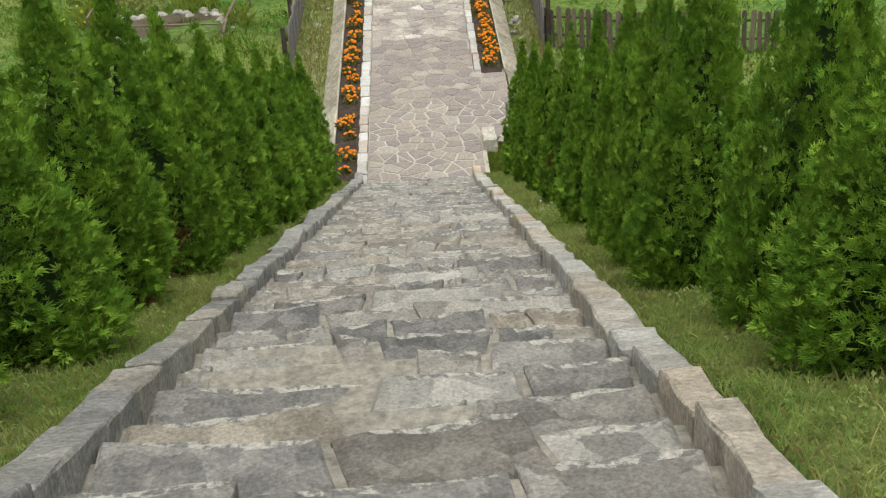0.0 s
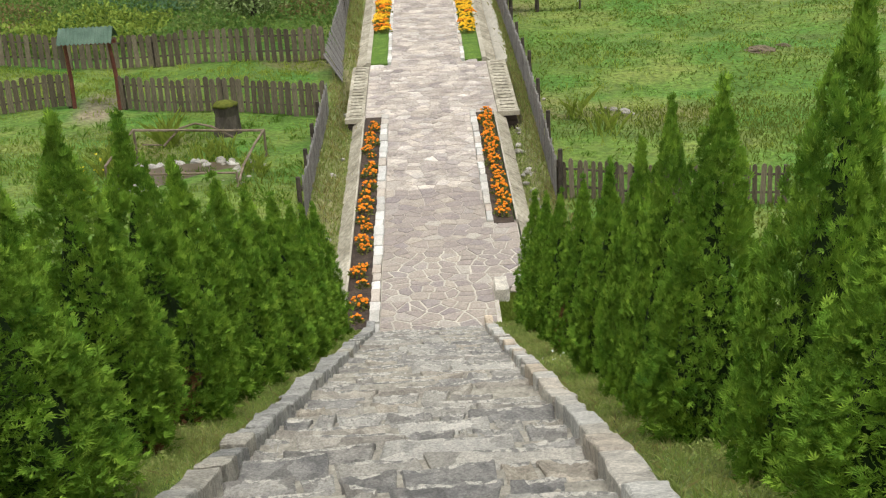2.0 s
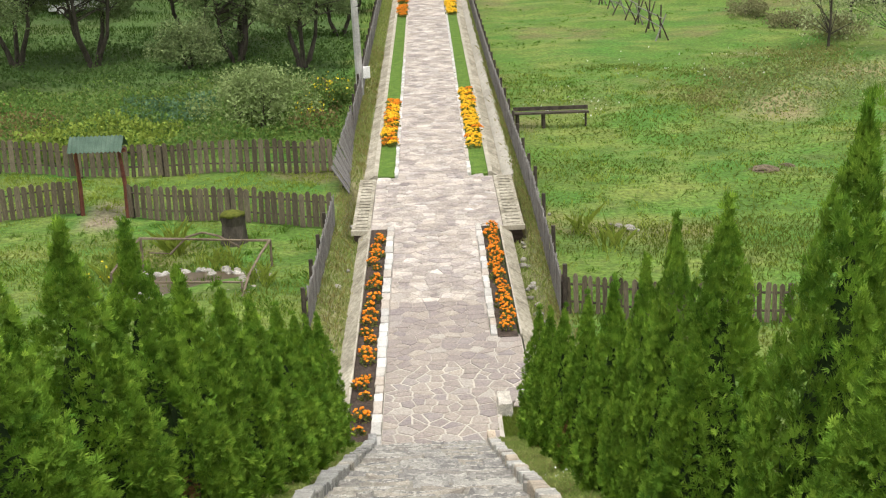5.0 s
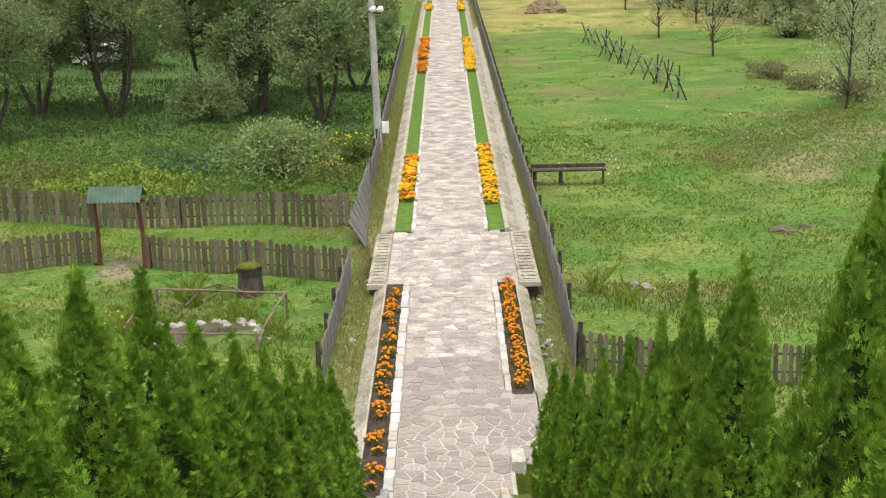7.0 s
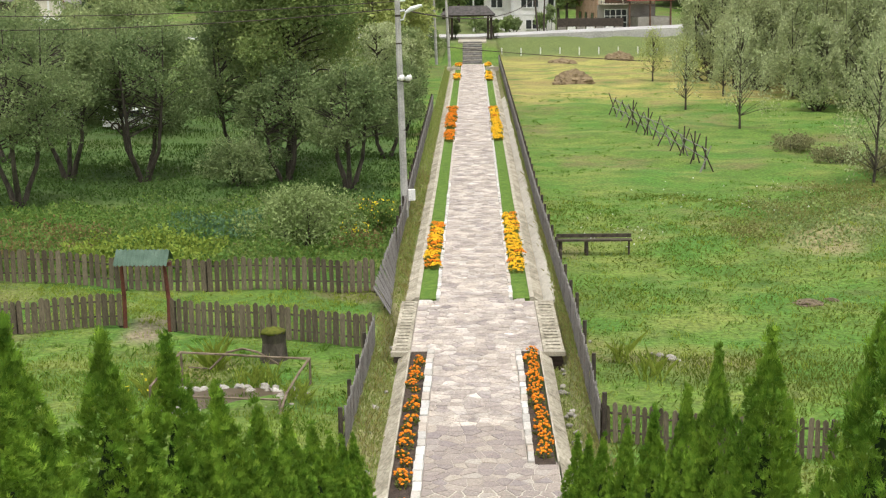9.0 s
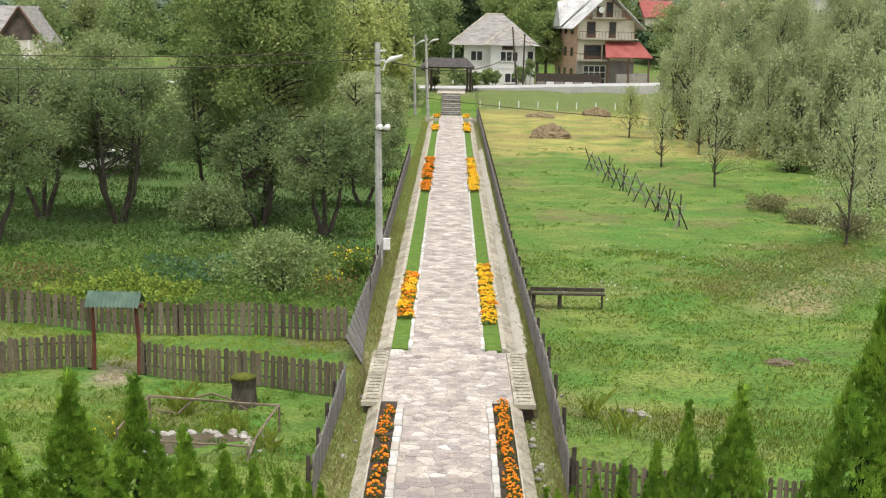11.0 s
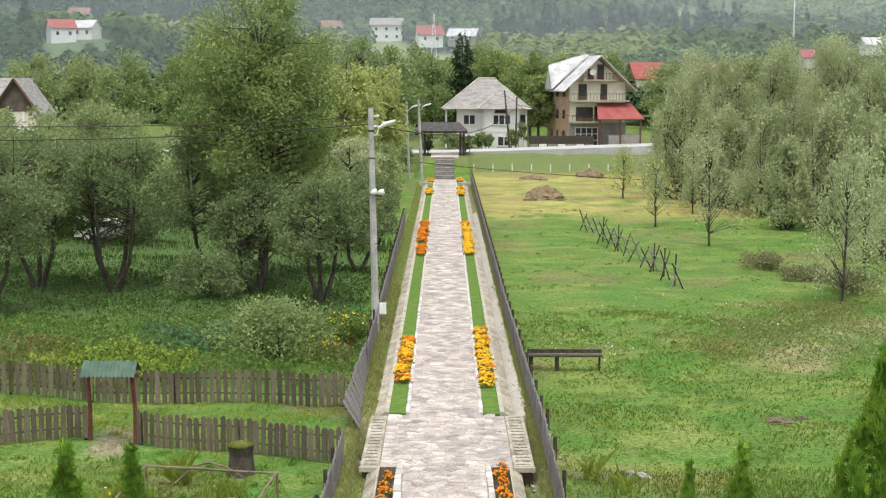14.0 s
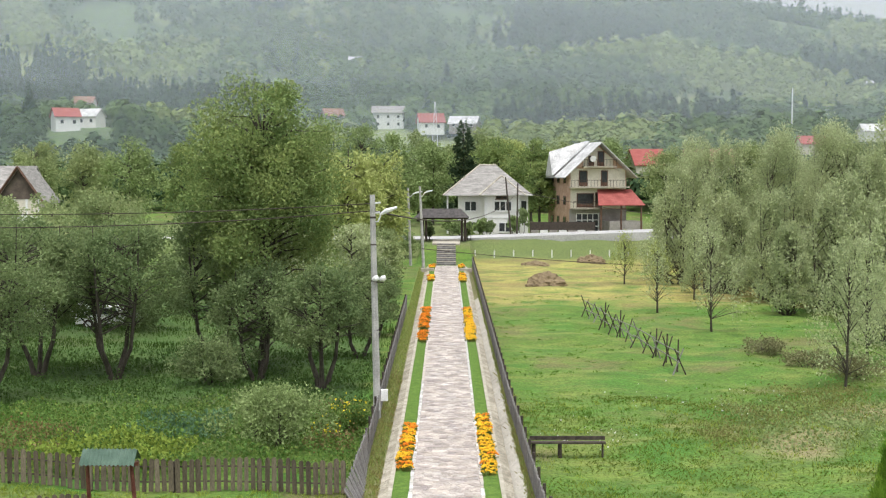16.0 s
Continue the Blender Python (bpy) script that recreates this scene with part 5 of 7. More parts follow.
ROADM = mat("road_asphalt", (0.38, 0.375, 0.365), (0.48, 0.47, 0.46), 0.3, 0.8, 0.3, 8)
rg = Geo()
rx = [(-200 + 10 * k) for k in range(41)]
for k, x in enumerate(rx):
    z = 2.12 + (0.035 * x if x > 0 else 0.0)
    yo = 158.2
    rg.v += [(x, yo, z), (x, yo + 6.5, z), (x, yo, z - 1.6), (x, yo + 6.5, z - 1.6)]
for k in range(len(rx) - 1):
    i = 4 * k
    rg.f += [(i, i + 4, i + 5, i + 1), (i + 2, i + 6, i + 4, i), (i + 1, i + 5, i + 7, i + 3)]
tagged(part("road", rg, ROADM), "pale wet asphalt road on a low embankment", "road", kind="structure")
for k in range(11):
    x = 3.2 + 2.15 * k
    tagged(part("marker_post", Geo().tube([(x, 151.8, 0.2), (x, 151.8, 1.22)], [0.07, 0.07], 6), PAINT), "short white marker post below the road", "post", "marker posts")

# ---- houses ----
CREAM = mat("cream_render", (0.62, 0.58, 0.47), (0.70, 0.66, 0.55), 0.8, 0.9, 0.2, 20)
WHITE_WALL = mat("white_render", (0.76, 0.75, 0.715), (0.83, 0.82, 0.79), 0.8, 0.9, 0.2, 20)
BRICK = mat("salmon_block", (0.48, 0.31, 0.22), (0.58, 0.40, 0.30), 1.2, 0.9, 0.3, 14)
GREY_WALL = mat("grey_render", (0.26, 0.24, 0.22), (0.36, 0.33, 0.30), 1, 0.9, 0.3, 14)
SLATE = mat("slate_roof", (0.21, 0.20, 0.185), (0.33, 0.315, 0.29), 1.2, 0.75, 0.8, 6, warp=(1, 1, 4), contrast=0.35)
METAL_ROOF = mat("metal_roof", (0.40, 0.40, 0.39), (0.62, 0.62, 0.61), 0.8, 0.5, 0.3, 5, contrast=0.3)
RED_ROOF = mat("red_tile", (0.25, 0.06, 0.05), (0.34, 0.10, 0.085), 1, 0.7, 0.4, 6)
BROWN_ROOF = mat("brown_tile", (0.20, 0.11, 0.075), (0.30, 0.17, 0.12), 1, 0.7, 0.4, 6)
PANE = mat("window_glass", (0.035, 0.038, 0.04), (0.06, 0.065, 0.07), 0.5, 0.08, 0, 5)
DOOR_BROWN = mat("brown_door", (0.10, 0.055, 0.035), (0.16, 0.09, 0.06), 3, 0.6, 0.2, 20)


def window(parent, x, y, z, w, h, sashes=2, frame_mat=None, nx=0):
    """A framed window on a wall that faces -y (or -x with nx)."""
    fm = frame_mat or PAINT
    def bx(a0, b0, c0, a1, b1, c1):
        return Geo().box(x + b0, y + a0, z + c0, x + b1, y + a1, z + c1) if nx else Geo().box(x + a0, y + b0, z + c0, x + a1, y + b1, z + c1)
    win = part("window", bx(0, -0.05, 0, w, 0.02, h), fm, parent)
    sw = w / sashes
    for k in range(sashes):
        part("pane", bx(sw * k + 0.07, -0.065, 0.08, sw * (k + 1) - 0.07, -0.03, h - 0.08), PANE, win)
    part("sill", bx(-0.08, -0.16, -0.07, w + 0.08, 0.0, -0.01), fm, win)
    return win


h1 = thing("house", "white two-storey house with a grey hipped slate roof", "house", "houses", at=(0, 0, 0))
part("wall", Geo().box(1.5, 173.2, 1.2, 10.4, 182.0, 7.0), WHITE_WALL, h1)
part("wing_wall", Geo().box(4.85, 171.4, 1.2, 9.25, 173.19, 7.0), WHITE_WALL, h1)
for x in (4.85, 9.05):
    part("pilaster", Geo().box(x - 0.05, 171.32, 1.2, x + 0.25, 171.40, 7.0), PAINT, h1)
part("string_course", Geo().box(4.8, 171.33, 4.05, 9.3, 171.40, 4.2), PAINT, h1)
rf = Geo()
rf.v = [(-0.5, 172.0, 6.9), (11.0, 172.0, 6.9), (11.0, 183.2, 6.9), (-0.5, 183.2, 6.9), (4.3, 177.6, 10.75), (6.5, 177.6, 10.75)]
rf.f = [(0, 1, 5, 4), (1, 2, 5), (2, 3, 4, 5), (3, 0, 4), (3, 2, 1, 0)]
part("roof", rf, SLATE, h1)
rf = Geo()
rf.v = [(4.1, 170.5, 6.95), (9.9, 170.5, 6.95), (9.9, 176.0, 6.97), (4.1, 176.0, 6.97), (7.0, 173.6, 9.4), (7.0, 177.5, 9.45)]
rf.f = [(0, 1, 4), (1, 2, 5, 4), (3, 0, 4, 5), (2, 3, 5), (3, 2, 1, 0)]
part("wing_roof", rf, SLATE, h1)
for a, b in (((4.3, 177.6, 10.78), (-0.5, 172.0, 6.95)), ((4.3, 177.6, 10.78), (6.5, 177.6, 10.78)), ((7.0, 173.6, 9.42), (4.1, 170.5, 6.98)), ((7.0, 173.6, 9.42), (9.9, 170.5, 6.98))):
    part("ridge_tile", Geo().tube([a, b], [0.10, 0.10], 6), CONCRETE, h1)
window(h1, 2.3, 173.18, 4.9, 1.5, 1.25, 2)
window(h1, 6.0, 171.38, 4.95, 2.2, 1.25, 3)
window(h1, 9.45, 173.18, 5.0, 0.8, 1.25, 1)
window(h1, 6.6, 171.38, 2.3, 1.6, 1.2, 2)
window(h1, 2.4, 173.18, 2.3, 1.3, 1.2, 2)
window(h1, 6.2, 171.38, 6.45, 1.6, 0.4, 2, DOOR_BROWN)
part("veranda_post", Geo().box(0.0, 173.0, 1.2, 0.22, 173.22, 6.95), PAINT, h1)

h2 = thing("house", "tall brick and cream gabled house with balconies and grey roof", "house", "houses", at=(16.45, 182.0, 2.0), rz=12)
g = Geo()
g.v = [(0, 0, -1), (8, 0, -1), (8, 10, -1), (0, 10, -1), (0, 0, 8.0), (8, 0, 8.0), (8, 10, 8.0), (0, 10, 8.0), (4, 0, 11.5), (4, 10, 11.5)]
g.f = [(1, 0, 4, 8, 5) , (2, 1, 5, 6), (3, 2, 6, 9, 7), (0, 3, 7, 4)]
part("wall", g, BRICK, h2)
part("front_upper", Geo().box(0.15, -0.06, 5.85, 7.85, -0.003, 8.3), CREAM, h2)
part("front_middle", Geo().box(0.15, -0.06, 2.95, 7.85, -0.003, 5.7), CREAM, h2)
part("front_lower", Geo().box(0.0, -0.08, -0.5, 8.0, -0.003, 2.85), GREY_WALL, h2)
gf = Geo()
gf.v = [(1.9, -0.06, 8.35), (6.1, -0.06, 8.35), (6.1, -0.06, 9.6), (4.0, -0.06, 11.2), (1.9, -0.06, 9.6)]
gf.f = [(0, 1, 2, 3, 4)]
part("front_gable", gf, CREAM, h2)
for x0, x1, z, d in ((-0.1, 8.1, 5.72, 1.3), (1.7, 6.3, 8.45, 1.1), (0.2, 4.2, 2.86, 1.2)):
    b = part("balcony", Geo().box(x0, -d, z, x1, -0.1, z + 0.16), CONCRETE, h2)
    part("handrail", Geo().box(x0, -d, z + 1.0, x1, -d + 0.05, z + 1.06), DARK_WOOD, b)
    k = x0
    while k < x1:
        part("baluster", Geo().box(k, -d + 0.01, z + 0.16, k + 0.04, -d + 0.04, z + 1.0), DARK_WOOD, b)
        k += 0.45
for x, z, w, hgt in ((1.3, 5.95, 1.2, 2.1), (4.4, 5.95, 0.95, 2.1), (3.9, 8.65, 0.95, 2.0), (2.6, 8.65, 0.8, 1.4), (1.0, 3.1, 2.4, 1.9), (3.6, 3.1, 0.9, 2.0)):
    d_ = part("balcony_door", Geo().box(x, -0.12, z, x + w, -0.05, z + hgt), DOOR_BROWN, h2)
    part("pane", Geo().box(x + 0.12, -0.14, z + 0.5, x + w - 0.12, -0.11, z + hgt - 0.12), PANE, d_)
gd = part("garage_door", Geo().box(0.9, -0.16, -0.4, 4.1, -0.09, 2.3), PANE, h2)
for k in range(5):
    part("mullion", Geo().box(0.9 + 0.77 * k, -0.20, -0.4, 1.0 + 0.77 * k, -0.15, 2.3), PAINT, gd)
for z in (-0.4, 0.5, 1.35, 2.2):
    part("transom", Geo().box(0.9, -0.205, z, 4.1, -0.155, z + 0.10), PAINT, gd)
for side in (0, 1):
    r2 = Geo()
    x0, z0 = (-1.1, 7.15) if side == 0 else (9.1, 7.15)
    r2.v = [(x0, -1.5, z0), (4, -1.5, 11.85), (4, 10.8, 11.85), (x0, 10.8, z0), (x0, -1.5, z0 - 0.14), (4, -1.5, 11.71), (4, 10.8, 11.71), (x0, 10.8, z0 - 0.14)]
    r2.f = [(0, 1, 2, 3), (7, 6, 5, 4), (0, 4, 5, 1), (3, 2, 6, 7), (0, 3, 7, 4)]
    part("roof", r2, METAL_ROOF, h2)
cr = Geo()
cr.v = [(-1.3, 3.6, 7.3), (4.0, 3.6, 12.0), (4.0, 7.0, 12.0), (-1.3, 7.0, 7.3), (-1.3, 5.3, 10.6), (4.0, 5.3, 12.1)]
cr.f = [(0, 1, 5, 4), (4, 5, 2, 3), (0, 4, 3)]
part("dormer_roof", cr, METAL_ROOF, h2)
for y in (1.5, 4.5, 7.2):
    for z in (0.6, 3.4, 6.3):
        w_ = part("window", Geo().box(-0.06, y, z, 0.0, y + 1.1, z + 1.2), DOOR_BROWN, h2)
        part("pane", Geo().box(-0.09, y + 0.1, z + 0.1, -0.05, y + 1.0, z + 1.1), PANE, w_)
part("satellite_dish", Geo().tube([(2.9, -1.25, 9.6), (2.9, -1.15, 9.62)], [0.42, 0.25], 14), PAINT, h2, "round white dish")
aw = Geo()
aw.v = [(2.9, -3.6, 3.5), (9.4, -3.6, 3.5), (8.7, -0.1, 5.5), (3.9, -0.1, 5.5), (2.9, -3.6, 3.4), (9.4, -3.6, 3.4), (8.7, -0.1, 5.4), (3.9, -0.1, 5.4)]
aw.f = [(0, 1, 2, 3), (7, 6, 5, 4), (0, 4, 5, 1), (1, 5, 6, 2), (3, 7, 4, 0)]
part("porch_roof", aw, RED_ROOF, h2, "red sheet porch roof")
part("porch_wall", Geo().box(4.6, -3.2, -0.6, 9.2, -0.1, 1.3), GREY_WALL, h2)
for x in (3.4, 6.2, 9.0):
    part("porch_post", Geo().box(x - 0.1, -3.3, -0.6, x + 0.1, -3.1, 3.5), DOOR_BROWN, h2)

fy = thing("yard_fence", "dark metal yard fence on a white base along the road", "fence")
for k in range(7):
    x = 10.3 + 1.15 * k
    part("panel", Geo().box(x, 167.0, 2.7, x + 1.1, 167.06, 3.75), DARK_WOOD, fy)
    part("base", Geo().box(x + 0.08, 166.9, 1.9, x + 1.02, 167.1, 2.75), PAINT if k % 2 else GREY_WALL, fy)
    part("post", Geo().box(x - 0.05, 166.95, 1.9, x + 0.04, 167.1, 3.9), DARK_WOOD, fy)


def far_house(x, y, z, w, d, hw, hr, wall, roof, label, along=True, rz=0.0, rows=2):
    if y > 250:
        z = max(z, float(ground(x, y)) - 0.3)
    t = thing("house", label, "house", "houses", at=(x, y, z), rz=rz)
    g = Geo()
    a, b = w / 2, d / 2
    if along:
        g.v = [(-a, -b, -1.5), (a, -b, -1.5), (a, b, -1.5), (-a, b, -1.5), (-a, -b, hw), (a, -b, hw), (a, b, hw), (-a, b, hw), (-a, 0, hw + hr * 0.98), (a, 0, hw + hr * 0.98)]
        g.f = [(0, 1, 5, 4), (1, 2, 6, 9, 5), (2, 3, 7, 6), (3, 0, 4, 8, 7)]
    else:
        g.v = [(-a, -b, -1.5), (a, -b, -1.5), (a, b, -1.5), (-a, b, -1.5), (-a, -b, hw), (a, -b, hw), (a, b, hw), (-a, b, hw), (0, -b, hw + hr * 0.98), (0, b, hw + hr * 0.98)]
        g.f = [(0, 1, 5, 8, 4), (1, 2, 6, 5), (2, 3, 7, 9, 6), (3, 0, 4, 7)]
    part("wall", g, wall, t)
    o = 0.06 * w
    for s in (-1, 1):
        r = Geo()
        if along:
            q = [(-a - o, s * (b + o), hw - o * hr / b), (a + o, s * (b + o), hw - o * hr / b), (a + o, 0, hw + hr), (-a - o, 0, hw + hr)]
        else:
            q = [(s * (a + o), -b - o, hw - o * hr / a), (s * (a + o), b + o, hw - o * hr / a), (0, b + o, hw + hr), (0, -b - o, hw + hr)]
        r.v = q + [(p[0], p[1], p[2] + 0.2) for p in q]
        r.f = [(0, 1, 2, 3), (7, 6, 5, 4), (0, 4, 5, 1), (1, 5, 6, 2), (2, 6, 7, 3), (3, 7, 4, 0)]
        part("roof", r, roof, t)
    n = max(2, int(w / 3))
    for i in range(rows):
        for k in range(n):
            xx, zz = -a + w * (k + 0.5) / n - 0.5, 0.9 + i * 2.8
            if zz + 1.2 < hw + (hr * 0.3 if not along else 0):
                w_ = part("window", Geo().box(xx, -b - 0.06, zz, xx + 1.1, -b, zz + 1.3), PAINT, t)
                part("pane", Geo().box(xx + 0.12, -b - 0.09, zz + 0.12, xx + 0.98, -b - 0.05, zz + 1.18), PANE, w_)
    return t


far_house(-22.2, 520, 24.6, 11.5, 9, 6.0, 2.4, PAINT, SLATE, "white three-storey house on the hillside")
far_house(-5.7, 480, 23.3, 8.5, 8, 3.0, 3.0, PAINT, RED_ROOF, "small white house with a red roof on the hillside", rz=10)
far_house(6.3, 480, 23.7, 9.5, 8, 2.2, 2.4, GREY_WALL, METAL_ROOF, "low house with a pale sheet roof on the hillside", rz=-12)
far_house(-113.5, 405, 19.5, 7.2, 7, 3.2, 2.4, PAINT, RED_ROOF, "white house with a red roof among trees", rz=28)
far_house(-110.3, 422, 22.4, 6.6, 6, 3.0, 2.2, WHITE_WALL, METAL_ROOF, "white house with a grey roof among trees", rz=-15)
far_house(-119.7, 450, 30.0, 6.5, 6, 1.6, 2.0, CREAM, BROWN_ROOF, "small ochre house among trees")
far_house(-41.8, 500, 25.9, 7, 6, 3.4, 2.5, GREY_WALL, BROWN_ROOF, "dark unfinished house among trees", rz=20)
far_house(35.1, 240, 10.1, 5.4, 7, 0.8, 2.6, CREAM, RED_ROOF, "house with a red tiled roof behind the willows", rz=8, rows=0)
far_house(46.6, 240, 10.1, 8.6, 7, 1.2, 2.2, CREAM, BROWN_ROOF, "house with a red-brown roof behind the willows", rz=-8, rows=0)
far_house(80.6, 300, 14.8, 6, 6, 0.8, 1.6, CREAM, RED_ROOF, "house with a red roof behind the willows", rows=0)
far_house(104.4, 330, 18.2, 8, 6, 1.0, 1.6, WHITE_WALL, METAL_ROOF, "low house with a pale roof behind the willows", rows=0)
for x, y, z in ((-49.3, 742, 64.8), (-31.5, 734, 63.3), (-71.6, 734, 63.3), (9.9, 694, 56.1), (28.5, 692, 55.7), (61.7, 552, 30.2), (203.9, 664, 47.3)):
    far_house(x, y, z, 0.010 * y, 6, 0.004 * y, 0.0035 * y, WHITE_WALL if y > 500 else GREY_WALL, METAL_ROOF, "small pale farmhouse high on the hillside", rows=1)
GABLE_WOOD = mat("gable_boards", (0.09, 0.072, 0.058), (0.16, 0.125, 0.10), 2, 0.9, 0.3, 20)
gh = far_house(-34.7, 112.0, 3.4, 3.8, 4, 4.4, 2.6, CREAM, SLATE, "cream house with a steep boarded gable half hidden by trees", along=False, rows=1)
for sx in (-1, 1):
    part("barge_board", Geo().tube([(sx * 2.15, -2.32, 4.1), (0, -2.32, 7.12)], [0.11, 0.11], 4), DOOR_BROWN, gh)
gb = Geo()
gb.v = [(-1.8, -2.04, 4.5), (1.8, -2.04, 4.5), (0, -2.04, 6.9)]
gb.f = [(0, 1, 2)]
part("gable_boarding", gb, GABLE_WOOD, gh)
bc = part("balcony", Geo().box(-0.2, -3.0, 2.2, 2.0, -2.05, 2.36), PAINT, gh, "white-painted balcony")
part("parapet", Geo().box(-0.2, -3.02, 2.37, 2.0, -2.96, 3.3), PAINT, bc)
for x in (-0.1, 0.9, 1.9):
    part("post", Geo().box(x - 0.07, -3.0, 3.3, x + 0.07, -2.9, 4.5), PAINT, bc)
far_house(-40.0, 116.0, 3.4, 9.0, 6, 4.8, 2.2, GABLE_WOOD, SLATE, "pale house wing with a grey roof half hidden by trees")
far_house(-11.2, 168.0, 2.0, 5.5, 7, 5.0, 2.2, GREY_WALL, BROWN_ROOF, "narrow dark-roofed house beside the gateway", along=False)
mast = thing("lattice_mast", "slender grey lattice mast on the slope", "mast")
bx_, by_, bz_ = -2.8, 330, 14.3
for sx, sy in ((-1, -1), (1, -1), (1, 1), (-1, 1)):
    part("leg", Geo().tube([(bx_ + sx * 0.9, by_ + sy * 0.9, bz_ - 3), (bx_ + sx * 0.1, by_ + sy * 0.1, bz_ + 12)], [0.09, 0.06], 4), LAMP, mast)
for k in range(7):
    q = 0.85 * (1 - k / 7.5)
    part("brace", Geo().tube([(bx_ - q, by_ - q, bz_ + 1.7 * k), (bx_ + q * 0.85, by_ - q * 0.85, bz_ + 1.7 * k + 1.5)], [0.05] * 2, 4), LAMP, mast)
bx_, by_, bz_ = 101.4, 400, 21.2
tagged(part("mast", Geo().tube([(bx_, by_, bz_ - 4), (bx_, by_, bz_ + 12.5)], [0.28, 0.18], 6), LAMP), "thin grey mast on the slope", "mast")


# ---- parked cars behind the trees ----
def car(x, y, rz, label):
    t = thing("car", label, "car", "parked cars", at=(x, y, float(ground(x, y))), rz=rz)
    g = Geo()
    prof = [(-2.1, 0.35), (2.1, 0.35), (2.15, 0.75), (1.2, 0.95), (0.55, 1.42), (-1.2, 1.45), (-1.95, 0.98), (-2.15, 0.8)]
    n = len(prof)
    g.v = [(a, -0.82, b) for a, b in prof] + [(a, 0.82, b) for a, b in prof]
    g.f = [tuple(range(n)), tuple(reversed(range(n, 2 * n)))] + [((k + 1) % n, k, n + k, n + (k + 1) % n) for k in range(n)]
    part("body", g, PAINT, t)
    for s in (-1, 1):
        part("side_window", Geo().prism([(-1.5, 0.0), (0.8, 0.0), (0.4, 0.4), (-1.1, 0.4)], -0.01, 0.01), PANE, t).matrix_basis = pose(0, s * 0.825, 0.97, 90, 0, 0)
        for wx in (-1.3, 1.3):
            w = part("wheel", Geo().tube([(wx, s * 0.70, 0.32), (wx, s * 0.86, 0.32)], [0.32, 0.32], 14), DARK_WOOD, t)
            part("rim", Geo().tube([(wx, s * 0.85, 0.32), (wx, s * 0.875, 0.32)], [0.19, 0.17], 10), LAMP, w)


car(-22.5, 90.0, 8, "white car parked behind the trees")
car(-25.8, 92.0, -5, "white car parked behind the trees")

# ---- trees of the left bank ----
TREES = [
    # x, y, h, rad, low, stems, n, seed
    (-20.3, 59.3, 9.0, 4.0, 1.5, 3, 11000, 51), (-20.3, 67.0, 8.6, 3.6, 1.6, 3, 9000, 52), (-16.6, 67.3, 8.8, 4.1, 1.3, 4, 12000, 53),
    (-12.6, 72.9, 9.4, 3.8, 1.4, 2, 10000, 54), (-5.8, 62.8, 6.4, 2.7, 1.2, 3, 7500, 55), (-25.5, 73.0, 9.5, 4.2, 1.4, 2, 9000, 56),
    (-4.7, 73.0, 5.4, 2.0, 0.6, 2, 5500, 57), (-4.5, 84.0, 4.6, 1.9, 0.4, 3, 4500, 58), (-5.0, 94.0, 4.8, 2.1, 0.4, 3, 4500, 59), (-9.4, 67.0, 6.4, 2.8, 0.8, 3, 7500, 60),
]
for x, y, h, rad, low, stems, n, seed in TREES:
    tree("tree", "dark green orchard tree with forked stems in long grass", x, y, h, rad, low, DARK_LEAF, int(n * 1.45), 0.15, seed, stems=stems, clumps=74, trunk_r=0.13, spread=0.215)
tree("tree", "tall broad tree with a golden green crown", -9.6, 70.0, 17.0, 5.1, 2.0, BIG_LEAF, 80000, 0.16, 31, stems=1, clumps=170, trunk_r=0.24, spread=0.26)
for x, y, h, rad, n, seed in ((-9.5, 132, 14.5, 4.2, 8000, 71), (-7.0, 140, 13.8, 3.6, 7000, 72), (-13.5, 126, 11.5, 4.0, 7000, 73)):
    tree("willow", "pale yellow-green weeping willow", x, y, h, rad, 1.5, PALE_LEAF, n, 0.42, seed, clumps=40, droop=1.0, trunk_r=0.3, spread=0.3)
for x, y, h, rad, n, seed in ((-11, 92, 7.5, 3.6, 6500, 90), (-20, 86, 7.5, 3.6, 6000, 96), (-26, 90, 8.5, 4.0, 6000, 97), (-15.5, 98, 8.0, 3.8, 6000, 98), (-18, 108, 9.5, 4.0, 5500, 81), (-26, 104, 9.5, 4.2, 5500, 82), (-33, 96, 8.5, 3.6, 4500, 83), (-7.5, 108, 6.5, 3.0, 4500, 84), (-6.0, 120, 5.5, 2.6, 3800, 85), (-28, 84, 8.0, 3.0, 4500, 86), (-14, 112, 7.5, 3.2, 4500, 87), (-5.2, 112, 4.6, 2.0, 3500, 88), (-31, 78, 9.0, 3.0, 4500, 89), (-29.6, 101, 9.6, 2.6, 2600, 94), (-33.5, 102, 9.0, 2.4, 2200, 95)):
    tree("tree", "green broad-leaved tree at the edge of the meadow", x, y, h, rad, 1.0, SHRUB_LEAF if y < 90 else GREY_LEAF if seed % 3 == 0 else HAZY_LEAF, int(n * 1.4), 0.24, seed, clumps=44, trunk_r=0.15, spread=0.32)
tree("apple_shrub", "low grey-green spreading apple shrub in the kitchen garden", -6.5, 50.3, 2.3, 2.7, 0.4, SHRUB_LEAF, 8500, 0.13, 91, stems=3, clumps=44, trunk_r=0.05, spread=0.3, category="shrub")
tree("shrub", "dark leafy shrub under the trees", -11.2, 64.6, 2.4, 1.9, 0.1, DARK_LEAF, 6500, 0.14, 92, stems=3, clumps=20, trunk_r=0.05, category="shrub")
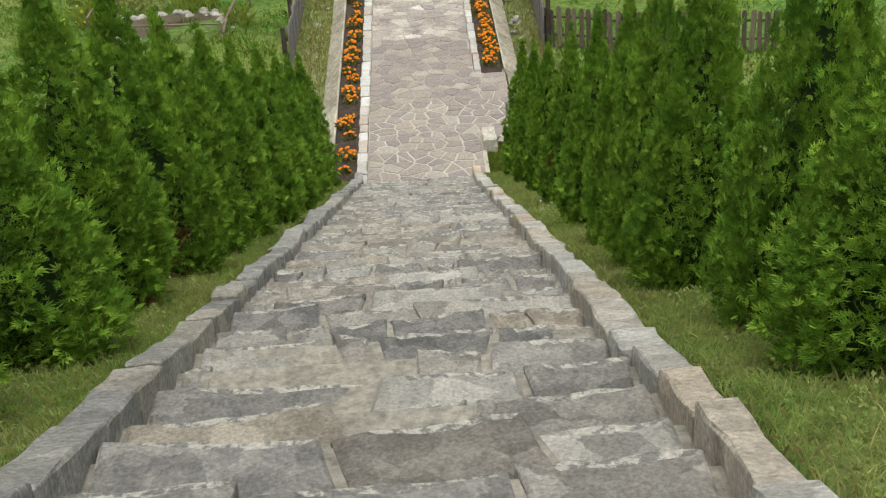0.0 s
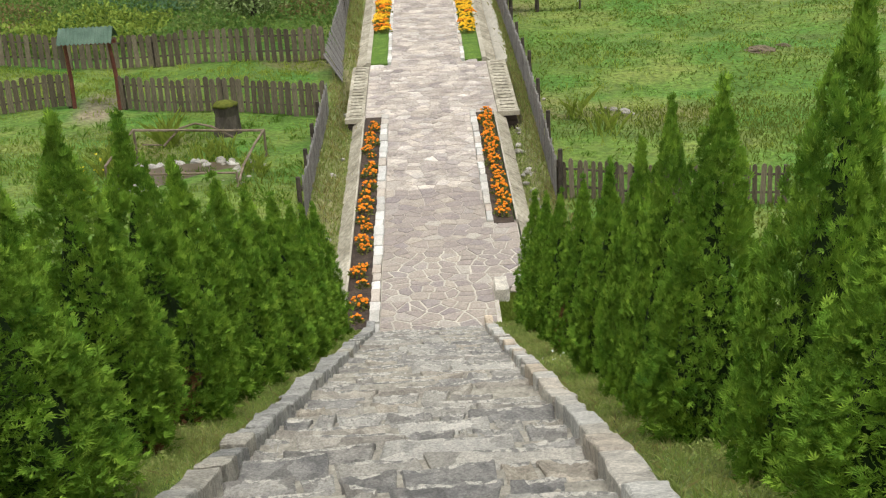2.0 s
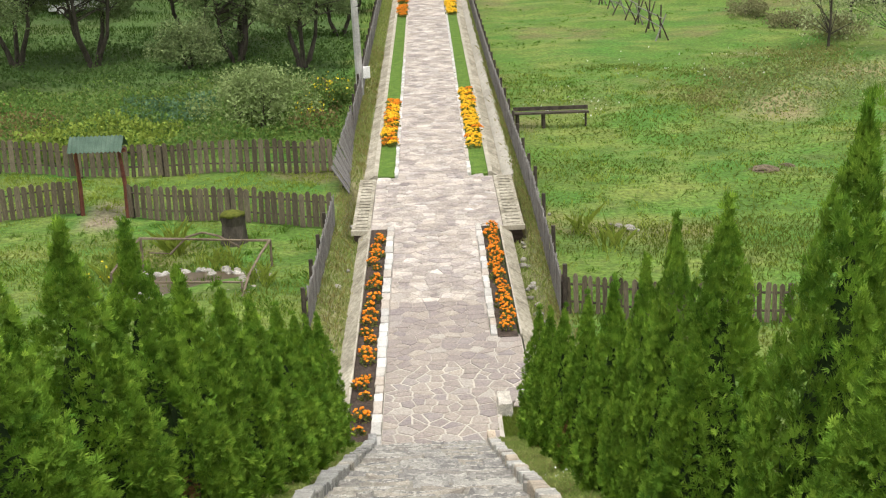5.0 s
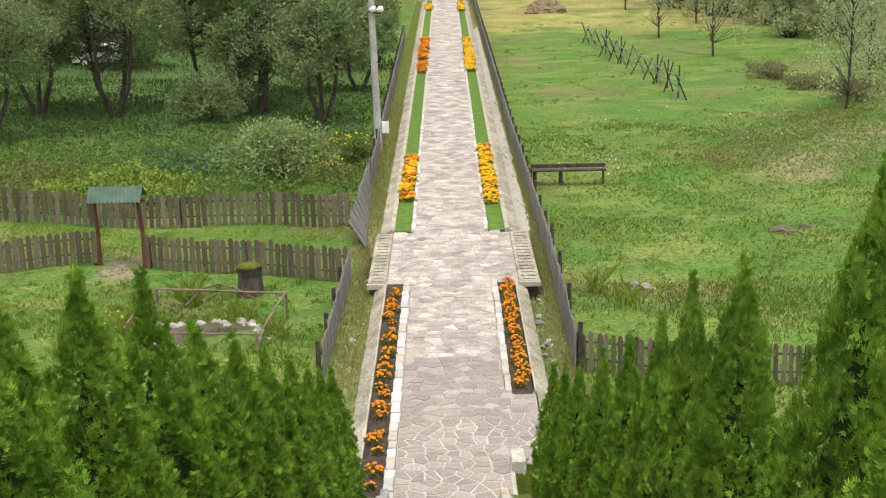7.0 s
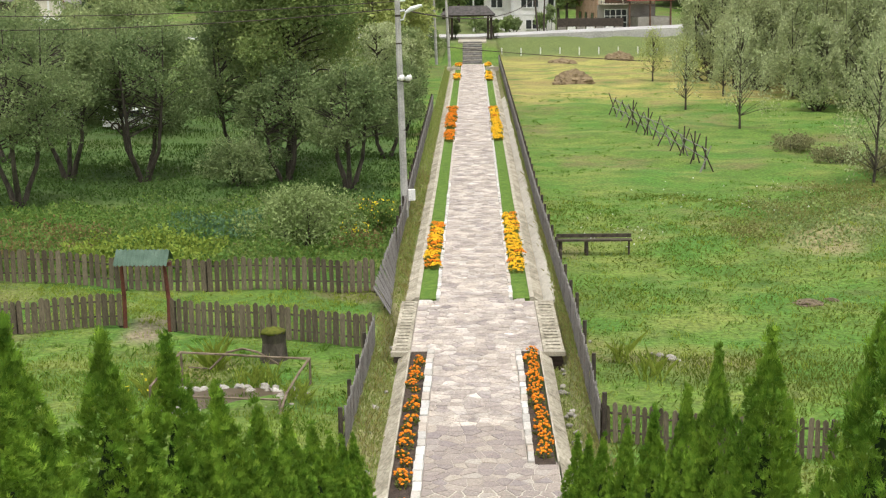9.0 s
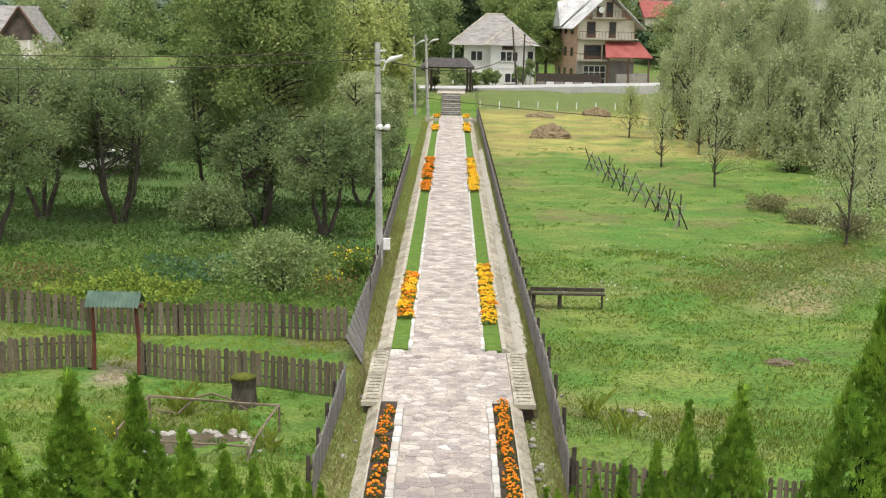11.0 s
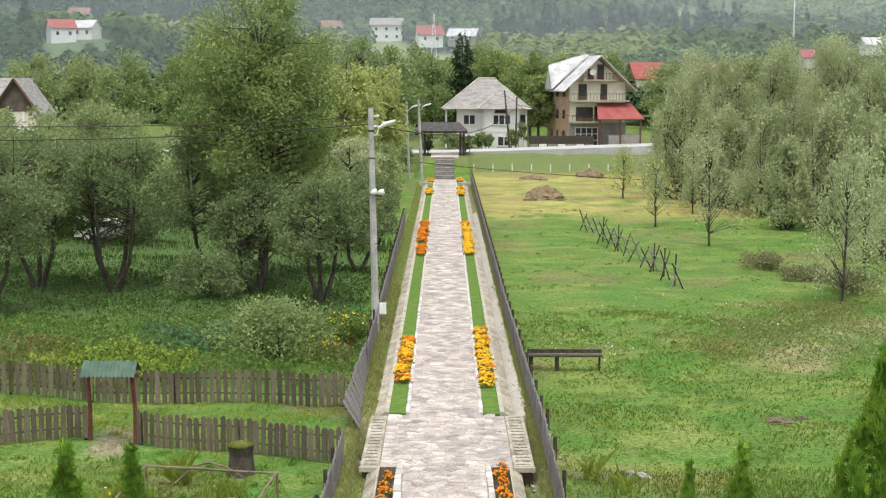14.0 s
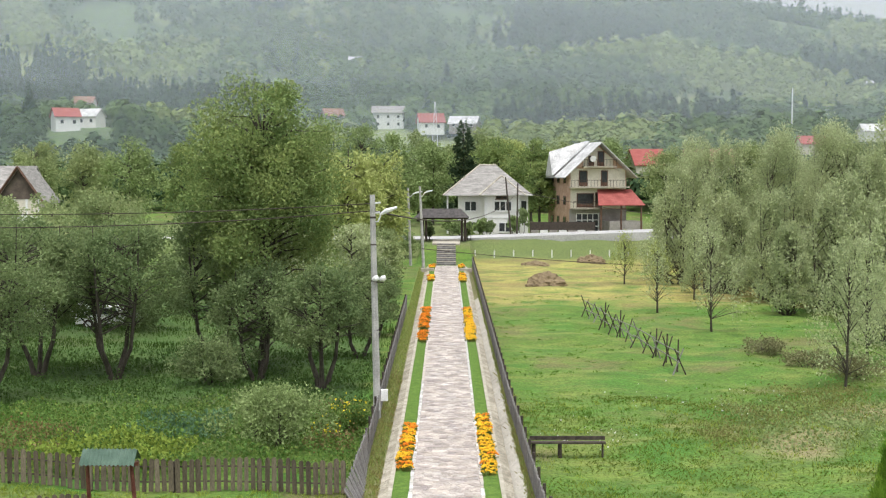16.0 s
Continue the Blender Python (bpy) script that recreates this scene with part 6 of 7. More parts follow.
tree("shrub", "dark leafy shrub with yellow flowers beside the fence", -4.0, 52.0, 1.5, 1.0, 0.2, WEED_LEAF, 1800, 0.13, 93, stems=3, clumps=16, trunk_r=0.03, category="shrub")

# ---- willows and saplings of the right side ----
rw = random.Random(77)
for k, (x, y, h, rad) in enumerate(((20.6, 121, 10.6, 3.0), (23.2, 126, 12.0, 3.4), (25.0, 119, 12.6, 3.8), (28.5, 117, 13.6, 4.0), (32.0, 112, 14.0, 4.4), (36.5, 110, 15.2, 4.8), (24.2, 138, 11.5, 3.6), (26.0, 140, 13.0, 4.0), (33.5, 134, 14.0, 4.4), (41.0, 118, 15.0, 4.6), (40.0, 138, 15.0, 4.6), (46.0, 128, 14.0, 4.6), (29.5, 101, 9.6, 3.0), (34.0, 98, 11.0, 3.4), (28.6, 92, 8.4, 2.6), (23.6, 112, 8.0, 2.4), (30.5, 86, 9.0, 3.0), (25.5, 106, 9.0, 2.8), (33.0, 106, 11.5, 3.6), (24.2, 96, 6.4, 1.9), (22.0, 113, 8.6, 2.6), (27.5, 98, 8.6, 2.8), (31.5, 93, 9.8, 3.0), (36.0, 100, 12.5, 3.8), (26.5, 80, 8.2, 2.6))):
    tree("willow", "grey-green bushy willow at the edge of the meadow", x, y, h, rad, 0.2, GREY_LEAF, 14000 if rad > 3 else 8500, 0.21, 200 + k, stems=3, clumps=84, trunk_r=0.10, spread=0.24, tall=True)
for k, (x, y, h, rad, n, m_) in enumerate(((16.1, 122.5, 4.6, 1.4, 1300, PALE_LEAF), (15.3, 98.0, 5.2, 1.2, 520, GREY_LEAF), (16.8, 85.6, 7.0, 2.0, 1500, GREY_LEAF), (27.0, 110, 6.5, 1.8, 1600, GREY_LEAF), (18.9, 63.8, 7.2, 2.4, 2600, GREY_LEAF), (21.4, 62.5, 7.6, 2.2, 3200, GREY_LEAF), (17.4, 112, 4.2, 1.3, 1000, PALE_LEAF), (19.8, 108, 6.0, 1.5, 1700, GREY_LEAF), (22.8, 73, 7.0, 2.2, 2600, GREY_LEAF))):
    tree("sapling", "thin young willow with sparse grey-green leaves", x, y, h, rad, 1.0, m_, int(n * 1.1), 0.15, 240 + k, stems=1, clumps=40, trunk_r=0.075, spread=0.34, tall=True)
for k, (x, y, h, rad) in enumerate(((20.5, 67.5, 1.6, 1.8), (19.0, 71.0, 1.4, 1.6), (17.8, 76.0, 1.2, 1.4), (23.0, 60.0, 1.8, 2.2))):
    tree("shrub", "low dry brushwood beside the meadow", x, y, h * 0.6, rad, 0.05, BRUSH_LEAF, 1900, 0.13, 260 + k, stems=3, clumps=18, trunk_r=0.03, category="shrub")
for k, (x, y, h, rad, m_) in enumerate(((-4.4, 210, 15, 4.5, HAZY_LEAF), (-2.1, 200, 13, 4.0, SHRUB_LEAF), (8.0, 215, 15, 4.6, BIG_LEAF), (10.7, 225, 15, 4.5, PALE_LEAF), (12.8, 205, 14, 4.2, BIG_LEAF), (6.0, 240, 15, 5, HAZY_LEAF), (13.0, 190, 10, 3.0, BIG_LEAF), (0.9, 235, 14, 4.5, HAZY_LEAF), (-7.2, 190, 14, 4.6, SHRUB_LEAF), (20.5, 235, 14, 5, HAZY_LEAF), (28.9, 240, 13, 5, SHRUB_LEAF), (36.5, 225, 13, 5, HAZY_LEAF), (52.8, 235, 14, 4.5, HAZY_LEAF), (-13.5, 215, 16, 5, SHRUB_LEAF), (-21.1, 220, 16, 5.5, HAZY_LEAF), (-28.0, 210, 15, 5, SHRUB_LEAF), (-44.4, 190, 13, 5, SHRUB_LEAF), (-53.4, 200, 13, 5, HAZY_LEAF), (-63.9, 210, 14, 5, HAZY_LEAF), (-39.3, 205, 13, 5, BIG_LEAF))):
    tree("tree", "broad-leaved tree behind the houses", x, y, h, rad, 1.0, m_, 6500, 0.40, 300 + k, clumps=44, trunk_r=0.25, spread=0.36)
sp_ = thing("spruce", "dark green spruce behind the white house", "conifer", "trees", at=(2.9, 232.0, 2.6))
rngs = np.random.default_rng(9)
tt = 1 - np.sqrt(rngs.uniform(0, 1, 4200))
aa = rngs.uniform(0, 6.28, 4200)
rr_ = 4.3 * (1 - tt) ** 0.8 * (0.75 + 0.25 * np.sin(tt * 60)) * rngs.uniform(0.5, 1.05, 4200)
v, f = leaves(np.stack([rr_ * np.cos(aa), rr_ * np.sin(aa), 1.0 + tt * 15.5], 1), np.stack([np.cos(aa), np.sin(aa), -0.25 + 0 * aa], 1) + 0.4 * rngs.normal(size=(4200, 3)), 0.8, rngs, wide=0.35)
part("trunk", Geo().tube([(0, 0, -0.5), (0, 0, 15.5)], [0.3, 0.05], 7), BARK, sp_)
part("crown", bulk("crown", v, f), leafmat("spruce_leaf", (0.045, 0.075, 0.038), (0.075, 0.11, 0.055)), sp_)
for k, (x, y, h, rad) in enumerate(((0.6, 169.0, 2.6, 1.3), (1.6, 168.0, 2.0, 1.0), (4.3, 169.0, 2.6, 0.9), (5.2, 168.6, 2.2, 0.8), (8.2, 168.5, 2.8, 0.7), (9.4, 169.5, 3.6, 1.1), (2.6, 157.4, 2.4, 0.5), (-2.0, 157.4, 2.4, 0.5), (-4.4, 151.0, 3.2, 1.5), (-6.8, 149.0, 4.0, 1.8))):
    tree("shrub", "green garden shrub beside the road", x, y, h, rad, 0.2, DARK_LEAF if k % 2 else SHRUB_LEAF, 900, 0.3, 340 + k, stems=2, clumps=14, trunk_r=0.04, category="shrub")

# ---- far woods on the hills ----
def scatter(v, f, c, nrm, size, rng):
    """Leafy flakes at the points c that face along nrm."""
    n = len(c)
    nrm = unit(nrm)
    a = unit(np.cross(nrm, rng.normal(size=(n, 3))))
    b = np.cross(nrm, a)
    s_ = size[:, None] * rng.uniform(0.6, 1.3, (n, 1))
    q = np.stack([c - a * s_, c - b * s_ * 0.8, c + a * s_, c + b * s_ * 0.8], 1).reshape(-1, 3)
    v.append(q)
    f.append(np.arange(n)[:, None] * 4 + np.array([[0, 1, 2, 3]]))


def woods(seed, y0, y1, per, m, rmin, rmax, mats):
    """Trees as heaps of flakes: round broad-leaved ones and narrow conifers, in stands of one tone, with clearings."""
    rng = np.random.default_rng(seed)
    n = int(0.40 * (y1 * y1 - y0 * y0) / per)
    y = np.sqrt(rng.uniform(y0 * y0, y1 * y1, n))
    x = rng.uniform(-0.40, 0.40, n) * y
    keep = np.sin(x / 31 + 2.0 * np.sin(y / 57)) + np.sin(y / 43 + 1.7 * np.sin(x / 38)) < rng.uniform(0.75, 1.7, n)
    for hx, yy, deep in ((-22.2, 520, 210), (-5.7, 480, 210), (6.3, 480, 210), (-113.0, 405, 75), (-109.5, 420, 60), (-119.0, 450, 4)):
        keep &= ~((np.abs(x / y * yy - hx) < 8) & (y > yy - deep) & (y < yy + 8))
    x, y = x[keep], y[keep]
    n = len(x)
    tone = np.sin(x / 47 + 1.9 * np.sin(y / 66 + 1)) + np.sin(y / 52 + 1.4 * np.sin(x / 29 + 2)) + rng.normal(size=n) * 0.32
    conif = (y > 450) & (np.sin(x / 36 + 1.2 * np.sin(y / 49)) + np.sin(y / 61 + x / 80) > rng.uniform(0.75, 1.25, n)) | (rng.random(n) < 0.006)
    kind = np.where(conif, 0, np.clip(((tone + 1.9) / 3.8 * 3).astype(int), 0, 2) + 1)
    s = rng.uniform(rmin, rmax, n)
    z = ground(x, y)
    for k, ma in enumerate(mats):
        i = np.repeat(np.where(kind == k)[0], m)
        if not len(i):
            continue
        u = unit(rng.normal(size=(len(i), 3)))
        u[:, 2] = np.abs(u[:, 2]) * 1.1 - 0.25
        if k == 0:
            t = rng.uniform(0, 1, len(i)) ** 1.4
            r = s[i] * 0.85 * (1 - t) * rng.uniform(0.6, 1.1, len(i))
            c = np.stack([x[i] + u[:, 0] * r, y[i] + u[:, 1] * r, z[i] + s[i] * (0.2 + 2.9 * t)], 1)
            nr = np.stack([u[:, 0], u[:, 1], 0.5 + 0 * t], 1) + 0.35 * rng.normal(size=(len(i), 3))
            size = s[i] * 0.36 * (1.15 - 0.7 * t)
        else:
            lob = 1 + 0.22 * np.sin(5 * u[:, 0] + 3 * s[i]) * np.sin(4 * u[:, 1] + 7 * s[i])
            c = np.stack([x[i], y[i], z[i] + s[i] * 0.95], 1) + u * (s[i] * 0.95 * lob * rng.uniform(0.72, 1.05, len(i)))[:, None] * np.array([0.85, 0.85, 1.15])
            nr = u + np.array([0, 0, 0.25]) + 0.22 * rng.normal(size=(len(i), 3))
            size = s[i] * (0.20 if m > 80 else 0.27)
        v, f = [], []
        scatter(v, f, c, nr, size, rng)
        tagged(part("woods", bulk("woods", v[0], f[0]), ma), ("dark spruces in the woods on the hillside", "deep green broad-leaved woods on the hillside", "mixed green woods on the hillside", "pale green trees and orchards on the hillside")[k], "woods", kind="stuff")


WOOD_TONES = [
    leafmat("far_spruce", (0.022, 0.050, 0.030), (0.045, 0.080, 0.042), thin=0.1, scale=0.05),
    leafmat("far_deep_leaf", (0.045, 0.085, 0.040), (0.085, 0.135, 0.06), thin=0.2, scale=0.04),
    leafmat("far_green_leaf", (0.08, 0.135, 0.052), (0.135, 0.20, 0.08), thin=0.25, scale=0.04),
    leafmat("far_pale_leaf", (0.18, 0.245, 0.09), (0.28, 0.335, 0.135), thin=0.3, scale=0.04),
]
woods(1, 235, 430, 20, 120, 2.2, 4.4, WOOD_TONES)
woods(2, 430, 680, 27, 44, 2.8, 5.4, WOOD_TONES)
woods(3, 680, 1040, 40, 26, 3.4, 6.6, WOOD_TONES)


# ---- mist over the hills: haze imitated by pale translucent upright sheets ----
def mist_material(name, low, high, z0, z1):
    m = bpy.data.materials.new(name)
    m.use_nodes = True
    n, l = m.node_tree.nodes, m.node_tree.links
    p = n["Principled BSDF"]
    # the haze is put into this pale blue-grey and the alpha below
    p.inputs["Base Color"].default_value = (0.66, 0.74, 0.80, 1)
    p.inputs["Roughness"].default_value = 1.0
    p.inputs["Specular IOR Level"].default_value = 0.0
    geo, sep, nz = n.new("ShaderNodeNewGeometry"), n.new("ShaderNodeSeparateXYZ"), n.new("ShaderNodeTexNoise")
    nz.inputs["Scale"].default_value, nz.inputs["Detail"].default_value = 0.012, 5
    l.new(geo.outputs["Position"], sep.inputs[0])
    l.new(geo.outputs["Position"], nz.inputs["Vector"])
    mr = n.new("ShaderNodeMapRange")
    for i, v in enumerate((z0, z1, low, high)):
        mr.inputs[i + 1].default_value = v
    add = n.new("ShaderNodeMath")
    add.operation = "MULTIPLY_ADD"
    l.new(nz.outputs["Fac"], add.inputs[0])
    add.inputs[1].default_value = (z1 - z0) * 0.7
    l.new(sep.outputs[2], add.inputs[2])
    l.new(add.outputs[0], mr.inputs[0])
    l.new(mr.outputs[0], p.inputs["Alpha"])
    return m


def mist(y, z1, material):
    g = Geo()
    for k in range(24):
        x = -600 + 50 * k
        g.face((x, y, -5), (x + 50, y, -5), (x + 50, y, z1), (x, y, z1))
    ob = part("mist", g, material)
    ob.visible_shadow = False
    tagged(ob, "translucent pale sheet imitating mist and haze over the hills", "mist", kind="structure")


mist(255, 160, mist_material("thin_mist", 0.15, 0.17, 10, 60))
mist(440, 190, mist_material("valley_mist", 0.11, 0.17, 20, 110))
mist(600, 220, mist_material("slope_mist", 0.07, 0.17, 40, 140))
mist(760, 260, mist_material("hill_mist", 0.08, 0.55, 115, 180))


# ---- grass, weeds ----
def sward(name, label, x0, x1, y0, y1, n, h, w, material, seed, lean=0.6, keep=None):
    rng = np.random.default_rng(seed)
    x, y = rng.uniform(x0, x1, n), rng.uniform(y0, y1, n)
    if keep is not None:
        k = keep(x, y, rng)
        x, y = x[k], y[k]
    v, f = blades(x, y, ground(x, y) - 0.01, h, rng, w, lean)
    tagged(part(name, bulk(name, v, f), material), label, "grass", kind="stuff")


GR = "uneven green grass with dry blades"
sward("grass", GR, SX - HALF - 1.0, SX - HALF - 0.20, 1.5, 12, 24000, 0.040, 0.003, BANK_BLADE, 1, 1.1)
sward("grass", GR, SX - HALF - 1.0, SX - HALF - 0.20, 12, 23, 11000, 0.05, 0.004, BANK_BLADE, 2, 1.1)
sward("grass", GR, SX + HALF + 0.19, SX + HALF + 1.0, 1.5, 12, 24000, 0.040, 0.003, BANK_BLADE, 3, 1.1)
sward("grass", GR, SX + HALF + 0.19, SX + HALF + 1.0, 12, 23, 11000, 0.05, 0.004, BANK_BLADE, 4, 1.1)
sward("grass", GR, SX + HALF + 1.0, SX + HALF + 2.6, 1.5, 10, 9000, 0.07, 0.005, BANK_BLADE, 26, 1.0)
DRY_BLADE = leafmat("dry_blade", (0.30, 0.27, 0.11), (0.45, 0.40, 0.19), (0.38, 0.36, 0.12))
sward("dry_grass", "thin dry straw in the bank", SX - HALF - 0.75, SX - HALF - 0.17, 1.5, 16, 1200, 0.06, 0.002, DRY_BLADE, 21, 1.3)
sward("dry_grass", "thin dry straw in the bank", SX + HALF + 0.16, SX + HALF + 0.85, 1.5, 16, 1400, 0.06, 0.002, DRY_BLADE, 22, 1.3)
weeds_near = (("bank_weeds", SX + HALF + 0.35, SX + HALF + 0.95, 23), ("bank_weeds", SX - HALF - 0.9, SX - HALF - 0.3, 24))
for nm, xa, xb, sd in weeds_near:
    rb = np.random.default_rng(sd)
    cx_, cy_ = rb.uniform(xa, xb, 60), rb.uniform(2.5, 15, 60)
    pk = rb.integers(0, 60, 1600)
    px_, py_ = cx_[pk] + rb.normal(size=1600) * 0.05, cy_[pk] + rb.normal(size=1600) * 0.06
    v, f = leaves(np.stack([px_, py_, ground(px_, py_) + rb.uniform(0.0, 0.07, 1600)], 1), rb.normal(size=(1600, 3)) + np.array([0, 0, 0.6]), 0.026, rb, wide=0.6)
    tagged(part(nm, bulk(nm, v, f), BANK_BLADE), "low green weeds in the bank beside the stairs", "weeds", kind="stuff")
sward("grass", GR, 1.08, 1.78, 22.2, 23.9, 2600, 0.12, 0.006, GRASS_BLADE, 25)
patchy = lambda x, y, rng: np.sin(x * 0.8 + 1.9 * np.sin(y * 0.42)) + np.sin(y * 0.9 + x * 0.35) + np.sin(x * 2.3 - y * 1.7) * 0.6 > rng.uniform(-1.8, 1.2, len(x))
sward("grass", GR, -14, -3.0, 23, 36, 26000, 0.11, 0.010, GRASS_BLADE, 5, 0.9, keep=lambda x, y, rng: patchy(x, y, rng) & (np.abs((x + 6.0) / 1.75) ** 3 + np.abs((y - 31.6) / 1.25) ** 3 > 1))
sward("grass", GR, 3.0, 14, 22, 36, 26000, 0.11, 0.011, FIELD_BLADE, 6, 0.9, keep=patchy)
sward("grass", GR, 2.9, 20, 36, 62, 24000, 0.09, 0.014, FIELD_BLADE, 7, 1.5, keep=patchy)
sward("grass", GR, -20, -3.2, 36, 44, 14000, 0.08, 0.011, GRASS_BLADE, 9, 1.0, keep=patchy)
sward("grass", GR, -28, -3.2, 58, 100, 26000, 0.20, 0.022, SHADED_BLADE, 10, keep=patchy)
for sx in (-1, 1):
    a, b = sorted((sx * 2.10, sx * 2.85))
    sward("grass", "rough grass in the drain ditch", a, b, 23, 36, 3600, 0.11, 0.008, BANK_BLADE, 30 + sx)
    a, b = sorted((sx * (2.30 if sx < 0 else 2.58), sx * 2.85))
    sward("grass", "rough grass in the drain ditch", a, b, 36, 60, 4000, 0.12, 0.009, BANK_BLADE, 11 + sx)
    sward("grass", "rough grass in the drain ditch", a, b, 60, 140, 6000, 0.16, 0.016, BANK_BLADE, 14 + sx)


def weeds(name, label, x0, x1, y0, y1, n, h, size, material, seed):
    rng = np.random.default_rng(seed)
    x, y = rng.uniform(x0, x1, n), rng.uniform(y0, y1, n)
    hh = h * (0.55 + 0.45 * np.sin(x * 1.3 + 2 * np.sin(y * 0.7)) * np.sin(y * 1.1 + x * 0.4)) * rng.uniform(0.15, 1.15, n)
    v, f = leaves(np.stack([x, y, ground(x, y) + np.maximum(hh, 0.02)], 1), rng.normal(size=(n, 3)) + np.array([0, 0, 0.5]), size, rng, wide=0.75)
    tagged(part(name, bulk(name, v, f), material), label, "weeds", kind="stuff")


weeds("garden_weeds", "dense tangle of garden weeds and vines", -22, -3.1, 44.8, 58, 24000, 0.85, 0.13, WEED_LEAF, 1)
BEAN_LEAF = leafmat("bean_leaf", (0.19, 0.29, 0.05), (0.31, 0.37, 0.075), (0.25, 0.33, 0.06), scale=0.6)
DRY_LEAF = leafmat("withered_leaf", (0.16, 0.15, 0.06), (0.25, 0.20, 0.09), (0.12, 0.15, 0.05), (0.28, 0.17, 0.085), scale=0.6)
KALE_LEAF = leafmat("cabbage_leaf", (0.10, 0.20, 0.10), (0.17, 0.28, 0.15), scale=1.0)
for nm, lab, xa, xb, ya, yb, n_, hh, sz, ma, sd in (
    ("bean_plants", "bright yellow-green bean plants in the kitchen garden", -14.5, -9.2, 45.6, 50.0, 4200, 0.95, 0.16, BEAN_LEAF, 41),
    ("withered_plants", "withered brown-green stalks in the kitchen garden", -21.0, -14.0, 46.5, 52.5, 4200, 1.0, 0.11, DRY_LEAF, 42),
    ("cabbages", "blue-green cabbage leaves in the kitchen garden", -12.5, -8.8, 52.0, 55.5, 1500, 0.45, 0.22, KALE_LEAF, 43),
    ("withered_plants", "withered brown-green stalks beside the fence", -5.2, -3.4, 48.0, 55.0, 1500, 0.9, 0.10, DRY_LEAF, 44)):
    weeds(nm, lab, xa, xb, ya, yb, n_, hh, sz, ma, sd)
weeds("garden_weeds", "rank undergrowth below the trees", -26, -3.6, 58, 76, 9000, 0.55, 0.15, SHADED_LEAF, 2)
weeds("meadow_weeds", "low broad-leaved weeds in the meadow", 12.0, 21, 50, 60, 3500, 0.30, 0.13, SHRUB_LEAF, 3)
rng_f = np.random.default_rng(5)
YELLOW = leafmat("yellow_petal", (0.70, 0.55, 0.03), (0.80, 0.68, 0.06))
for cx, cy, rr, n, z in ((-3.85, 52.0, 0.85, 70, 1.1), (-4.6, 50.6, 0.7, 50, 0.6), (-8.3, 30.6, 0.4, 8, 0.3), (-8.0, 31.6, 0.3, 6, 0.3)):
    p = np.stack([cx + rng_f.normal(size=n) * rr * 0.5, cy + rng_f.normal(size=n) * 0.4, z + rng_f.normal(size=n) * 0.28], 1)
    v, f = leaves(p, rng_f.normal(size=(n, 3)), 0.11, rng_f, wide=0.9)
    tagged(part("yellow_flowers", bulk("yellow_flowers", v, f), YELLOW), "scattered yellow garden flowers", "flowers", kind="stuff")
WHITE_PETAL = leafmat("white_petal", (0.7, 0.7, 0.66), (0.8, 0.8, 0.76))
for cx, cy, rr, n in ((-1.62, 3.45, 0.05, 26), (1.35, 11.8, 0.25, 26), (-1.75, 13.5, 0.2, 14), (5.2, 52.0, 1.5, 40), (12.0, 60.0, 2.5, 60)):
    x, y = cx + rng_f.normal(size=n) * rr, cy + rng_f.normal(size=n) * rr
    v, f = leaves(np.stack([x, y, ground(x, y) + rng_f.uniform(0.06, 0.14, n)], 1), rng_f.normal(size=(n, 3)) + np.array([0, 0, 1]), 0.025 if cy < 20 else 0.08, rng_f, wide=0.9)
    tagged(part("white_flowers", bulk("white_flowers", v, f), WHITE_PETAL), "small white wild flowers in the grass", "flowers", kind="stuff")


def tussocks(name, label, x0, x1, y0, y1, n, per, h, w, material, seed, keep=None):
    """Knee-high tufts of rank grass scattered over the meadow."""
    rng = np.random.default_rng(seed)
    cx, cy = rng.uniform(x0, x1, n), rng.uniform(y0, y1, n)
    if keep is not None:
        k = keep(cx, cy, rng)
        cx, cy = cx[k], cy[k]
    r = rng.uniform(0.10, 0.38, len(cx))
    i = np.repeat(np.arange(len(cx)), per)
    a, q = rng.uniform(0, 6.28, len(i)), np.sqrt(rng.uniform(0, 1, len(i)))
    x, y = cx[i] + r[i] * q * np.cos(a), cy[i] + r[i] * q * np.sin(a)
    v, f = blades(x, y, ground(x, y) - 0.01, h * (0.5 + 1.6 * r[i]) * (1.1 - 0.5 * q), rng, w, 0.9)
    tagged(part(name, bulk(name, v, f), material), label, "grass", kind="stuff")


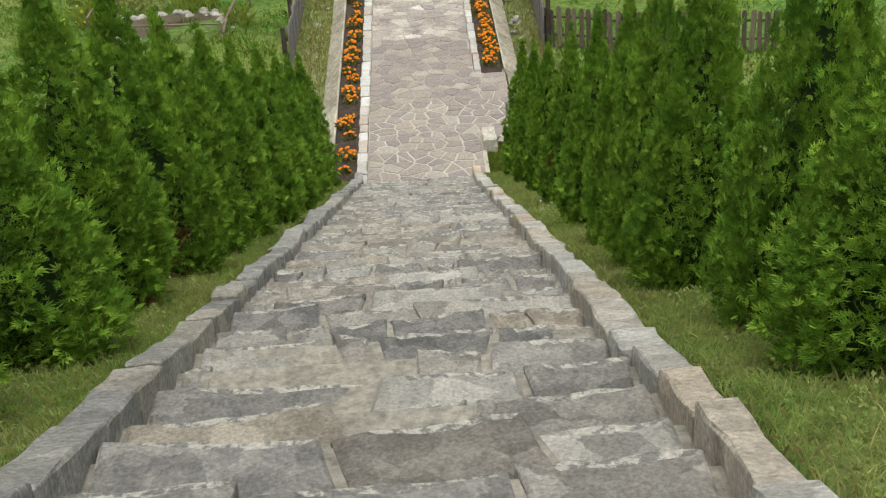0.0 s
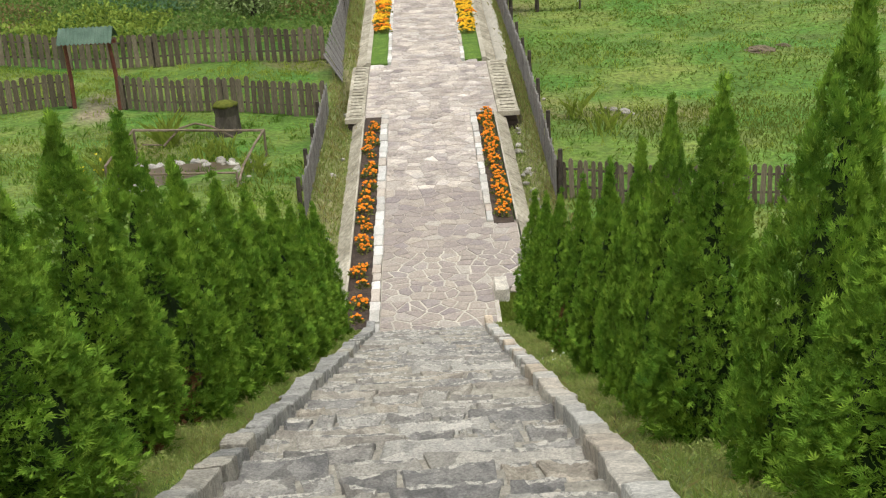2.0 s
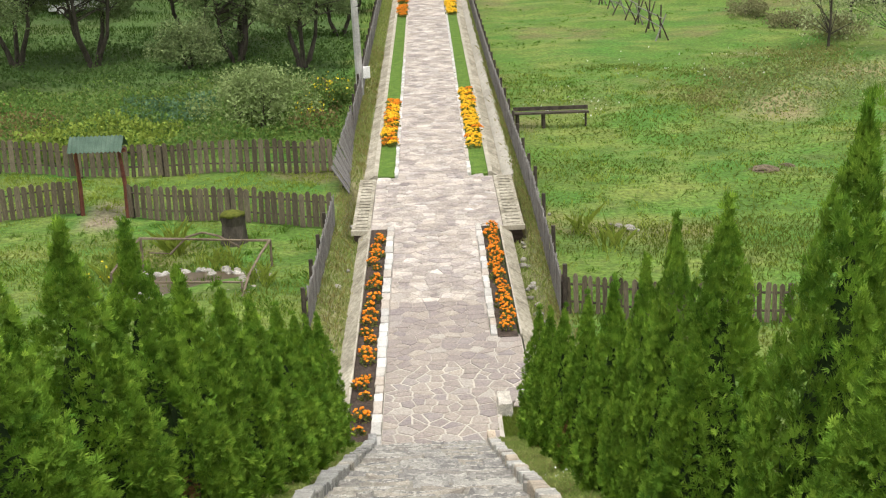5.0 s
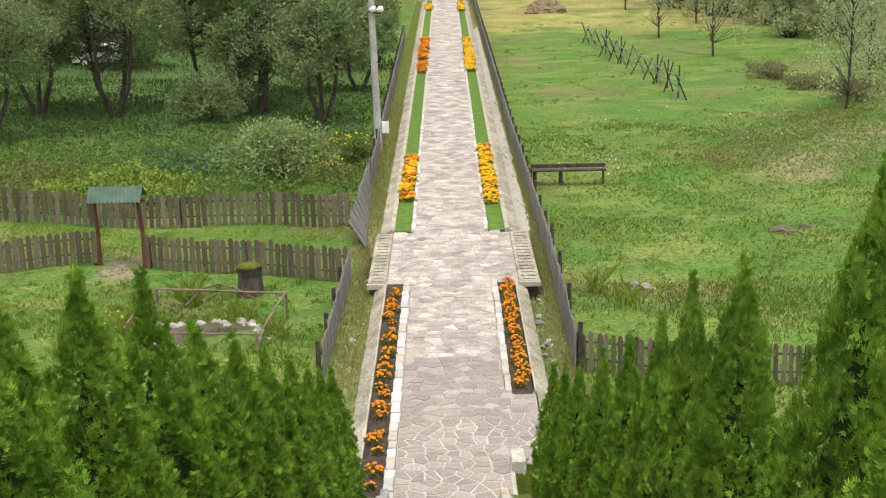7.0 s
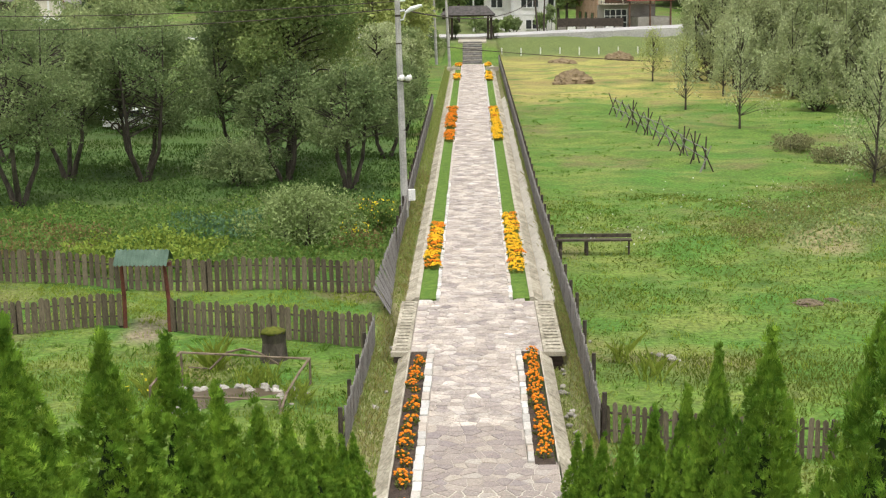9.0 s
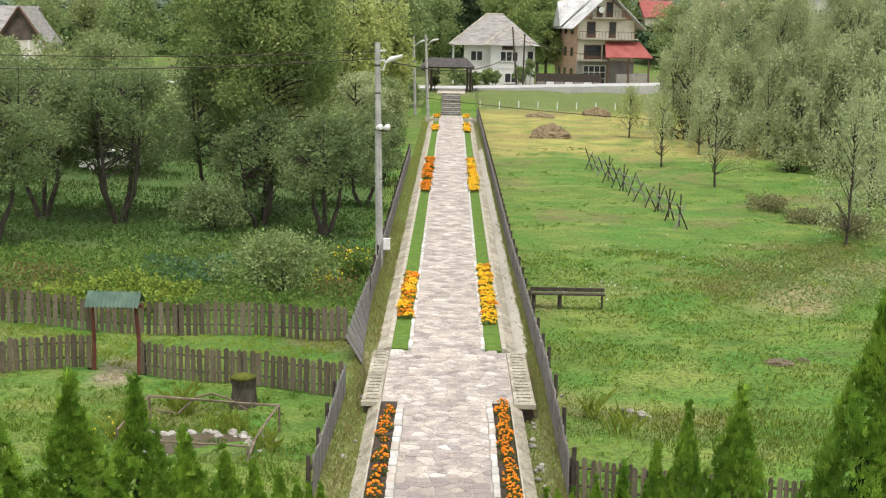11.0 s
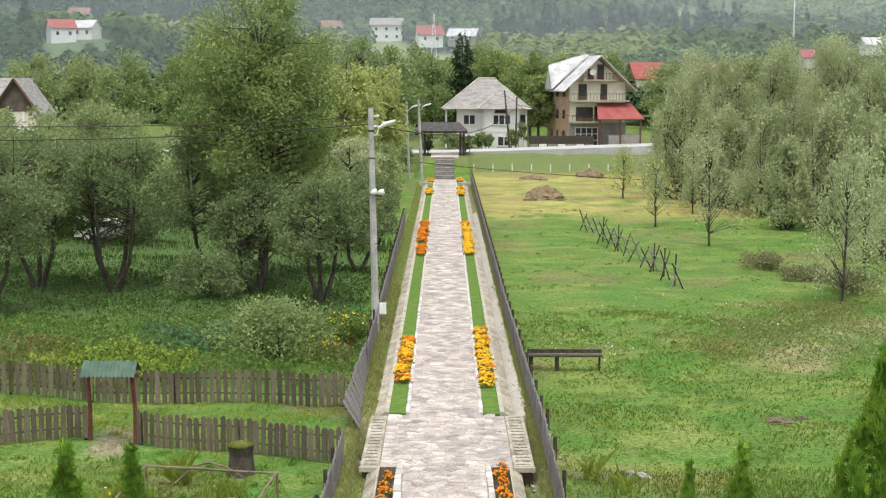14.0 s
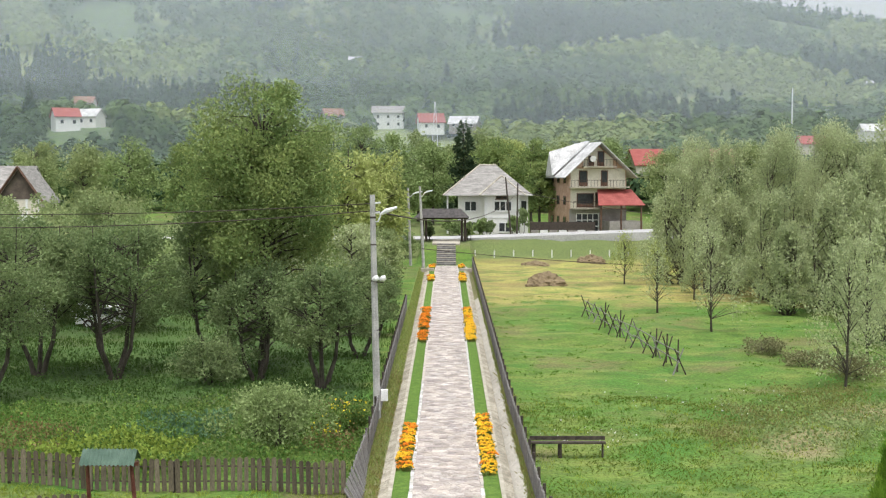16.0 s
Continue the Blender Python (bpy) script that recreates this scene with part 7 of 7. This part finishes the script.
LUSH_BLADE = leafmat("lush_blade", (0.11, 0.215, 0.028), (0.165, 0.28, 0.040), (0.135, 0.245, 0.034), thin=0.5, scale=0.5)
swathe = lambda x, y, rng: np.sin(x * 0.33 + 1.4 * np.sin(y * 0.21)) + np.sin(y * 0.37 - x * 0.15) > rng.uniform(-1.6, 1.4, len(x))
tussocks("tussocks", "rank dark green tufts in the meadow", 3.1, 20, 29, 64, 1200, 20, 0.11, 0.009, LUSH_BLADE, 61, swathe)
tussocks("tussocks", "pale yellow-green tufts in the meadow", 3.1, 20, 29, 60, 420, 14, 0.20, 0.008, TALL_BLADE, 62)
tussocks("tussocks", "rank dark green tufts in the meadow", 3.1, 26, 64, 110, 600, 14, 0.12, 0.014, LUSH_BLADE, 63, swathe)
tussocks("tussocks", "rank green tufts under the garden fence", -16, -3.2, 28, 37.6, 260, 20, 0.17, 0.009, LUSH_BLADE, 64)
tussocks("tussocks", "yellowing tufts between the garden fences", -19, -3.4, 38.8, 43.4, 240, 20, 0.15, 0.010, TALL_BLADE, 65)
for sx in (-1, 1):
    tussocks("tussocks", "straw-coloured tufts on the side of the drain", *sorted((sx * (2.2 if sx < 0 else 2.6), sx * 2.9)), 23.5, 70, 260, 16, 0.22, 0.007, DRY_BLADE, 66 + sx)
SCRUB_LEAF = leafmat("scrub_leaf", (0.17, 0.22, 0.06), (0.26, 0.27, 0.09), (0.28, 0.21, 0.10), (0.20, 0.25, 0.075), scale=0.5)
rsc = np.random.default_rng(71)
n_ = 4200
qx = rsc.uniform(9.8, 19.5, n_)
qy = 40.2 + 1.2 * qx + rsc.normal(size=n_) * 2.0 + 0.6 * np.sin(qx * 1.7)
qh = (0.25 + 0.75 * np.maximum(0, np.sin(qx * 1.1 + 0.7 * qy) * np.sin(qx * 0.5 + 1))) * rsc.uniform(0.05, 1.0, n_)
v, f = leaves(np.stack([qx, qy, ground(qx, qy) + qh], 1), rsc.normal(size=(n_, 3)) + np.array([0, 0, 0.7]), 0.12, rsc, wide=0.5)
tagged(part("meadow_scrub", bulk("meadow_scrub", v, f), SCRUB_LEAF), "low brownish scrub along the wet hollow in the meadow", "scrub", kind="stuff")
